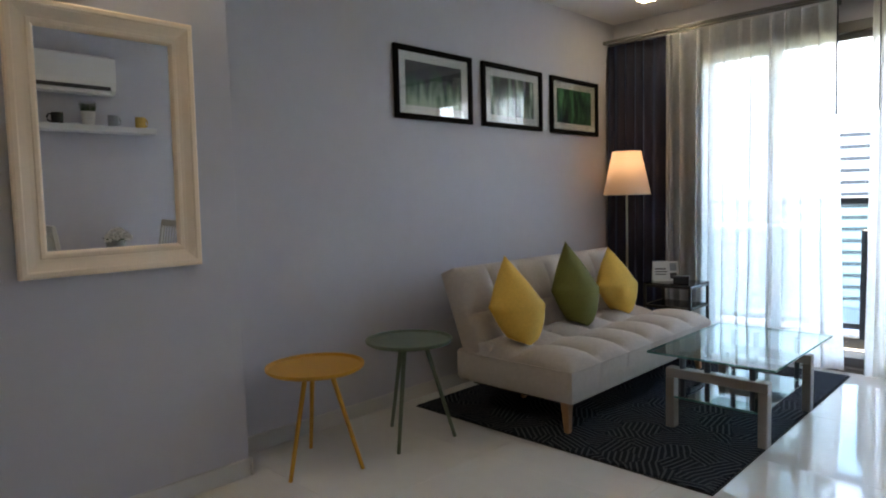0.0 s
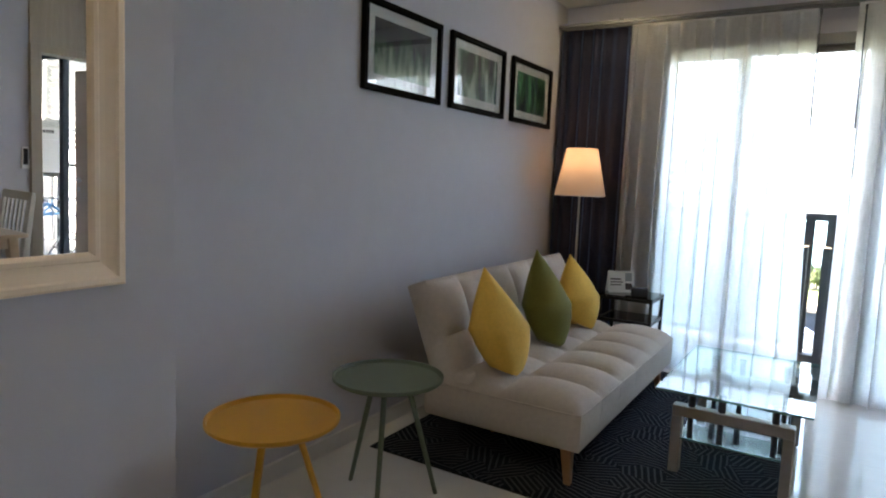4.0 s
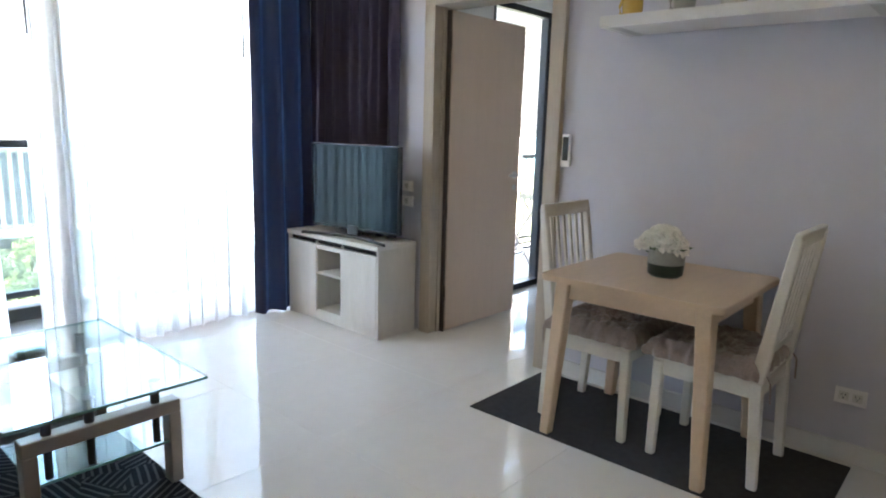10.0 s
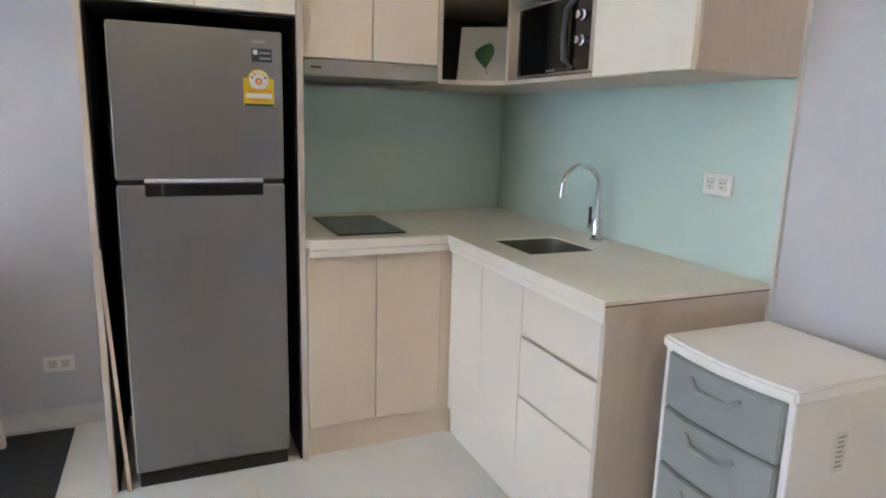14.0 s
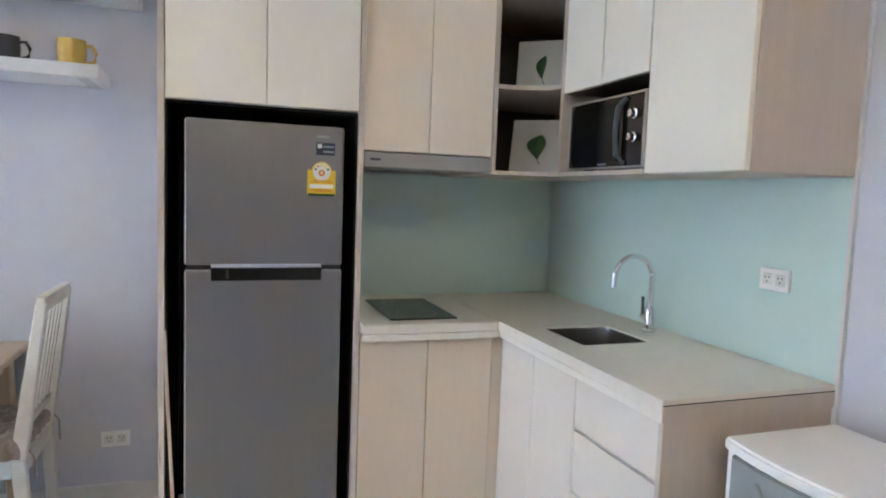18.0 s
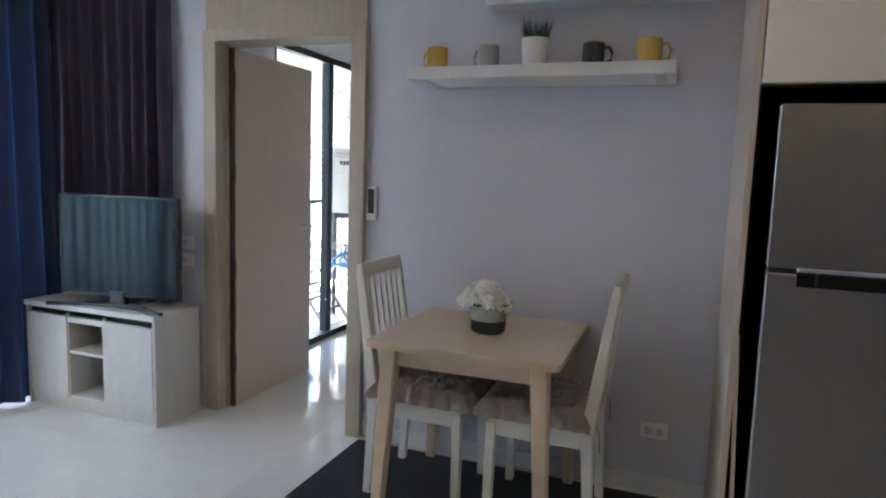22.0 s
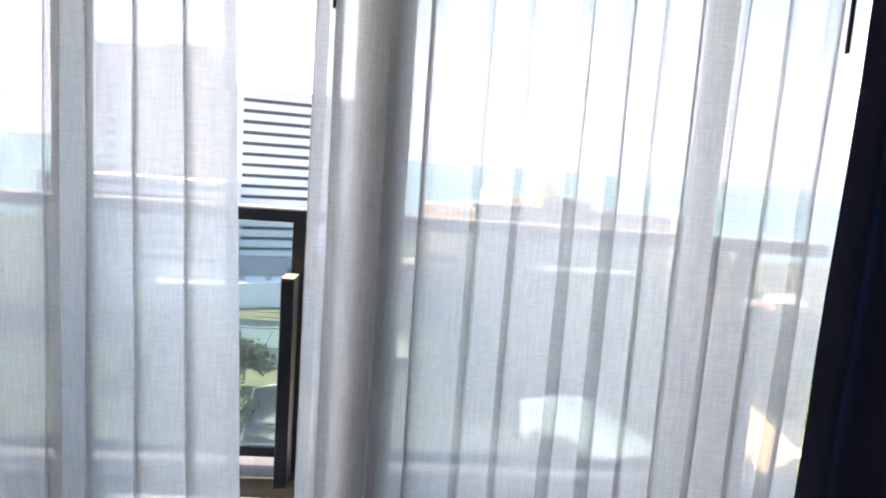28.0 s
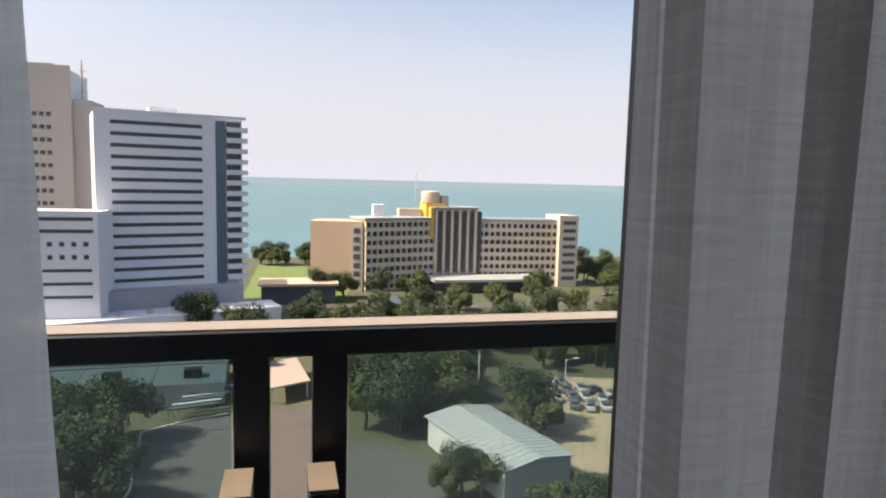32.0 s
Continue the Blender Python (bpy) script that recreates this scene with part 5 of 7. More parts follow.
part("end_panel", box(2.1835, 2.1848, YB + 0.004, 0.036, 0.845, 0.888), OAK2, wt, "beige worktop edging")
part("end_gap", box(2.1840, 2.1849, YB + 0.004, 0.036, 0.8885, 0.8915), BLACK, wt)
part("front_lip", box(3.196, 3.204, 0.036, 0.598, 0.842, 0.868, 0.002), STONE, wt)
part("front_lip", box(2.185, 3.196, 0.028, 0.036, 0.842, 0.868, 0.002), STONE, wt)

snk = thing("sink", "undermounted stainless steel kitchen sink", "sink")
sb = bmesh.new()
rings = []
for ins, z in ((-0.006, 0.902), (0.0, 0.900), (0.006, 0.76), (0.03, 0.745), (0.115, 0.742)):
    rings.append([sb.verts.new((x, y, z)) for x, y in rounded(2.765 + ins, 3.055 - ins, -0.365 + ins, -0.085 - ins, 0.05 if ins < 0.1 else 0.015)])
for a, b in zip(rings, rings[1:]):
    for k in range(len(a)):
        sb.faces.new((a[k], a[(k + 1) % len(a)], b[(k + 1) % len(a)], b[k]))
sb.faces.new(rings[-1])
bmesh.ops.recalc_face_normals(sb, faces=sb.faces)
part("basin", sb, mat("dull_sink_steel", (0.45, 0.44, 0.43), 0.24, 0.9, var=0.05), snk, "", 50)
part("drain", moved(lathe([(0.032, 0), (0.032, 0.004), (0.02, 0.002), (0.0, 0.0)], 20), pose(2.91, -0.225, 0.743)), CHROME, snk, "", 40)

tap = thing("kitchen_tap", "chrome gooseneck kitchen tap", "tap", pose(2.925, -0.475, 0.905))
part("base", lathe([(0.026, 0), (0.026, 0.008), (0.021, 0.012), (0.021, 0.085), (0.016, 0.095), (0.013, 0.10)], 20), CHROME, tap, "", 40)
arc = [(0, 0, 0.095), (0, 0, 0.21)] + [(0, 0.085 - 0.085 * math.cos(radians(a)), 0.21 + 0.085 * math.sin(radians(a))) for a in range(15, 181, 15)] + [(0, 0.172, 0.175)]
part("spout", tube(arc, 0.0105, 10), CHROME, tap, "", 60)
part("lever_body", tube([(0.0, 0, 0.055), (0.045, 0, 0.055)], 0.014, 12), CHROME, tap, "", 50)
part("lever", tube([(0.045, 0, 0.055), (0.05, 0, 0.13)], 0.0065, 8), ALUD, tap, "dark lever", 50)

hob = thing("induction_hob", "black glass two ring hob set in the worktop", "hob")
part("glass", box(3.275, 3.745, 0.190, 0.472, 0.9055, 0.912, 0.002), BLKGLASS, hob)
for x in (3.39, 3.62):
    part("cooking_ring", moved(lathe([(0.084, 0.9119), (0.084, 0.9124), (0.081, 0.9124), (0.081, 0.9119)], 32, cap=False), pose(x, 0.331, 0)), GREYPL, hob)

sp = thing("splashback", "pale green back painted glass splashback", "splashback", kind="structure")
part("panel", box(2.19, 3.906, YB + 0.001, YB + 0.012, 0.906, 1.50), SPLASH, sp)
part("panel", box(3.908, 3.918, YB + 0.013, 0.598, 0.906, 1.50), SPLASH, sp)
part("end_trim", box(2.176, 2.19, YB + 0.001, YB + 0.015, 0.70, H - 0.01), SKIRT, sp, "thin white end trim")

b1 = thing("base_cabinet", "two door beige wood base cabinet under the hob", "cabinet")
bar("carcase", 3.268, XD - 0.004, 0.03, 0.597, 0.13, 0.866, OAK2, b1, "", 0)
bar("door", 3.25, 3.267, 0.324, 0.596, 0.135, 0.842, WARMW, b1, "", 0.0015)
bar("door", 3.25, 3.267, 0.045, 0.320, 0.135, 0.842, WARMW, b1, "", 0.0015)
bar("finger_rail", 3.258, 3.268, 0.03, 0.597, 0.845, 0.866, OAK2, b1, "", 0)
bar("corner_filler", 3.252, 3.268, -0.016, 0.043, 0.135, 0.842, WARMW, b1, "", 0)
bar("plinth", 3.285, 3.30, -0.03, 0.597, 0.0, 0.13, WARMW, b1, "", 0)
b2 = thing("base_cabinet", "cream two door base cabinet under the sink", "cabinet")
bar("carcase", 2.67, 3.25, YB + 0.004, -0.018, 0.13, 0.735, OAK2, b2, "", 0)
bar("door", 2.965, 3.245, -0.017, 0.0, 0.135, 0.842, CREAM, b2, "", 0.0015)
bar("door", 2.664, 2.961, -0.017, 0.0, 0.135, 0.842, CREAM, b2, "", 0.0015)
bar("plinth", 2.21, 3.284, -0.048, -0.033, 0.0, 0.13, CREAM, b2, "", 0)
b3 = thing("drawer_cabinet", "cream three drawer base cabinet with beige end panel", "cabinet")
bar("carcase", 2.21, 2.66, YB + 0.004, -0.030, 0.13, 0.866, OAK2, b3, "", 0)
bar("end_panel", 2.19, 2.209, YB + 0.004, 0.0265, 0.0, 0.866, OAK2, b3, "beige laminate end panel", 0.001)
for z0, z1 in ((0.660, 0.842), (0.448, 0.650), (0.135, 0.438)):
    bar("drawer_front", 2.212, 2.660, -0.017, 0.0, z0, z1, CREAM, b3, "", 0.0015)
    bar("drawer_grip", 2.212, 2.660, -0.020, -0.003, z1 + 0.002, z1 + 0.0085, SILVER, b3, "slim metal grip profile", 0)
bar("shadow_gap", 2.211, 2.661, -0.029, -0.0205, 0.135, 0.866, DARKBR, b3, "", 0)

UZ = 1.497
WARMG = mat("warm_beige_gloss", (0.85, 0.725, 0.60), 0.35, var=0.02, scale=3.0, stretch=(6, 6, 0.5), coat=0.08)
WARMG.node_tree.nodes["Principled BSDF"].inputs["Coat Roughness"].default_value = 0.03
u1 = thing("wall_cabinet", "warm wood gloss wall cabinet over the cooker hood", "cabinet")
bar("carcase", 3.298, XD - 0.004, 0.07, 0.597, 1.565, H - 0.004, OAK2, u1, "", 0)
bar("door", 3.28, 3.297, 0.336, 0.596, 1.566, H - 0.006, WARMG, u1, "", 0.0015)
bar("door", 3.28, 3.297, 0.072, 0.333, 1.566, H - 0.006, WARMG, u1, "", 0.0015)
hd = thing("cooker_hood", "slim pull out stainless cooker hood", "cooker hood")
bar("front_strip", 3.272, 3.30, 0.074, 0.595, 1.502, 1.561, HOODS, hd, "brushed steel front strip")
bar("body", 3.301, 3.88, 0.074, 0.595, 1.512, 1.561, GREYPL, hd)
bar("badge", 3.2705, 3.2725, 0.53, 0.57, 1.528, 1.536, INK, hd, "", 0)
UY = -0.17
u2 = thing("open_corner_shelf", "open corner wall unit with dark brown interior", "shelf")
bar("upright", 3.276, XD - 0.004, 0.052, 0.070, UZ, H - 0.004, OAK2, u2, "beige edge panel", 0.001)
bar("upright", 3.142, 3.160, YB + 0.014, UY + 0.004, UZ, H - 0.004, OAK2, u2, "beige edge panel", 0.001)
lsh = [(3.28, 0.051), (3.275, -0.03), (3.245, -0.10), (3.205, -0.150), (3.161, -0.166), (3.161, YB + 0.014), (XD - 0.013, YB + 0.014), (XD - 0.013, 0.051)]
for z0, mt in ((UZ, OAK2), (1.843, OAK2), (2.22, OAK2)):
    part("shelf", prism(lsh, z0, z0 + 0.016), mt, u2, "beige edged shelf")
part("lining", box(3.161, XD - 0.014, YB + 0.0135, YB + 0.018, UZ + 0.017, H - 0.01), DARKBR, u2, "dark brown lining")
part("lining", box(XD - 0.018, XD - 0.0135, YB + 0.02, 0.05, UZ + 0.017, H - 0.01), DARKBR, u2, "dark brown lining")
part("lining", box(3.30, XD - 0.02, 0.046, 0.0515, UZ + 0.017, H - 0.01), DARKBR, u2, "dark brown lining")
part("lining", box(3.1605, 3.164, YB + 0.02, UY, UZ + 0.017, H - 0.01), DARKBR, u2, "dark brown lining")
u3 = thing("microwave_cabinet", "white gloss wall unit with an open microwave bay", "cabinet")
bar("bay_floor", 2.606, 3.141, YB + 0.014, UY + 0.002, UZ, UZ + 0.016, OAK2, u3, "", 0.001)
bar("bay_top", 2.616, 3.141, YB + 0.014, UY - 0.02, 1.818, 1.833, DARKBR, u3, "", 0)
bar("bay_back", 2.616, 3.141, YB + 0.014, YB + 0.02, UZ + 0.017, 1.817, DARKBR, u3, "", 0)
bar("carcase", 2.616, 3.140, YB + 0.014, UY - 0.019, 1.834, H - 0.006, PALE, u3, "", 0)
bar("door", 2.881, 3.140, UY - 0.018, UY, 1.820, H - 0.006, WHITEG, u3, "", 0.0015)
bar("door", 2.610, 2.877, UY - 0.018, UY, 1.820, H - 0.006, WHITEG, u3, "", 0.0015)
u4 = thing("wall_cabinet", "white gloss tall wall cabinet with beige end panel", "cabinet")
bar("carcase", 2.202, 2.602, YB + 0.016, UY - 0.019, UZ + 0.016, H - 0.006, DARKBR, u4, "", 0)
bar("door", 2.186, 2.604, UY - 0.018, UY, UZ + 0.002, H - 0.006, WHITEG, u4, "", 0.0015)
bar("end_panel", 2.182, 2.200, YB + 0.016, UY - 0.019, UZ, H - 0.006, OAK2, u4, "beige laminate end panel", 0.001)
bar("bottom_panel", 2.201, 2.605, YB + 0.016, UY - 0.02, UZ, UZ + 0.015, OAK2, u4, "", 0)

mw = thing("microwave_oven", "black microwave oven with two chrome knobs", "microwave")
MX0, MX1, MY, MZ0, MZ1 = 2.638, 3.122, UY - 0.025, UZ + 0.018, 1.772
bar("body", MX0, MX1, MY - 0.34, MY - 0.02, MZ0 + 0.008, MZ1, BLKPLAS, mw, "", 0.004)
mwf = part("front", box(MX0, MX1, MY - 0.02, MY, MZ0 + 0.006, MZ1, 0.004, 2), BLKGLASS, mw, "glossy black front")
part("window", box(MX0 + 0.155, MX1 - 0.02, MY - 0.001, MY + 0.0025, MZ0 + 0.03, MZ1 - 0.025), SCREEN, mwf, "dark door window")
part("trim", box(MX0 - 0.002, MX0 + 0.014, MY - 0.002, MY + 0.005, MZ0 + 0.006, MZ1, 0.001), SILVER, mw, "silver edge trim")
part("trim", box(MX1 - 0.005, MX1 + 0.002, MY - 0.002, MY + 0.005, MZ0 + 0.006, MZ1, 0.001), SILVER, mw, "silver edge trim")
part("trim", box(MX0 + 0.014, MX1 - 0.005, MY - 0.002, MY + 0.004, MZ1 - 0.006, MZ1, 0.001), SILVER, mw, "silver edge trim")
part("trim", box(MX0 + 0.014, MX1 - 0.005, MY - 0.002, MY + 0.004, MZ0 + 0.006, MZ0 + 0.013, 0.001), SILVER, mw, "silver edge trim")
hx = MX0 + 0.142
part("door_handle", tube([(hx - 0.03, MY + 0.002, MZ1 - 0.016), (hx, MY + 0.016, MZ1 - 0.045), (hx + 0.004, MY + 0.02, (MZ0 + MZ1) / 2), (hx, MY + 0.016, MZ0 + 0.05), (hx - 0.03, MY + 0.002, MZ0 + 0.02)], 0.009, 8), ALUD, mwf, "curved dark handle", 60)
for z in (1.700, 1.622):
    part("knob", moved(lathe([(0.018, 0), (0.018, 0.004), (0.013, 0.007), (0.012, 0.022), (0.0, 0.024)], 24), pose(MX0 + 0.066, MY + 0.001, z, -90, 0, 0)), CHROME, mwf, "chrome knob", 40)
for x in (MX0 + 0.05, MX1 - 0.05):
    part("foot", box(x - 0.015, x + 0.015, MY - 0.08, MY - 0.05, UZ + 0.016, MZ0 + 0.01), BLKPLAS, mw)
part("badge", box(2.86, 2.91, MY, MY + 0.0028, MZ0 + 0.018, MZ0 + 0.025), GREYPL, mwf)


def leaf_board(m, s, fat, label):
    ob = thing("leaf_picture", label, "picture", m)
    part("board", box(-s / 2, s / 2, -0.010, 0.008, 0, s, 0.002), CERW, ob, "white square board")
    part("board_back", box(-s / 2 - 0.002, s / 2 + 0.002, -0.026, -0.0105, 0.0, s + 0.002, 0.001), OAK, ob, "pale wood backing edge")
    n, mid, edges = 16, [], ([], [])
    for k in range(n + 1):
        u = k / n
        bend = 0.07 * math.sin(math.pi * u * 0.9) - 0.09 * u ** 4
        w = fat * math.sin(math.pi * (1 - u) ** 0.72) ** 1.25
        mid.append((bend, u - 0.5))
        for e, f in zip(edges, (1.06, -0.90)):
            e.append((bend + f * w, u - 0.5 + 0.03 * w * f))
    for e in edges:
        lbm = bmesh.new()
        a = [lbm.verts.new((x * s * 0.6, 0.0105, s * 0.47 + z * s * 0.48)) for x, z in mid]
        b = [lbm.verts.new((x * s * 0.6, 0.0084, s * 0.47 + z * s * 0.48)) for x, z in e]
        for k in range(n):
            lbm.faces.new((a[k], a[k + 1], b[k + 1], b[k]))
        bmesh.ops.recalc_face_normals(lbm, faces=lbm.faces)
        part("leaf_half", lbm, GRNP if e is edges[0] else LEAF, ob, "painted green half leaf")
    part("midrib", tube([(x * s * 0.6, 0.0106, s * 0.47 + z * s * 0.48) for x, z in mid[:-2]], 0.0012, 5), LEAF, ob)
    part("stalk", tube([(0, 0.009, s * 0.23), (-0.004, 0.009, s * 0.19), (-0.010, 0.009, s * 0.16)], 0.0022, 6), GRNP, ob)


leaf_board(pose(3.395, -0.195, UZ + 0.018, 17, 0, 52), 0.246, 0.29, "white board with a broad green leaf standing on the shelf")
leaf_board(pose(3.400, -0.205, 1.861, 8, 0, 52), 0.228, 0.16, "white board with a narrow green leaf standing on the upper shelf")

pd = thing("plastic_drawer_unit", "white and grey plastic drawer tower beside the kitchen", "drawer unit")
PX0, PX1, PY0, PY1 = 1.735, 2.135, -0.50, -0.12
part("frame", box(PX0 + 0.006, PX0 + 0.026, PY0, PY1 - 0.01, 0.02, 0.785, 0.006, 2), WHPLAS, pd, "white plastic side")
part("frame", box(PX1 - 0.026, PX1 - 0.006, PY0, PY1 - 0.01, 0.02, 0.785, 0.006, 2), WHPLAS, pd, "white plastic side")
part("frame_back", box(PX0 + 0.026, PX1 - 0.026, PY0, PY0 + 0.01, 0.02, 0.785), WHPLAS, pd)
lid = prism([(PX0, PY0 - 0.004), (PX1, PY0 - 0.004), (PX1, PY1), (PX1 - 0.10, PY1 + 0.018), ((PX0 + PX1) / 2, PY1 + 0.024), (PX0 + 0.10, PY1 + 0.018), (PX0, PY1)], 0.785, 0.818, 0.007)
part("lid", lid, WHPLAS, pd, "white plastic top")
for k, (z0, z1) in enumerate(((0.635, 0.780), (0.475, 0.630), (0.315, 0.470), (0.155, 0.310), (0.02, 0.150))):
    dr = prism([(PX0 + 0.028, PY1 - 0.03), (PX1 - 0.028, PY1 - 0.03), (PX1 - 0.028, PY1), ((PX0 + PX1) / 2 + 0.09, PY1 + 0.014), ((PX0 + PX1) / 2 - 0.09, PY1 + 0.014), (PX0 + 0.028, PY1)], z0, z1, 0.004)
    dp = part("drawer", dr, GREYPL, pd, "translucent grey drawer")
    part("pull", tube([(1.86, PY1 + 0.012, z1 - 0.035), (1.89, PY1 + 0.026, z1 - 0.055), (1.98, PY1 + 0.026, z1 - 0.055), (2.01, PY1 + 0.012, z1 - 0.035)], 0.007, 6), GREYPL, dp, "curved drawer pull", 60)
for x in (PX0 + 0.05, PX1 - 0.05):
    for y in (PY0 + 0.04, PY1 - 0.05):
        part("caster", moved(lathe([(0.012, 0), (0.014, 0.006), (0.014, 0.022), (0.01, 0.03)], 12), pose(x, y, 0)), BLKPLAS, pd)
stk = part("sticker", box(PX0 + 0.0045, PX0 + 0.006, -0.31, -0.265, 0.60, 0.70), PAPER, pd, "small white paper sticker")
for k in range(7):
    part("print", box(PX0 + 0.0038, PX0 + 0.005, -0.302 + 0.004 * (k % 2), -0.278, 0.612 + k * 0.012, 0.617 + k * 0.012), GREYPL, stk)
for z0, z1 in ((0.635, 0.780), (0.475, 0.630)):
    part("drawer_seam", box(PX0 + 0.075, PX0 + 0.079, PY1 - 0.003, PY1 + 0.006, z0 + 0.004, z1 - 0.004), CERG, pd)

# ---- bedroom seen through the doorway ----
structure("floor_bedroom", box(4.07, 7.9, 1.4, 4.30, -0.12, 0.0), TILE, "polished cream bedroom floor", "floor")
structure("wall_bedroom_far", box(7.75, 7.9, 1.4, 4.30, 0.0, H), CEIL, "pale painted far bedroom wall", "wall")
structure("wall_bedroom_rear", box(4.07, 7.75, 1.28, 1.4, 0.0, H), CEIL, "pale painted rear bedroom wall", "wall")
structure("ceiling_bedroom", box(4.07, 7.9, 1.28, 4.40, H, H + 0.1), CEIL, "white bedroom ceiling", "ceiling")
wbb = box(4.07, 4.85, 4.20, 4.36, 0.0, H)
box(4.85, 7.9, 4.20, 4.36, 2.30, H, into=wbb)
box(7.1, 7.9, 4.20, 4.36, 0.0, 2.30, into=wbb)
structure("wall_bedroom_window", wbb, CEIL, "pale wall around the bedroom balcony door", "wall")
win3 = tagged(new("window_3"), "dark framed sliding glass door from bedroom to balcony", "glass door", kind="structure")
for x0, x1 in ((4.85, 4.91), (5.62, 5.69), (6.22, 6.34), (7.04, 7.10)):
    bar("mullion", x0, x1, 4.22, 4.29, 0.05, 2.25, ALUD, win3)
bar("top_rail", 4.85, 7.10, 4.22, 4.29, 2.25, 2.30, ALUD, win3)
bar("bottom_rail", 4.85, 7.10, 4.20, 4.31, 0.0, 0.05, ALUD, win3)
for x0, x1 in ((4.91, 5.62), (5.69, 6.22), (6.34, 7.04)):
    part("pane", box(x0, x1, 4.252, 4.258, 0.05, 2.25), GLASS, win3).visible_shadow = False
part("handle", box(6.255, 6.275, 4.19, 4.22, 0.78, 0.95, 0.004), SILVER, win3, "metal lever handle")
curtain("sheer_curtain", (7.0, 4.13), (6.42, 4.13), 0.012, 2.5, SHEER, 0.08, 0.04, 0.05, "white voile curtain gathered beside the bedroom door", "curtain", 21)
curtain("blackout_curtain", (7.30, 4.05), (7.02, 4.05), 0.012, 2.5, DCURT, 0.08, 0.04, 0.05, "dark aubergine bedroom blackout curtain", "curtain", 22)

# bedroom balcony with condenser, louvres and drying rack
structure("floor_service_balcony", box(4.07, 8.4, 4.36, 5.55, -0.15, -0.03), BLINE, "grey tiled service balcony floor", "floor")
structure("ceiling_service_balcony", box(4.07, 8.4, 4.36, 5.28, 2.75, 2.95), CONC, "concrete slab over the service balcony", "ceiling")
structure("wall_service_balcony", box(7.9, 8.05, 4.36, 5.75, -0.03, 2.75), CEIL, "pale end wall of the service balcony", "wall")
lv = thing("louvre_screen", "white slatted privacy screen on the service balcony", "screen")
for x in (5.10, 6.02, 6.95, 7.84):
    bar("upright", x, x + 0.04, 5.36, 5.40, -0.03, 2.745, SKIRT, lv)
# Slats added wider than the visible screen, to shade the end wall.
for k in range(19):
    z = 1.30 + k * 0.075
    part("slat", moved(box(-1.39, 1.39, -0.045, 0.045, -0.004, 0.004), pose(6.49, 5.33, z, -42, 0, 0)), SKIRT, lv)
rl = thing("balcony_railing", "dark metal railing around the service balcony", "railing")
bar("top_rail", 4.09, 7.88, 5.40, 5.45, 1.02, 1.07, ALUD, rl)
bar("bottom_rail", 4.09, 7.88, 5.41, 5.44, 0.08, 0.11, ALUD, rl)
for k in range(32):
    x = 4.15 + k * 0.12
    bar("baluster", x, x + 0.014, 5.418, 5.432, 0.11, 1.02, ALUD, rl, bev=0)
cu = thing("outdoor_condenser", "white outdoor air conditioning unit on a steel stand", "condenser")
bar("casing", 6.50, 6.95, 4.40, 4.72, 0.99, 1.62, WHPLAS, cu, "", 0.012)
bar("service_cover", 6.492, 6.499, 4.42, 4.70, 1.02, 1.38, WHPLAS, cu, "", 0.003)
for k in range(5):
    part("logo_bar", box(6.4955, 6.501, 4.45 + k * 0.034, 4.474 + k * 0.034, 1.455, 1.495), INK, cu)
for k in range(4):
    bar("vent_slit", 6.4985, 6.501, 4.45, 4.67, 1.53 + k * 0.016, 1.536 + k * 0.016, CERG, cu, "", 0)
for y in (4.41, 4.66):
    bar("bracket", 6.50, 6.94, y, y + 0.05, 0.93, 0.989, ALUD, cu)
    for x in (6.52, 6.89):
        bar("stand_leg", x, x + 0.03, y + 0.01, y + 0.04, -0.03, 0.929, ALUD, cu)
pp = thing("pipe_run", "insulated pipe from the condenser into the balcony wall", "pipe")
part("pipe", tube([(6.66, 4.39, 1.50), (6.66, 4.375, 1.62), (6.64, 4.372, 1.80), (6.62, 4.385, 2.74)], 0.018, 8), CERW, pp, "white lagged pipe", 60)
dr = thing("drying_rack", "folding metal drying rack on the service balcony", "drying rack")
for x in (5.98, 6.40):
    part("leg", tube([(x, 4.45, -0.03), (x, 4.95, 0.69)], 0.011, 6), SILVER, dr)
    part("leg", tube([(x, 4.95, -0.03), (x, 4.45, 0.69)], 0.011, 6), SILVER, dr)
for k in range(7):
    y = 4.43 + k * 0.09
    part("bar", tube([(5.94, y, 0.70), (6.44, y, 0.70)], 0.007, 6), SILVER, dr)
for z, y in ((0.10, 4.54), (0.22, 4.62), (0.10, 4.86), (0.22, 4.78)):
    part("bar", tube([(5.98, y, z), (6.40, y, z)], 0.010, 6), ALUD, dr)
for x, turn in ((6.22, 62), (6.30, 74), (6.37, 58)):
    hg = thing("clothes_hanger", "blue plastic clothes hanger on the drying rack", "hanger", pose(x, 4.43, 0.70, 0, 0, turn))
    part("hook", tube([(0, 0, -0.06), (0, 0, 0.0), (0.012, 0, 0.014), (0.026, 0, 0.006)], 0.006, 6), BLUEHG, hg)
    part("arms", merge(tube([(0, 0, -0.06), (0.20, 0, -0.18)], 0.011, 6), tube([(0, 0, -0.06), (-0.20, 0, -0.18)], 0.011, 6)), BLUEHG, hg)
    part("bar", tube([(-0.19, 0, -0.185), (0.19, 0, -0.185)], 0.009, 6), BLUEHG, hg)

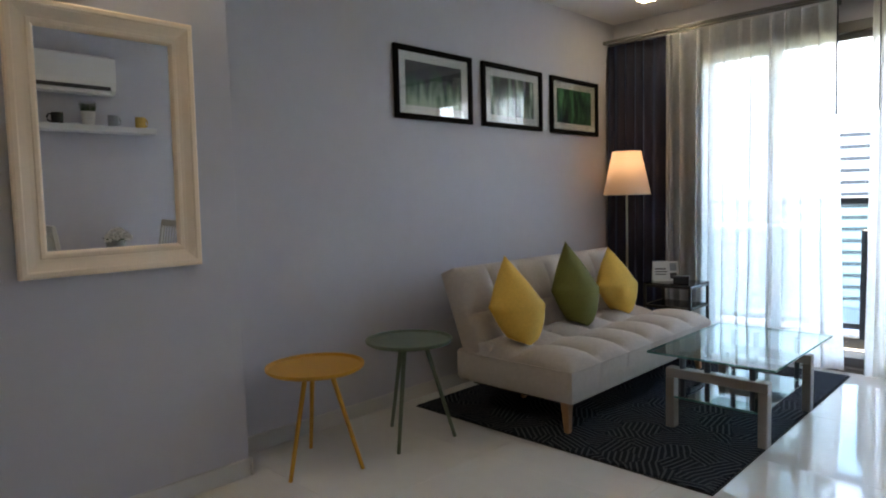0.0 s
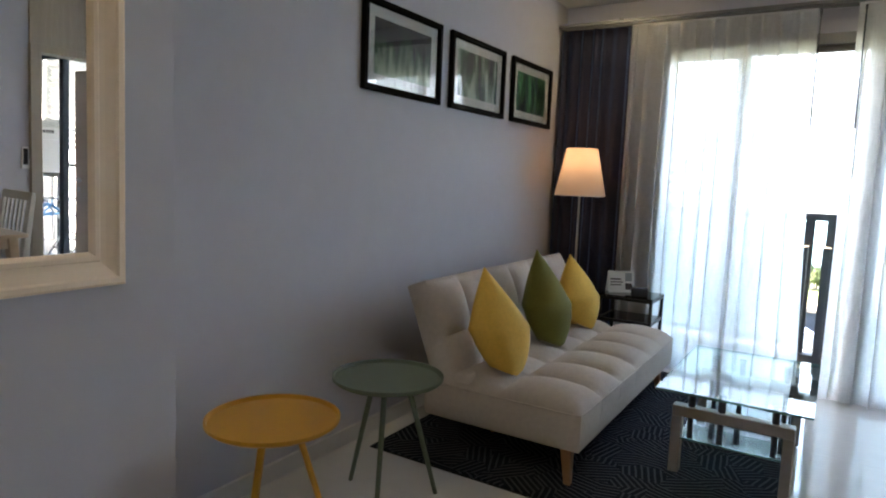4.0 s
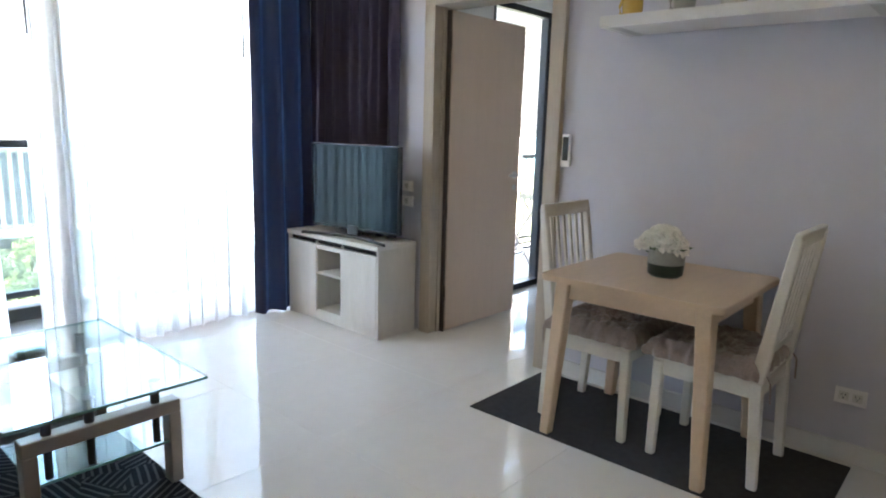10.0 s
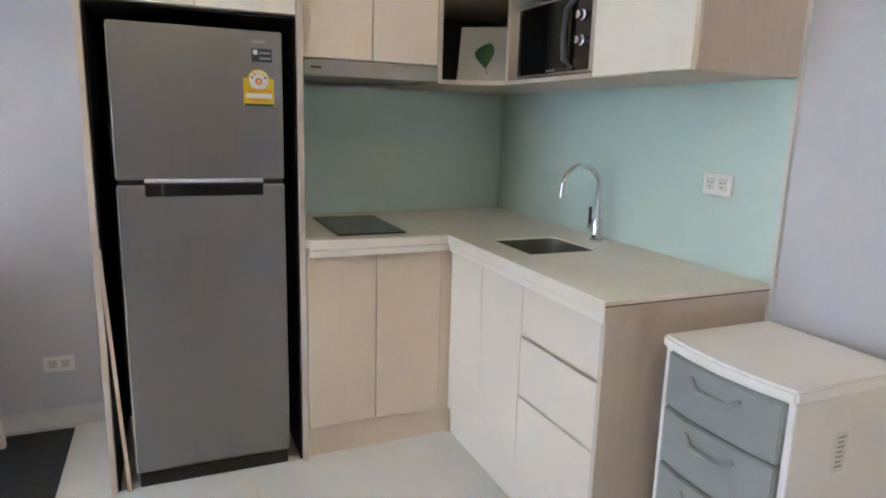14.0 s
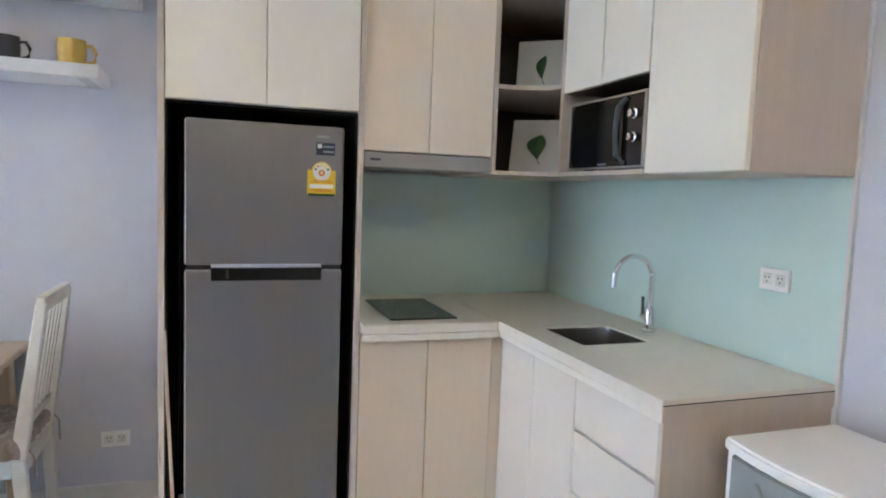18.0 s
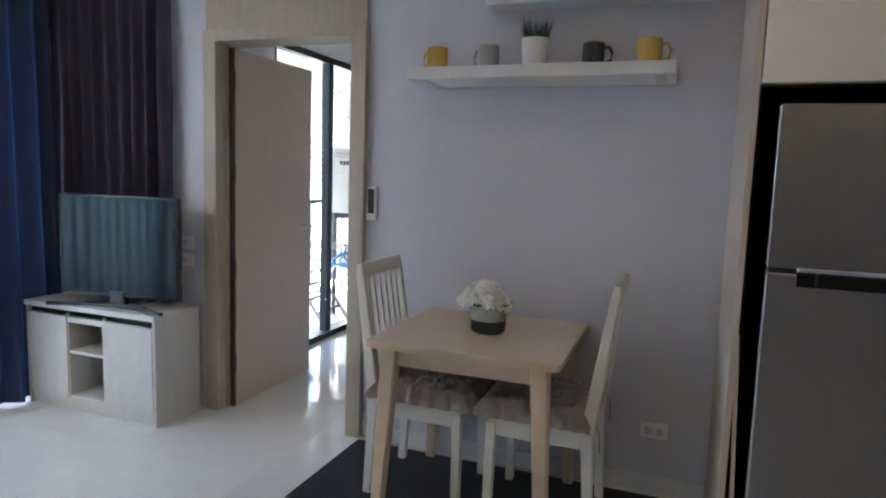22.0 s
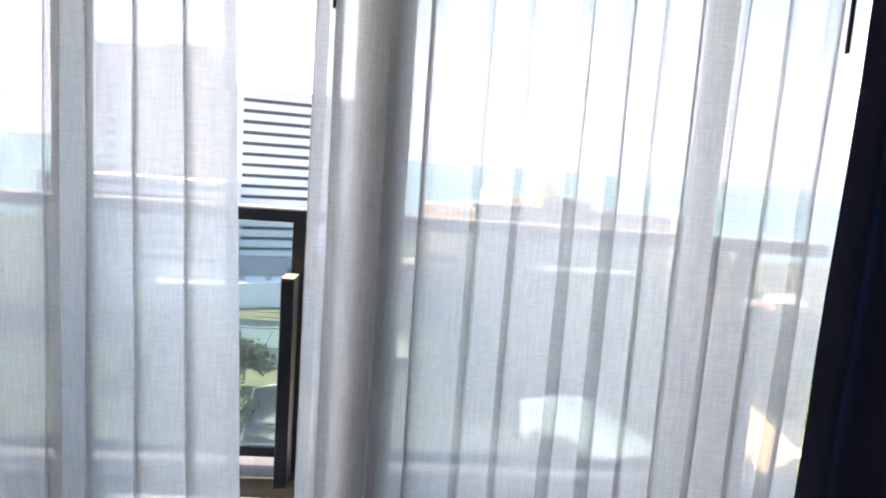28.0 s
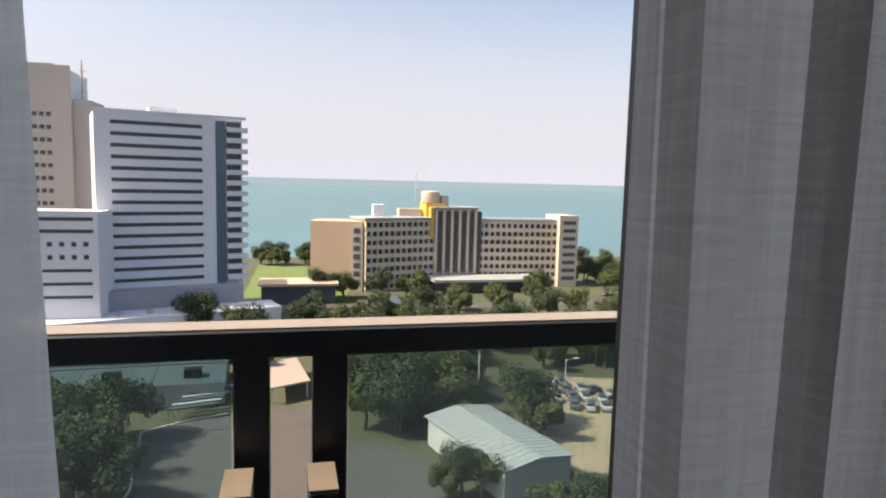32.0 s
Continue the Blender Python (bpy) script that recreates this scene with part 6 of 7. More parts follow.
# ---- balcony ----
structure("floor_balcony", box(-0.3, 4.07, 5.55, 6.30, -0.18, -0.03), BLINE, "grey tiled balcony floor", "floor")
# Unseen slab and side wall, added and sized to block the sun.
structure("ceiling_balcony_shade", box(-0.45, 4.07, 5.52, 6.02, 2.75, 2.95), CONC, "added unseen concrete slab that shades the balcony", "ceiling")
structure("wall_balcony_shade", box(-0.45, -0.3, 5.52, 6.05, -0.18, 2.75), CONC, "added unseen concrete side wall that shades the balcony", "wall")
structure("wall_balcony_end", box(4.07, 4.2, 5.52, 5.95, -0.18, 2.75), CONC, "painted concrete balcony end wall", "wall")
structure("balcony_kerb", box(-0.3, 4.07, 6.04, 6.28, -0.03, 0.06, 0.006), mat("dark_kerb_tile", (0.055, 0.055, 0.056), 0.6, var=0.15), "low tiled kerb under the railing", "kerb")
# Pale rail and post tops: sunlight on dark metal put into the colour.
RAILSUN = mat("sunlit_rail_top", (0.31, 0.265, 0.225), 0.6, var=0.14, scale=6)
POSTSUN = mat("sunlit_post_top", (0.19, 0.15, 0.108), 0.7, var=0.2, scale=9)
br = thing("balcony_railing", "dark metal balcony railing with blue tinted glass panels", "railing")
part("top_rail", box(-0.28, 4.05, 6.09, 6.17, 1.13, 1.185, 0.004), ALUD, br, "dark top rail with a sunlit tone painted on top")
part("cap", box(-0.28, 4.05, 6.095, 6.165, 1.1852, 1.189, 0.001), RAILSUN, br, "rail top in a painted sunlit tone")
for x in (0.03, 0.18, 1.782, 1.932, 3.53, 3.68):
    bar("post", x, x + 0.068, 6.10, 6.16, 0.06, 1.13, ALUD, br)
    bar("stub_post", x - 0.012, x + 0.04, 5.945, 6.06, 0.06, 0.925, ALUD, br)
    part("stub_cap", box(x - 0.012, x + 0.040, 5.946, 6.060, 0.9252, 0.929), POSTSUN, br, "post top in a painted sunlit tone")
for x0, x1 in ((0.25, 1.78), (2.0, 3.53)):
    part("glass_panel", box(x0 + 0.004, x1 - 0.004, 6.126, 6.134, 0.16, 1.125), BGLASS, br, "blue tinted glass panel").visible_shadow = False
    bar("bottom_rail", x0, x1, 6.11, 6.15, 0.115, 0.16, ALUD, br)


# ---- the town and the sea below ----
GZ = -40.0


def win_wall(ox, oy, ang, w, h, floors, bays, material, recess, z0, parent, label="", bayfill=0.75, hfill=0.4, dark=None, slab=None):
    """A facade plane from (ox, oy) turned by ang: wall bands with recessed dark window strips or bays between them."""
    m = pose(ox, oy, z0, 0, 0, ang)
    fh = h / floors
    bm = bmesh.new()
    for k in range(floors + 1):
        za = k * fh - (fh * (1 - hfill) / 2 if k else 0)
        zb = k * fh + (fh * (1 - hfill) / 2 if k < floors else 0)
        box(0, w, -recess, 0, za, zb, into=bm)
    wall = part("wall", moved(bm, m), material, parent, label)
    if bays:
        pb = bmesh.new()
        bw = w / bays
        for k in range(bays + 1):
            xa, xb = max(0, k * bw - bw * (1 - bayfill) / 2), min(w, k * bw + bw * (1 - bayfill) / 2)
            if xb > xa:
                box(xa, xb, -recess * 0.97, -0.02, 0, h, into=pb)
        part("piers", moved(pb, m), material, parent)
    for k in range(floors):
        zc = (k + 0.5) * fh
        part("window", moved(box(0.02, w - 0.02, -0.02, 0.2, zc - fh * hfill / 2 - 0.05, zc + fh * hfill / 2 + 0.05), m), dark, parent, "dark glazed window strip")
        if slab:
            part("balcony", moved(box(0.3, w - 0.3, -0.05, slab, k * fh - 0.1, k * fh + 0.75), m), material, parent)
    return wall


def facade(parent, m, w, z0, z1, rows, material, dark, label="", depth=0.45):
    """A wall from z0 to z1 with real window openings: rows of (centre, height, spans), each span a pane set back in its opening."""
    bm = bmesh.new()
    z = z0
    for zc, h, spans in sorted(rows):
        box(0, w, 0, depth, z, zc - h / 2, into=bm)
        x = 0.0
        for a, b in spans:
            box(x, a, 0, depth, zc - h / 2, zc + h / 2, into=bm)
            x = b
            part("window", moved(box(a - 0.02, b + 0.02, depth - 0.12, depth - 0.02, zc - h / 2 - 0.02, zc + h / 2 + 0.02), m), dark, parent, "dark recessed window")
        box(x, w, 0, depth, zc - h / 2, zc + h / 2, into=bm)
        z = zc + h / 2
    box(0, w, 0, depth, z, z1, into=bm)
    part("wall", moved(bm, m), material, parent, label)


WHB = mat("white_facade", (0.70, 0.71, 0.74), 0.8, var=0.05, scale=0.15)
TANB = mat("tan_facade", (0.56, 0.41, 0.29), 0.85, var=0.06, scale=0.12)
HOTB = mat("weathered_cream_facade", (0.55, 0.47, 0.37), 0.85, var=0.10, scale=0.2)
BRNB = mat("brown_facade", (0.44, 0.395, 0.365), 0.85, var=0.06, scale=0.12)
WIND = mat("dark_window", (0.085, 0.09, 0.105), 0.25, var=0.2, scale=0.6)
WINB = mat("blue_window_strip", (0.10, 0.15, 0.20), 0.2, var=0.2, scale=0.6)
YELB = mat("ochre_facade", (0.62, 0.40, 0.08), 0.8, var=0.06, scale=0.2)
ROOFW = mat("pale_sheet_roof", (0.35, 0.365, 0.36), 0.6, var=0.10, scale=0.4)
ROOFR = mat("red_tile_roof", (0.30, 0.13, 0.09), 0.85, var=0.15, scale=0.6)
EARTH = mat("scrub_ground", (0.072, 0.078, 0.042), 0.95, var=0.25, scale=0.06)
ROAD = mat("asphalt", (0.085, 0.085, 0.08), 0.9, var=0.15, scale=0.15)
LAWN = mat("lawn", (0.12, 0.17, 0.05), 0.95, var=0.25, scale=0.1)
FOL = mat("tree_foliage", (0.060, 0.080, 0.022), 0.8, var=0.3, scale=0.9)
FOLD = mat("dark_tree_foliage", (0.032, 0.052, 0.018), 0.8, var=0.3, scale=0.9)
BARK = mat("bark", (0.12, 0.09, 0.06), 0.9, var=0.2)
# Emissive colour paints the haze of the far sea onto a backdrop.
HAZE = glow_mat("glowing_sea_haze", (0.165, 0.232, 0.268), 1.0)
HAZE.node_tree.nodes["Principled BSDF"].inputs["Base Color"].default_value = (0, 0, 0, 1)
SEA = mat("sea_water", (0.088, 0.178, 0.200), 0.5, var=0.10, scale=0.004, bump=0.25, bscale=0.25)

structure("ground", box(-3500, 3500, 8, 345, GZ - 2, GZ), EARTH, "dry earth and open land below the building", "ground")
# Glowing sheet paints haze above the horizon, thinning with height.
HZ = bpy.data.materials.new("glowing_horizon_haze")
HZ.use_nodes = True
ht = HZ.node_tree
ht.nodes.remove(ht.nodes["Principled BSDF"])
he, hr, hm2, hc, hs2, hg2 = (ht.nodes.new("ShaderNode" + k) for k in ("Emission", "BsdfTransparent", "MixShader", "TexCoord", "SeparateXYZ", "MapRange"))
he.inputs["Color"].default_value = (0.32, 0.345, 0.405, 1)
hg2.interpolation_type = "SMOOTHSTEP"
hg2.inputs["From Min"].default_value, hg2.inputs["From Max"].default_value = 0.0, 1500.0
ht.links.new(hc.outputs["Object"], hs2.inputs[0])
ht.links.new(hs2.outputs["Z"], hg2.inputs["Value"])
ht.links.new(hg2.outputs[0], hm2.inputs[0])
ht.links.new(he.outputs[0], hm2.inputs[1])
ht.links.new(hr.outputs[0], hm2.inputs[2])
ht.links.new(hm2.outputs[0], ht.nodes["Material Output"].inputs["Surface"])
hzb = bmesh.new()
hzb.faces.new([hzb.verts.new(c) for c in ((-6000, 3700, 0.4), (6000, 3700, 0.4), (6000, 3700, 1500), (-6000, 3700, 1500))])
structure("backdrop", hzb, HZ, "glowing sheet painted as pale haze over the horizon", "sky")
structure("backdrop", box(-3200, 3200, 3560, 3570, GZ - 3, 1.0), HAZE, "glowing backdrop painted as hazy far sea at the horizon", "sea")
structure("water", box(-4900, 4900, 345, 3600, GZ - 3, GZ - 0.4), SEA, "turquoise sea reaching the horizon", "sea")
own = thing("own_tower", "pale concrete tower front below the balcony", "building", kind="structure")
part("wall", box(-12, 14, 4.4, 5.5, GZ, -0.25), CONC, own)


def slabs(name, pts, z, material, label, category, kind="structure"):
    return tagged(put(name, prism(pts, GZ, GZ + z), material), label, category, kind=kind)


slabs("road", [(-21, 66), (-4, 66), (-4.5, 100), (-8.5, 119), (-15, 116.5), (-21.3, 112.5), (-18.5, 92)], 0.10, ROAD, "grey asphalt lot between the trees", "road")
slabs("road", [(-1.2, 66), (6.6, 66), (6.2, 120), (-1.0, 120)], 0.08, mat("brown_gravel_lane", (0.082, 0.071, 0.064), 0.95, var=0.2, scale=0.3), "brown gravel lane between two lots", "road")
slabs("road", [(8, 66), (23, 66), (22, 95), (15, 103), (9, 104)], 0.09, ROAD, "grey asphalt yard beside a warehouse", "road")
slabs("road", [(-60, 205), (160, 205), (160, 213), (-60, 213)], 0.12, ROAD, "grey asphalt beach road", "road")
slabs("pavement", [(40, 124), (52, 132), (72, 126), (68, 95), (52, 85), (42, 86), (42, 99), (46, 108)], 0.08, mat("sandy_car_park", (0.34, 0.265, 0.175), 0.95, var=0.22, scale=0.25), "sandy open car park", "car park")
slabs("lawn", [(-14, 225), (22, 222), (26, 300), (-12, 320)], 0.3, LAWN, "green lawn by the shore", "lawn")
KERBW = mat("white_kerb_paint", (0.62, 0.61, 0.58), 0.8)
for (ax, ay), (bx, by) in (((-21.3, 112.5), (-15, 116.5)), ((-15, 116.5), (-8.5, 119)), ((-18.5, 92), (-21.3, 112.5)), ((-20.0, 78), (-18.5, 92))):
    ln = math.hypot(bx - ax, by - ay)
    tagged(put("kerb", moved(box(0, ln, -0.14, 0.14, 0.0, 0.25), pose(ax, ay, GZ, 0, 0, math.degrees(math.atan2(by - ay, bx - ax)))), KERBW), "white painted kerb beside the asphalt lot", "kerb", kind="structure")

wbld = thing("white_building", "white slab hotel with long dark window strips", "building")
WBM = pose(-47, 184, 0, 0, 0, 18)
facade(wbld, pose(-46.05, 184.3, 0, 0, 0, 18), 29.6, GZ, 17.9, [(-26.6 + k * 2.95, 1.02, [(3.75, 26.2)]) for k in range(15)], WHB, WIND, "white front with long window strips", 0.7)
part("core", moved(box(1.1, 38.0, 0.72, 17, GZ - 0.0, 17.2), WBM), WHB, wbld)
part("stair_glass", moved(box(30.7, 33.3, 0.25, 0.75, -31, 16.6), WBM), WINB, wbld, "blue glazed stair strip")
for k in range(15):
    part("balcony", moved(box(33.5, 39.2, -1.0, 1.6, -27.6 + k * 2.95, -26.3 + k * 2.95), WBM), WHB, wbld, "white end balcony")
    part("window", moved(box(33.7, 37.6, 0.55, 0.75, -26.2 + k * 2.95, -24.8 + k * 2.95), WBM), WIND, wbld)
part("parapet", moved(box(0.95, 39.0, -0.1, 0.3, 17.2, 18.0), WBM), WHB, wbld)
part("roof_plant", moved(box(14.5, 21.5, 4, 10, 17.2, 19.4), WBM), WHB, wbld, "white rooftop plant room")
part("podium", moved(box(2.8, 36.5, -5.5, 0.2, GZ, -28.6), WBM), mat("grey_podium_render", (0.33, 0.335, 0.36), 0.8, var=0.08, scale=0.3), wbld, "grey rendered podium")
part("low_podium", moved(box(-16, 44, -16, -5.6, GZ, -33.4), WBM), WHB, wbld, "low white podium with a flat roof")
for k in range(5):
    part("roof_vent", moved(box(4 + k * 7, 5.4 + k * 7, -12, -10.5, -33.4, -32.5), WBM), ROOFW, wbld)
tow = thing("brown_tower", "tall pinkish brown residential tower behind the white hotel", "building")
trow = [-22.5 + k * 3.7 for k in range(12)]
facade(tow, pose(-75.3, 215, 0), 15.3, GZ, 32.3, [(z, 1.25, [(4.9, 6.3), (6.75, 8.15), (8.6, 10.0)]) for z in trow], BRNB, WIND, "brown front with a column of window groups")
facade(tow, pose(-96.0, 215.8, 0), 20.6, GZ, 31.2, [(z, 1.3, [(4.0, 6.4), (11.0, 13.4), (17.7, 20.2)]) for z in trow], WHB, WIND, "pale side with window columns")
part("core", box(-95.8, -60.1, 216.4, 232, GZ, 31.0), WHB, tow)
part("stair_block", box(-60.0, -54.9, 216.5, 230, GZ, 22.7), BRNB, tow, "lower brown stair block")
part("roof_plant", box(-74, -66, 220, 228, 31.0, 33.4), BRNB, tow)
part("mast", tube([(-58, 219, 22.6), (-58, 219, 34.5)], 0.28, 6), BRNB, tow, "rooftop antenna mast")
for z in (25.5, 28.5, 31.5):
    part("mast_arm", tube([(-59.4, 219, z), (-56.8, 219, z)], 0.14, 5), BRNB, tow)
low = thing("low_white_block", "low white apartment block with small windows", "building")
lsm = [(33.8 + k * 2.6, 35.0 + k * 2.6) for k in range(5)]
lbg = [(x, x + 2.6) for x in (3, 8, 13, 18, 23, 28)]
facade(low, pose(-90, 172, 0), 47.5, GZ, -7.6, [(-9.5, 0.9, [(2, 33), (34.5, 46.5)]), (-12.4, 0.9, [(2, 33), (34.5, 46.5)]), (-15.5, 1.15, lbg + lsm), (-18.6, 1.15, lbg + lsm), (-21.8, 0.8, [(2, 46)]), (-25.0, 0.8, [(2, 46)]), (-28.2, 0.8, [(2, 46)])], WHB, WIND, "white front with strips and rows of small windows")
part("core", box(-89.9, -42.6, 172.46, 186, GZ, -7.8), WHB, low)
low2 = thing("tall_pale_tower", "hazy pale residential tower", "building")
win_wall(-140, 150, -18, 34, 92, 28, 6, BRNB, 0.8, GZ, low2, "", 0.5, 0.45, WIND)
part("core", moved(box(0.1, 33.9, 0.4, 18, 0, 93), pose(-140, 150, GZ, 0, 0, -18)), BRNB, low2)

hot = thing("seaside_hotel", "weathered cream seaside hotel with an ochre core tower", "building")
part("end_wall", moved(box(0, 19, 0, 14, 0, 26), pose(9.5, 245, GZ, 0, 0, -13)), TANB, hot, "plain tan end wall")
part("end_piers", moved(box(15, 19.4, -0.6, 1, 0, 25), pose(9.5, 245, GZ, 0, 0, -13)), HOTB, hot)
for k in range(7):
    part("window", moved(box(16, 18.4, -0.75, 0, 2.5 + k * 3.2, 4.4 + k * 3.2), pose(9.5, 245, GZ, 0, 0, -13)), WIND, hot)
win_wall(29, 240, 17, 29, 26.5, 8, 12, HOTB, 1.2, GZ, hot, "west wing with window bands", 0.74, 0.55, WIND)
part("wing_core", moved(box(0.1, 28.9, 0.6, 12, 0, 26.8), pose(29, 240, GZ, 0, 0, 17)), HOTB, hot)
part("roof", moved(box(-0.6, 29.6, -1.4, 13, 26.8, 27.5), pose(29, 240, GZ, 0, 0, 17)), ROOFW, hot)
part("core_tower", box(56.5, 74.5, 247.8, 262, GZ, GZ + 31), HOTB, hot)
for k in range(6):
    part("fin", box(57.0 + k * 3.2, 58.0 + k * 3.2, 246.6, 247.8, GZ + 5, GZ + 30.5), HOTB, hot)
    part("window", box(58.1 + k * 3.2, 60.1 + k * 3.2, 247.5, 247.79, GZ + 6, GZ + 30), WIND, hot)
part("ochre_wall", box(55.2, 56.4, 246.5, 262, GZ + 20, GZ + 31.5), YELB, hot, "ochre painted tower side")
part("ochre_wall", box(54.0, 62, 250, 262, GZ + 27, GZ + 33), YELB, hot, "ochre painted tower top")
part("roof", box(56.4, 75, 246.4, 262, GZ + 31, GZ + 31.6), ROOFW, hot)
part("water_tank", moved(lathe([(3.4, 0), (3.6, 0.4), (3.6, 4.2), (3.2, 4.6), (0, 4.8)], 20), pose(56.5, 254, GZ + 33)), HOTB, hot, "round rooftop tank", 40)
part("mast", tube([(51, 256, GZ + 33), (51, 256, GZ + 45)], 0.15, 5), HOTB, hot)
win_wall(75, 249, -4, 33, 26, 8, 14, HOTB, 1.2, GZ, hot, "east wing with window bands", 0.74, 0.55, WIND)
part("wing_core", moved(box(0.1, 32.9, 0.6, 12, 0, 26.2), pose(75, 249, GZ, 0, 0, -4)), HOTB, hot)
part("roof", moved(box(-0.4, 33.4, -1.2, 12.5, 26.2, 27.0), pose(75, 249, GZ, 0, 0, -4)), ROOFW, hot)
part("end_block", box(107.5, 115.5, 243, 258, GZ, GZ + 29), HOTB, hot)
for k in range(8):
    part("window", box(109, 114.4, 242.8, 243.2, GZ + 3 + k * 3.2, GZ + 4.4 + k * 3.2), WIND, hot)
part("entrance_canopy", box(54, 96, 232, 247, GZ + 4.2, GZ + 5.2), ROOFW, hot, "broad flat entrance canopy")
part("lobby", box(56, 94, 238, 247, GZ, GZ + 4.2), WIND, hot)

for k in range(13):
    part("roof_frame_post", moved(box(1.5 + k * 2.4, 1.75 + k * 2.4, -1.0, -0.75, 23.4, 26.9), pose(75, 249, GZ, 0, 0, -4)), WHB, hot, "white roof terrace frame")
part("roof_frame_beam", moved(box(1.0, 31.5, -1.05, -0.7, 26.95, 27.5), pose(75, 249, GZ, 0, 0, -4)), WHB, hot)
part("roof_room", box(33.5, 37.5, 251, 256, GZ + 27.5, GZ + 32), WHB, hot, "white rooftop room")
part("roof_room", box(44, 53, 254, 259, GZ + 27.5, GZ + 30.5), HOTB, hot)
part("roof_tank_frame", box(60.5, 63.5, 252, 255, GZ + 31.6, GZ + 36), BRNB, hot, "brown rooftop tank frame")
pav = thing("pale_roof_pavilion", "low pavilion with flat cream roof near the lawn", "building")
part("roof", box(-8, 18, 218, 232, GZ + 6, GZ + 6.8), TANB, pav)
part("wall", box(-7, 17, 219, 231, GZ, GZ + 6), WIND, pav)
wh = thing("warehouse", "low warehouse with a pale sheet roof", "building")
WM = pose(29.0, 79.8, GZ, 0, 0, 16.0)
part("wall", moved(box(0, 11, 0, 21, 0, 4.6), WM), CONC, wh)
rf = bmesh.new()
g = [rf.verts.new(c) for c in ((-0.6, -0.6, 4.6), (11.6, -0.6, 4.6), (11.6, 21.6, 4.6), (-0.6, 21.6, 4.6), (5.5, -0.6, 5.5), (5.5, 21.6, 5.5))]
for f in ((0, 4, 5, 3), (4, 1, 2, 5), (0, 1, 4), (3, 5, 2)):
    rf.faces.new([g[k] for k in f])
part("roof", moved(rf, WM), ROOFW, wh, "pale corrugated sheet roof")
for k in range(18):
    y = 0.2 + k * 1.2
    part("roof_rib", moved(box(0, 6.17, y - 0.04, y + 0.04, -0.02, 0.05), WM @ Matrix.Translation((-0.6, 0, 4.6)) @ pose(0, 0, 0, 0, -8.4, 0)), ROOFW, wh)
    part("roof_rib", moved(box(-6.17, 0, y - 0.04, y + 0.04, -0.02, 0.05), WM @ Matrix.Translation((11.6, 0, 4.6)) @ pose(0, 0, 0, 0, 8.4, 0)), ROOFW, wh)
SLATE = mat("slate_blue_roof", (0.052, 0.080, 0.090), 0.7, var=0.2, scale=0.5)
bb = thing("market_hall", "long low hall with slate blue roofs", "building")
for k in range(3):
    hm = pose(-47 + k * 12.6, 123 + k * 0.6, GZ, 0, 0, 2)
    part("wall", moved(box(0, 12, 0, 19, 0, 4.2), hm), CONC, bb)
    rf = bmesh.new()
    g = [rf.verts.new(c) for c in ((-0.2, -0.8, 4.2), (12.3, -0.8, 4.2), (12.3, 19.5, 4.2), (-0.2, 19.5, 4.2), (-0.2, 9.5, 5.1), (12.3, 9.5, 5.1))]
    for f in ((0, 1, 5, 4), (2, 3, 4, 5), (0, 4, 3), (1, 2, 5)):
        rf.faces.new([g[q] for q in f])
    part("roof", moved(rf, hm), SLATE, bb)
    part("ridge", moved(box(-0.2, 12.3, 9.3, 9.7, 5.08, 5.25), hm), SLATE, bb, "ridge flashing")
    part("roof_unit", moved(box(3 + k, 6 + k, 2.0, 4.2, 4.4, 6.0), hm), BLACK, bb, "dark rooftop unit")
th = thing("tan_roof_shed", "open shed with a flat tan roof beside the lane", "shed")
part("roof", prism([(-1.6, 122), (5.8, 125.5), (3.4, 142), (-2.0, 140)], GZ + 3.0, GZ + 3.3), mat("dusty_tan_sheet", (0.33, 0.275, 0.225), 0.8, var=0.15, scale=0.6), th)
for x, y in ((-1.2, 123), (5.2, 126), (3.0, 141), (-1.6, 139)):
    part("post", box(x - 0.15, x + 0.15, y - 0.15, y + 0.15, GZ, GZ + 3.0), CONC, th)
rk = thing("striped_awnings", "rows of white awnings beside the lot", "awning")
for k in range(6):
    part("awning", moved(box(0, 8, 0, 1.0, 2.2, 2.4), pose(-18.0 + k * 0.5, 116.0 + k * 2.0, GZ, 0, 0, 14)), ROOFW if k % 2 else SLATE, rk)
    part("post", moved(box(0.1, 0.25, 0.4, 0.55, 0, 2.2), pose(-18.0 + k * 0.5, 116.0 + k * 2.0, GZ, 0, 0, 14)), CONC, rk)
for hx0, hy0, an, mt in ((33, 140, 10, ROOFW), (-44, 111, 5, ROOFR), (26, 195, 0, ROOFW), (110, 190, 10, ROOFR), (128, 205, -8, ROOFW)):
    hs = thing("low_house", "low house among the trees", "house")
    part("wall", moved(box(0, 10, 0, 8, 0, 3.4), pose(hx0, hy0, GZ, 0, 0, an)), CONC, hs)
    rf = bmesh.new()
    g = [rf.verts.new(c) for c in ((-0.8, -0.8, 3.3), (10.8, -0.8, 3.3), (10.8, 8.8, 3.3), (-0.8, 8.8, 3.3), (2, 4, 6), (8, 4, 6))]
    for f in ((0, 1, 5, 4), (2, 3, 4, 5), (0, 4, 3), (1, 2, 5), (3, 2, 1, 0)):
        rf.faces.new([g[k] for k in f])
    part("roof", moved(rf, pose(hx0, hy0, GZ, 0, 0, an)), mt, hs)


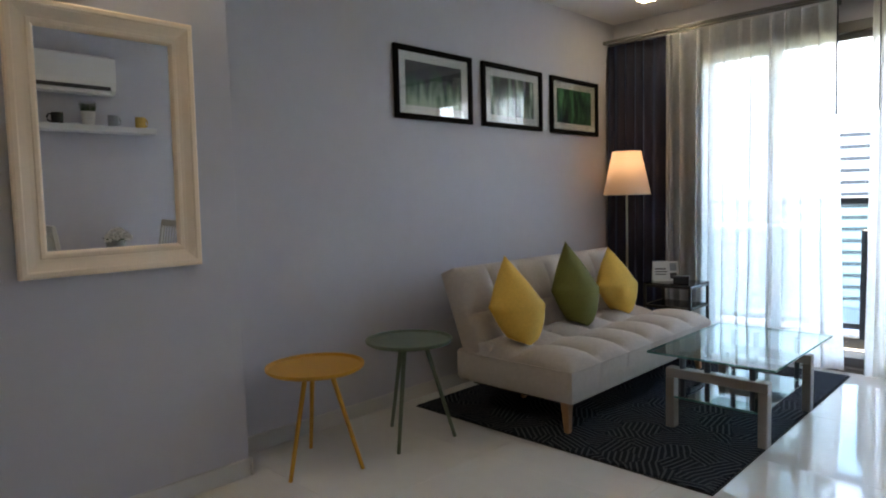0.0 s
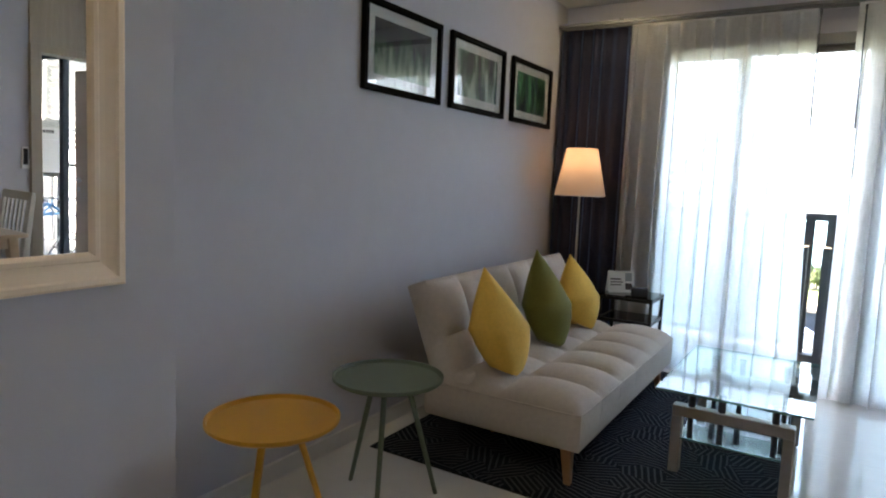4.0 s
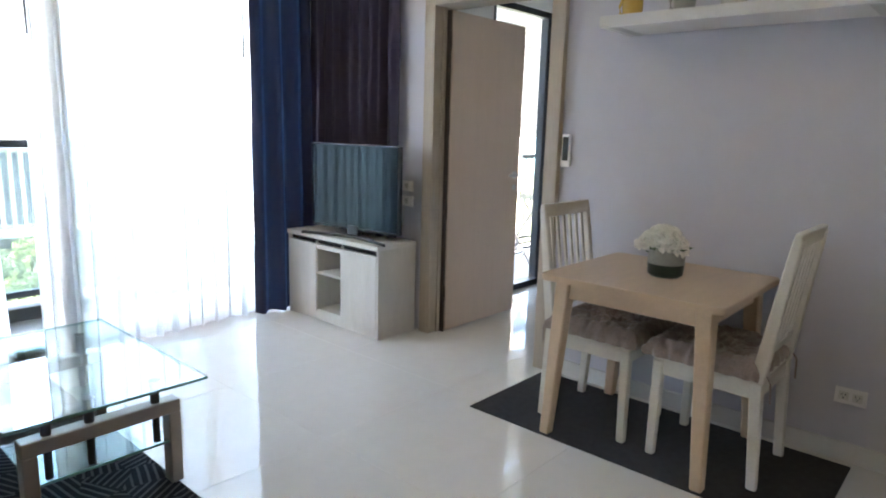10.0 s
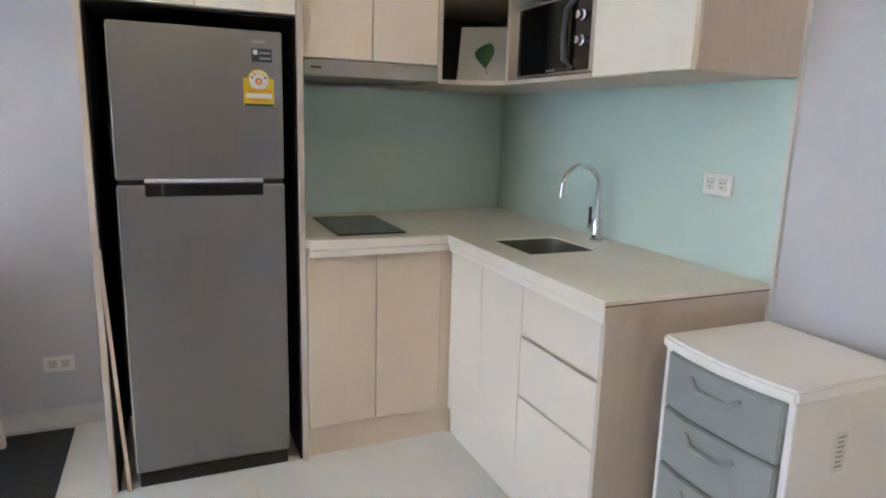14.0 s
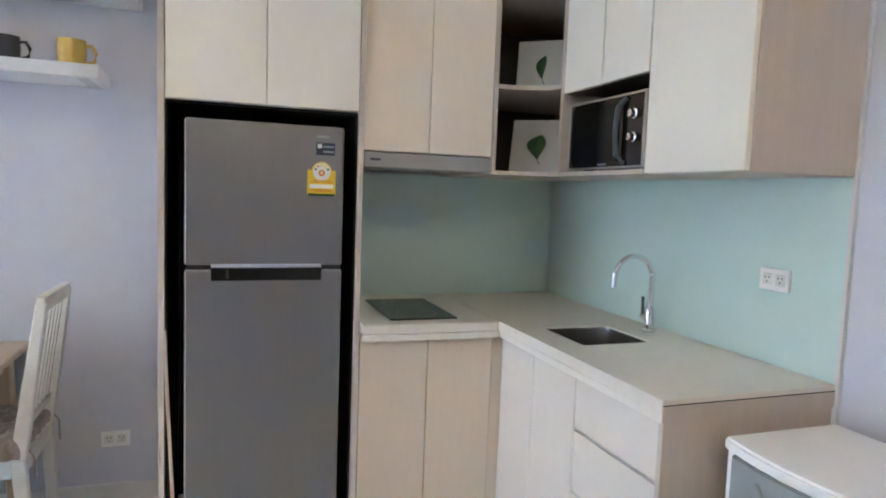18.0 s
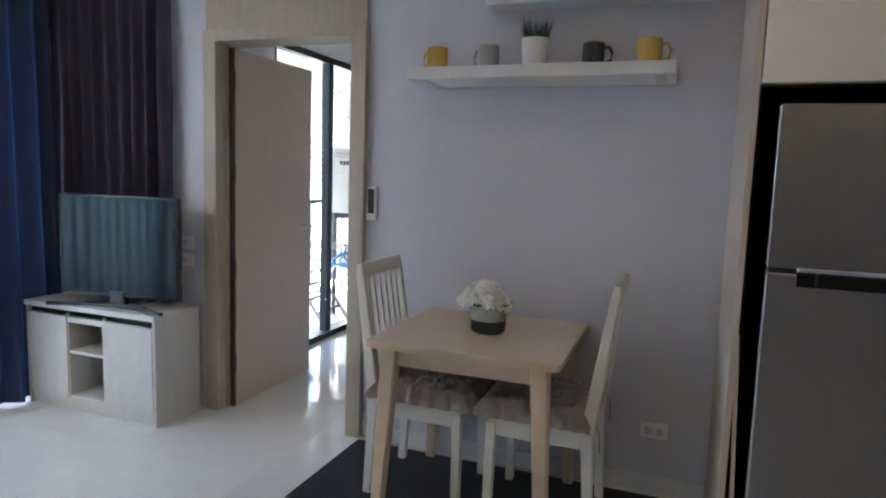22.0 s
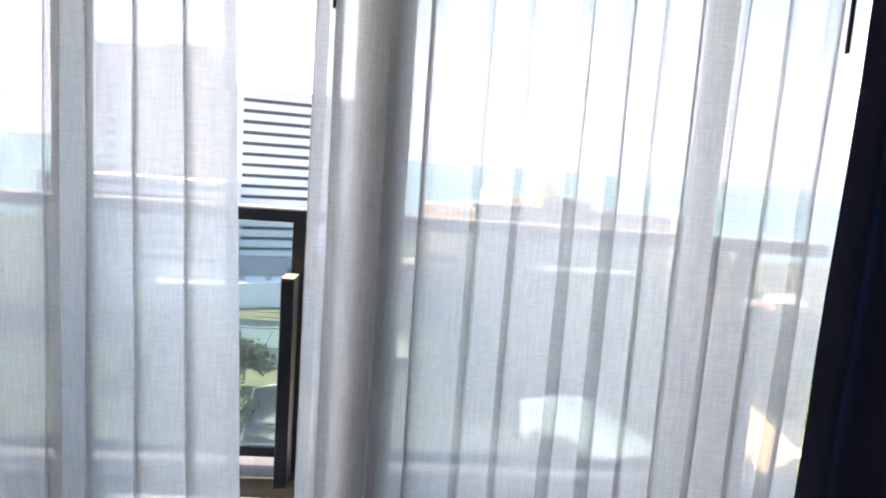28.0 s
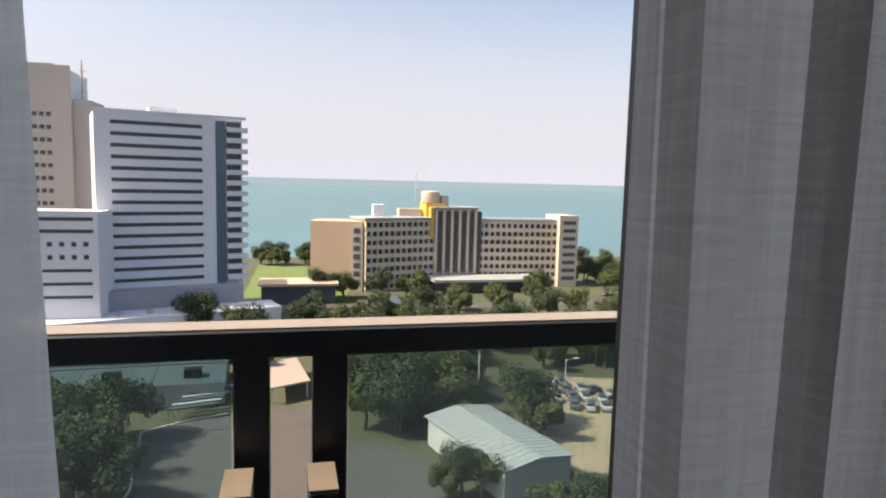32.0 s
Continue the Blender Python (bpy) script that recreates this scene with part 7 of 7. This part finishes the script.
def tree(name, seed, hgt, rad, fol, label):
    """Trunk, limbs and a crown of loose leaf clumps with gaps."""
    r = random.Random(seed)
    ob = thing(name, label, "tree", pose(0, 0, GZ))
    part("trunk", tube([(0, 0, 0), (r.uniform(-0.3, 0.3), r.uniform(-0.3, 0.3), hgt * 0.35), (r.uniform(-0.5, 0.5), r.uniform(-0.5, 0.5), hgt * 0.75)], 0.38, 7, 0.12), BARK, ob)
    lobes = []
    for k in range(13):
        a, q = r.uniform(0, 6.28), r.uniform(0.1, 0.8)
        lobes.append((Vector((rad * q * math.cos(a), rad * q * math.sin(a), hgt * r.uniform(0.45, 0.88))), rad * r.uniform(0.26, 0.48)))
    for c, lr in lobes[:5]:
        part("limb", tube([(0, 0, hgt * 0.35), c * 0.6 + Vector((0, 0, hgt * 0.12)), c], 0.16, 5, 0.05), BARK, ob)
    vs, fs = [], []
    for c, lr in lobes:
        for k in range(430):
            d = Vector((r.gauss(0, 1), r.gauss(0, 1), r.gauss(0, 0.8))).normalized()
            p = c + d * lr * r.uniform(0.6, 1.08)
            s = r.uniform(0.13, 0.31)
            n = (d + Vector((r.gauss(0, 0.5), r.gauss(0, 0.5), r.gauss(0, 0.5) + 0.3))).normalized()
            a = n.orthogonal().normalized()
            b = n.cross(a)
            i = len(vs)
            vs += [p + a * s, p + b * s * r.uniform(0.6, 1), p - a * s * r.uniform(0.6, 1), p - b * s]
            fs.append((i, i + 1, i + 2, i + 3))
    me = bpy.data.meshes.new("crown")
    me.from_pydata([tuple(v) for v in vs], [], fs)
    me.materials.append(fol)
    cr = new("crown", me)
    cr.parent = ob
    return ob


protos = [tree("tree", 31, 9.0, 4.6, FOL, "broad green roadside tree"), tree("tree", 32, 11.0, 5.2, FOLD, "tall dark green tree"), tree("tree", 33, 7.0, 4.0, FOL, "low spreading green tree")]
spots = []
rnd = random.Random(77)
clusters = ((-27, 100, 4, 9, 8), (-34, 108, 5, 8, 7), (-24, 84, 3, 8, 7), (-9, 150, 5, 12, 5), (17.5, 112, 2.5, 2, 3), (22, 122, 6, 5, 9), (30, 129, 7, 7, 14), (30, 150, 14, 10, 22), (24, 176, 20, 10, 16), (60, 190, 30, 12, 24), (66, 226, 34, 5, 16), (24.5, 82, 2.2, 2, 3), (36, 70.5, 6, 2.5, 8), (46, 76, 4, 4, 6), (62, 82, 6, 5, 6), (41, 104, 1.5, 4, 3), (78, 112, 6, 18, 12), (66, 140, 10, 6, 10), (-16, 180, 8, 8, 5), (96, 165, 14, 22, 12), (60, 160, 14, 8, 10), (126, 252, 12, 12, 22), (120, 232, 8, 5, 8), (14, 226, 8, 4, 5), (2, 318, 14, 5, 12), (150, 290, 14, 24, 10), (24, 121, 10, 2, 7), (17, 106.5, 3, 1.5, 4), (27, 113, 5, 3, 4), (-25, 110, 3, 2, 3))
for cx, cy, sx, sy, n in clusters:
    for k in range(n):
        spots.append((cx + rnd.uniform(-sx, sx), cy + rnd.uniform(-sy, sy), 0.68 if cy < 84 and cx > 20 else 1.0))
spots = [p for k, p in enumerate(spots) if not (p[1] > 160 and p[0] > 15) or k % 3 == 0]
first = [True] * 3
for k, (x, y, sc) in enumerate(spots):
    q = k % 3
    m = pose(x, y, GZ, 0, 0, rnd.uniform(0, 360)) @ Matrix.Scale(sc, 4)
    if first[q]:
        protos[q].matrix_world = m
        first[q] = False
    else:
        copy_thing(protos[q], m)


def car(m, mt, label):
    ob = thing("parked_car", label, "car", m, "parked cars")
    part("body", prism([(-2.1, -0.85), (2.1, -0.85), (2.2, 0), (2.1, 0.85), (-2.1, 0.85), (-2.2, 0)], 0.35, 0.95, 0.08), mt, ob)
    part("cabin", moved(prism([(-1.2, -0.75), (0.9, -0.75), (0.9, 0.75), (-1.2, 0.75)], 0.95, 1.45, 0.12), pose(0, 0, 0)), WIND, ob)
    for x in (-1.3, 1.3):
        for y in (-0.8, 0.8):
            part("wheel", moved(lathe([(0.32, -0.1), (0.32, 0.1)], 12), pose(x, y, 0.33, 90, 0, 0)), BLACK, ob)
    return ob


carw, card2 = mat("white_car_paint", (0.52, 0.52, 0.52), 0.3, var=0.01), mat("grey_car_paint", (0.16, 0.165, 0.175), 0.3, var=0.02)
ca = car(pose(52, 115, GZ + 0.1, 0, 0, 80), carw, "white saloon car parked outdoors")
cb2 = car(pose(57, 112, GZ + 0.1, 0, 0, 80), card2, "dark grey saloon car parked outdoors")
for k in range(16):
    row, col = divmod(k, 4)
    copy_thing(ca if (k * 7) % 3 else cb2, pose(49 + col * 2.8 + row * 1.6 + rnd.uniform(-0.4, 0.4), 127 - row * 5.2 - col * 0.8 + rnd.uniform(-0.8, 0.8), GZ + 0.1, 0, 0, 72 + rnd.uniform(-9, 9)))
for k in range(8):
    copy_thing(ca if k % 3 else cb2, pose(118 + k * 3.2, 222 + k * 2, GZ + 0.2, 0, 0, 30))
ca.matrix_world = pose(64, 116, GZ + 0.1, 0, 0, 20)
cb2.matrix_world = pose(61, 119, GZ + 0.1, 0, 0, 24)
lp = thing("street_lamp", "tall grey street lamp in the car park", "street lamp")
part("pole", tube([(56, 121, GZ), (56, 121, GZ + 6.5)], 0.10, 6), CONC, lp)
part("arm", tube([(56, 121, GZ + 6.4), (58.2, 121, GZ + 6.7)], 0.07, 5), CONC, lp)
part("lantern", box(57.8, 58.8, 120.8, 121.2, GZ + 6.55, GZ + 6.75, 0.05), WHB, lp)
for dz, dy in ((0.0, 0.0), (0.9, 0.3), (1.8, 0.0)):
    solid("power_cable", tube([(-70 + k * 10.5, 112 + dy, -25.2 - dz + 1.6 * ((k - 5) / 5) ** 2) for k in range(11)], 0.05, 5), BLACK, "dark overhead power cable sagging over the street", "cable")
for x in (-70, 35):
    up = thing("utility_pole", "concrete utility pole carrying cables", "utility pole")
    part("pole", tube([(x, 112, GZ), (x, 112, -22.8)], 0.22, 8, 0.14), CONC, up)
    part("cross_arm", box(x - 0.1, x + 0.1, 111.2, 113.2, -24.4, -24.2), CONC, up)
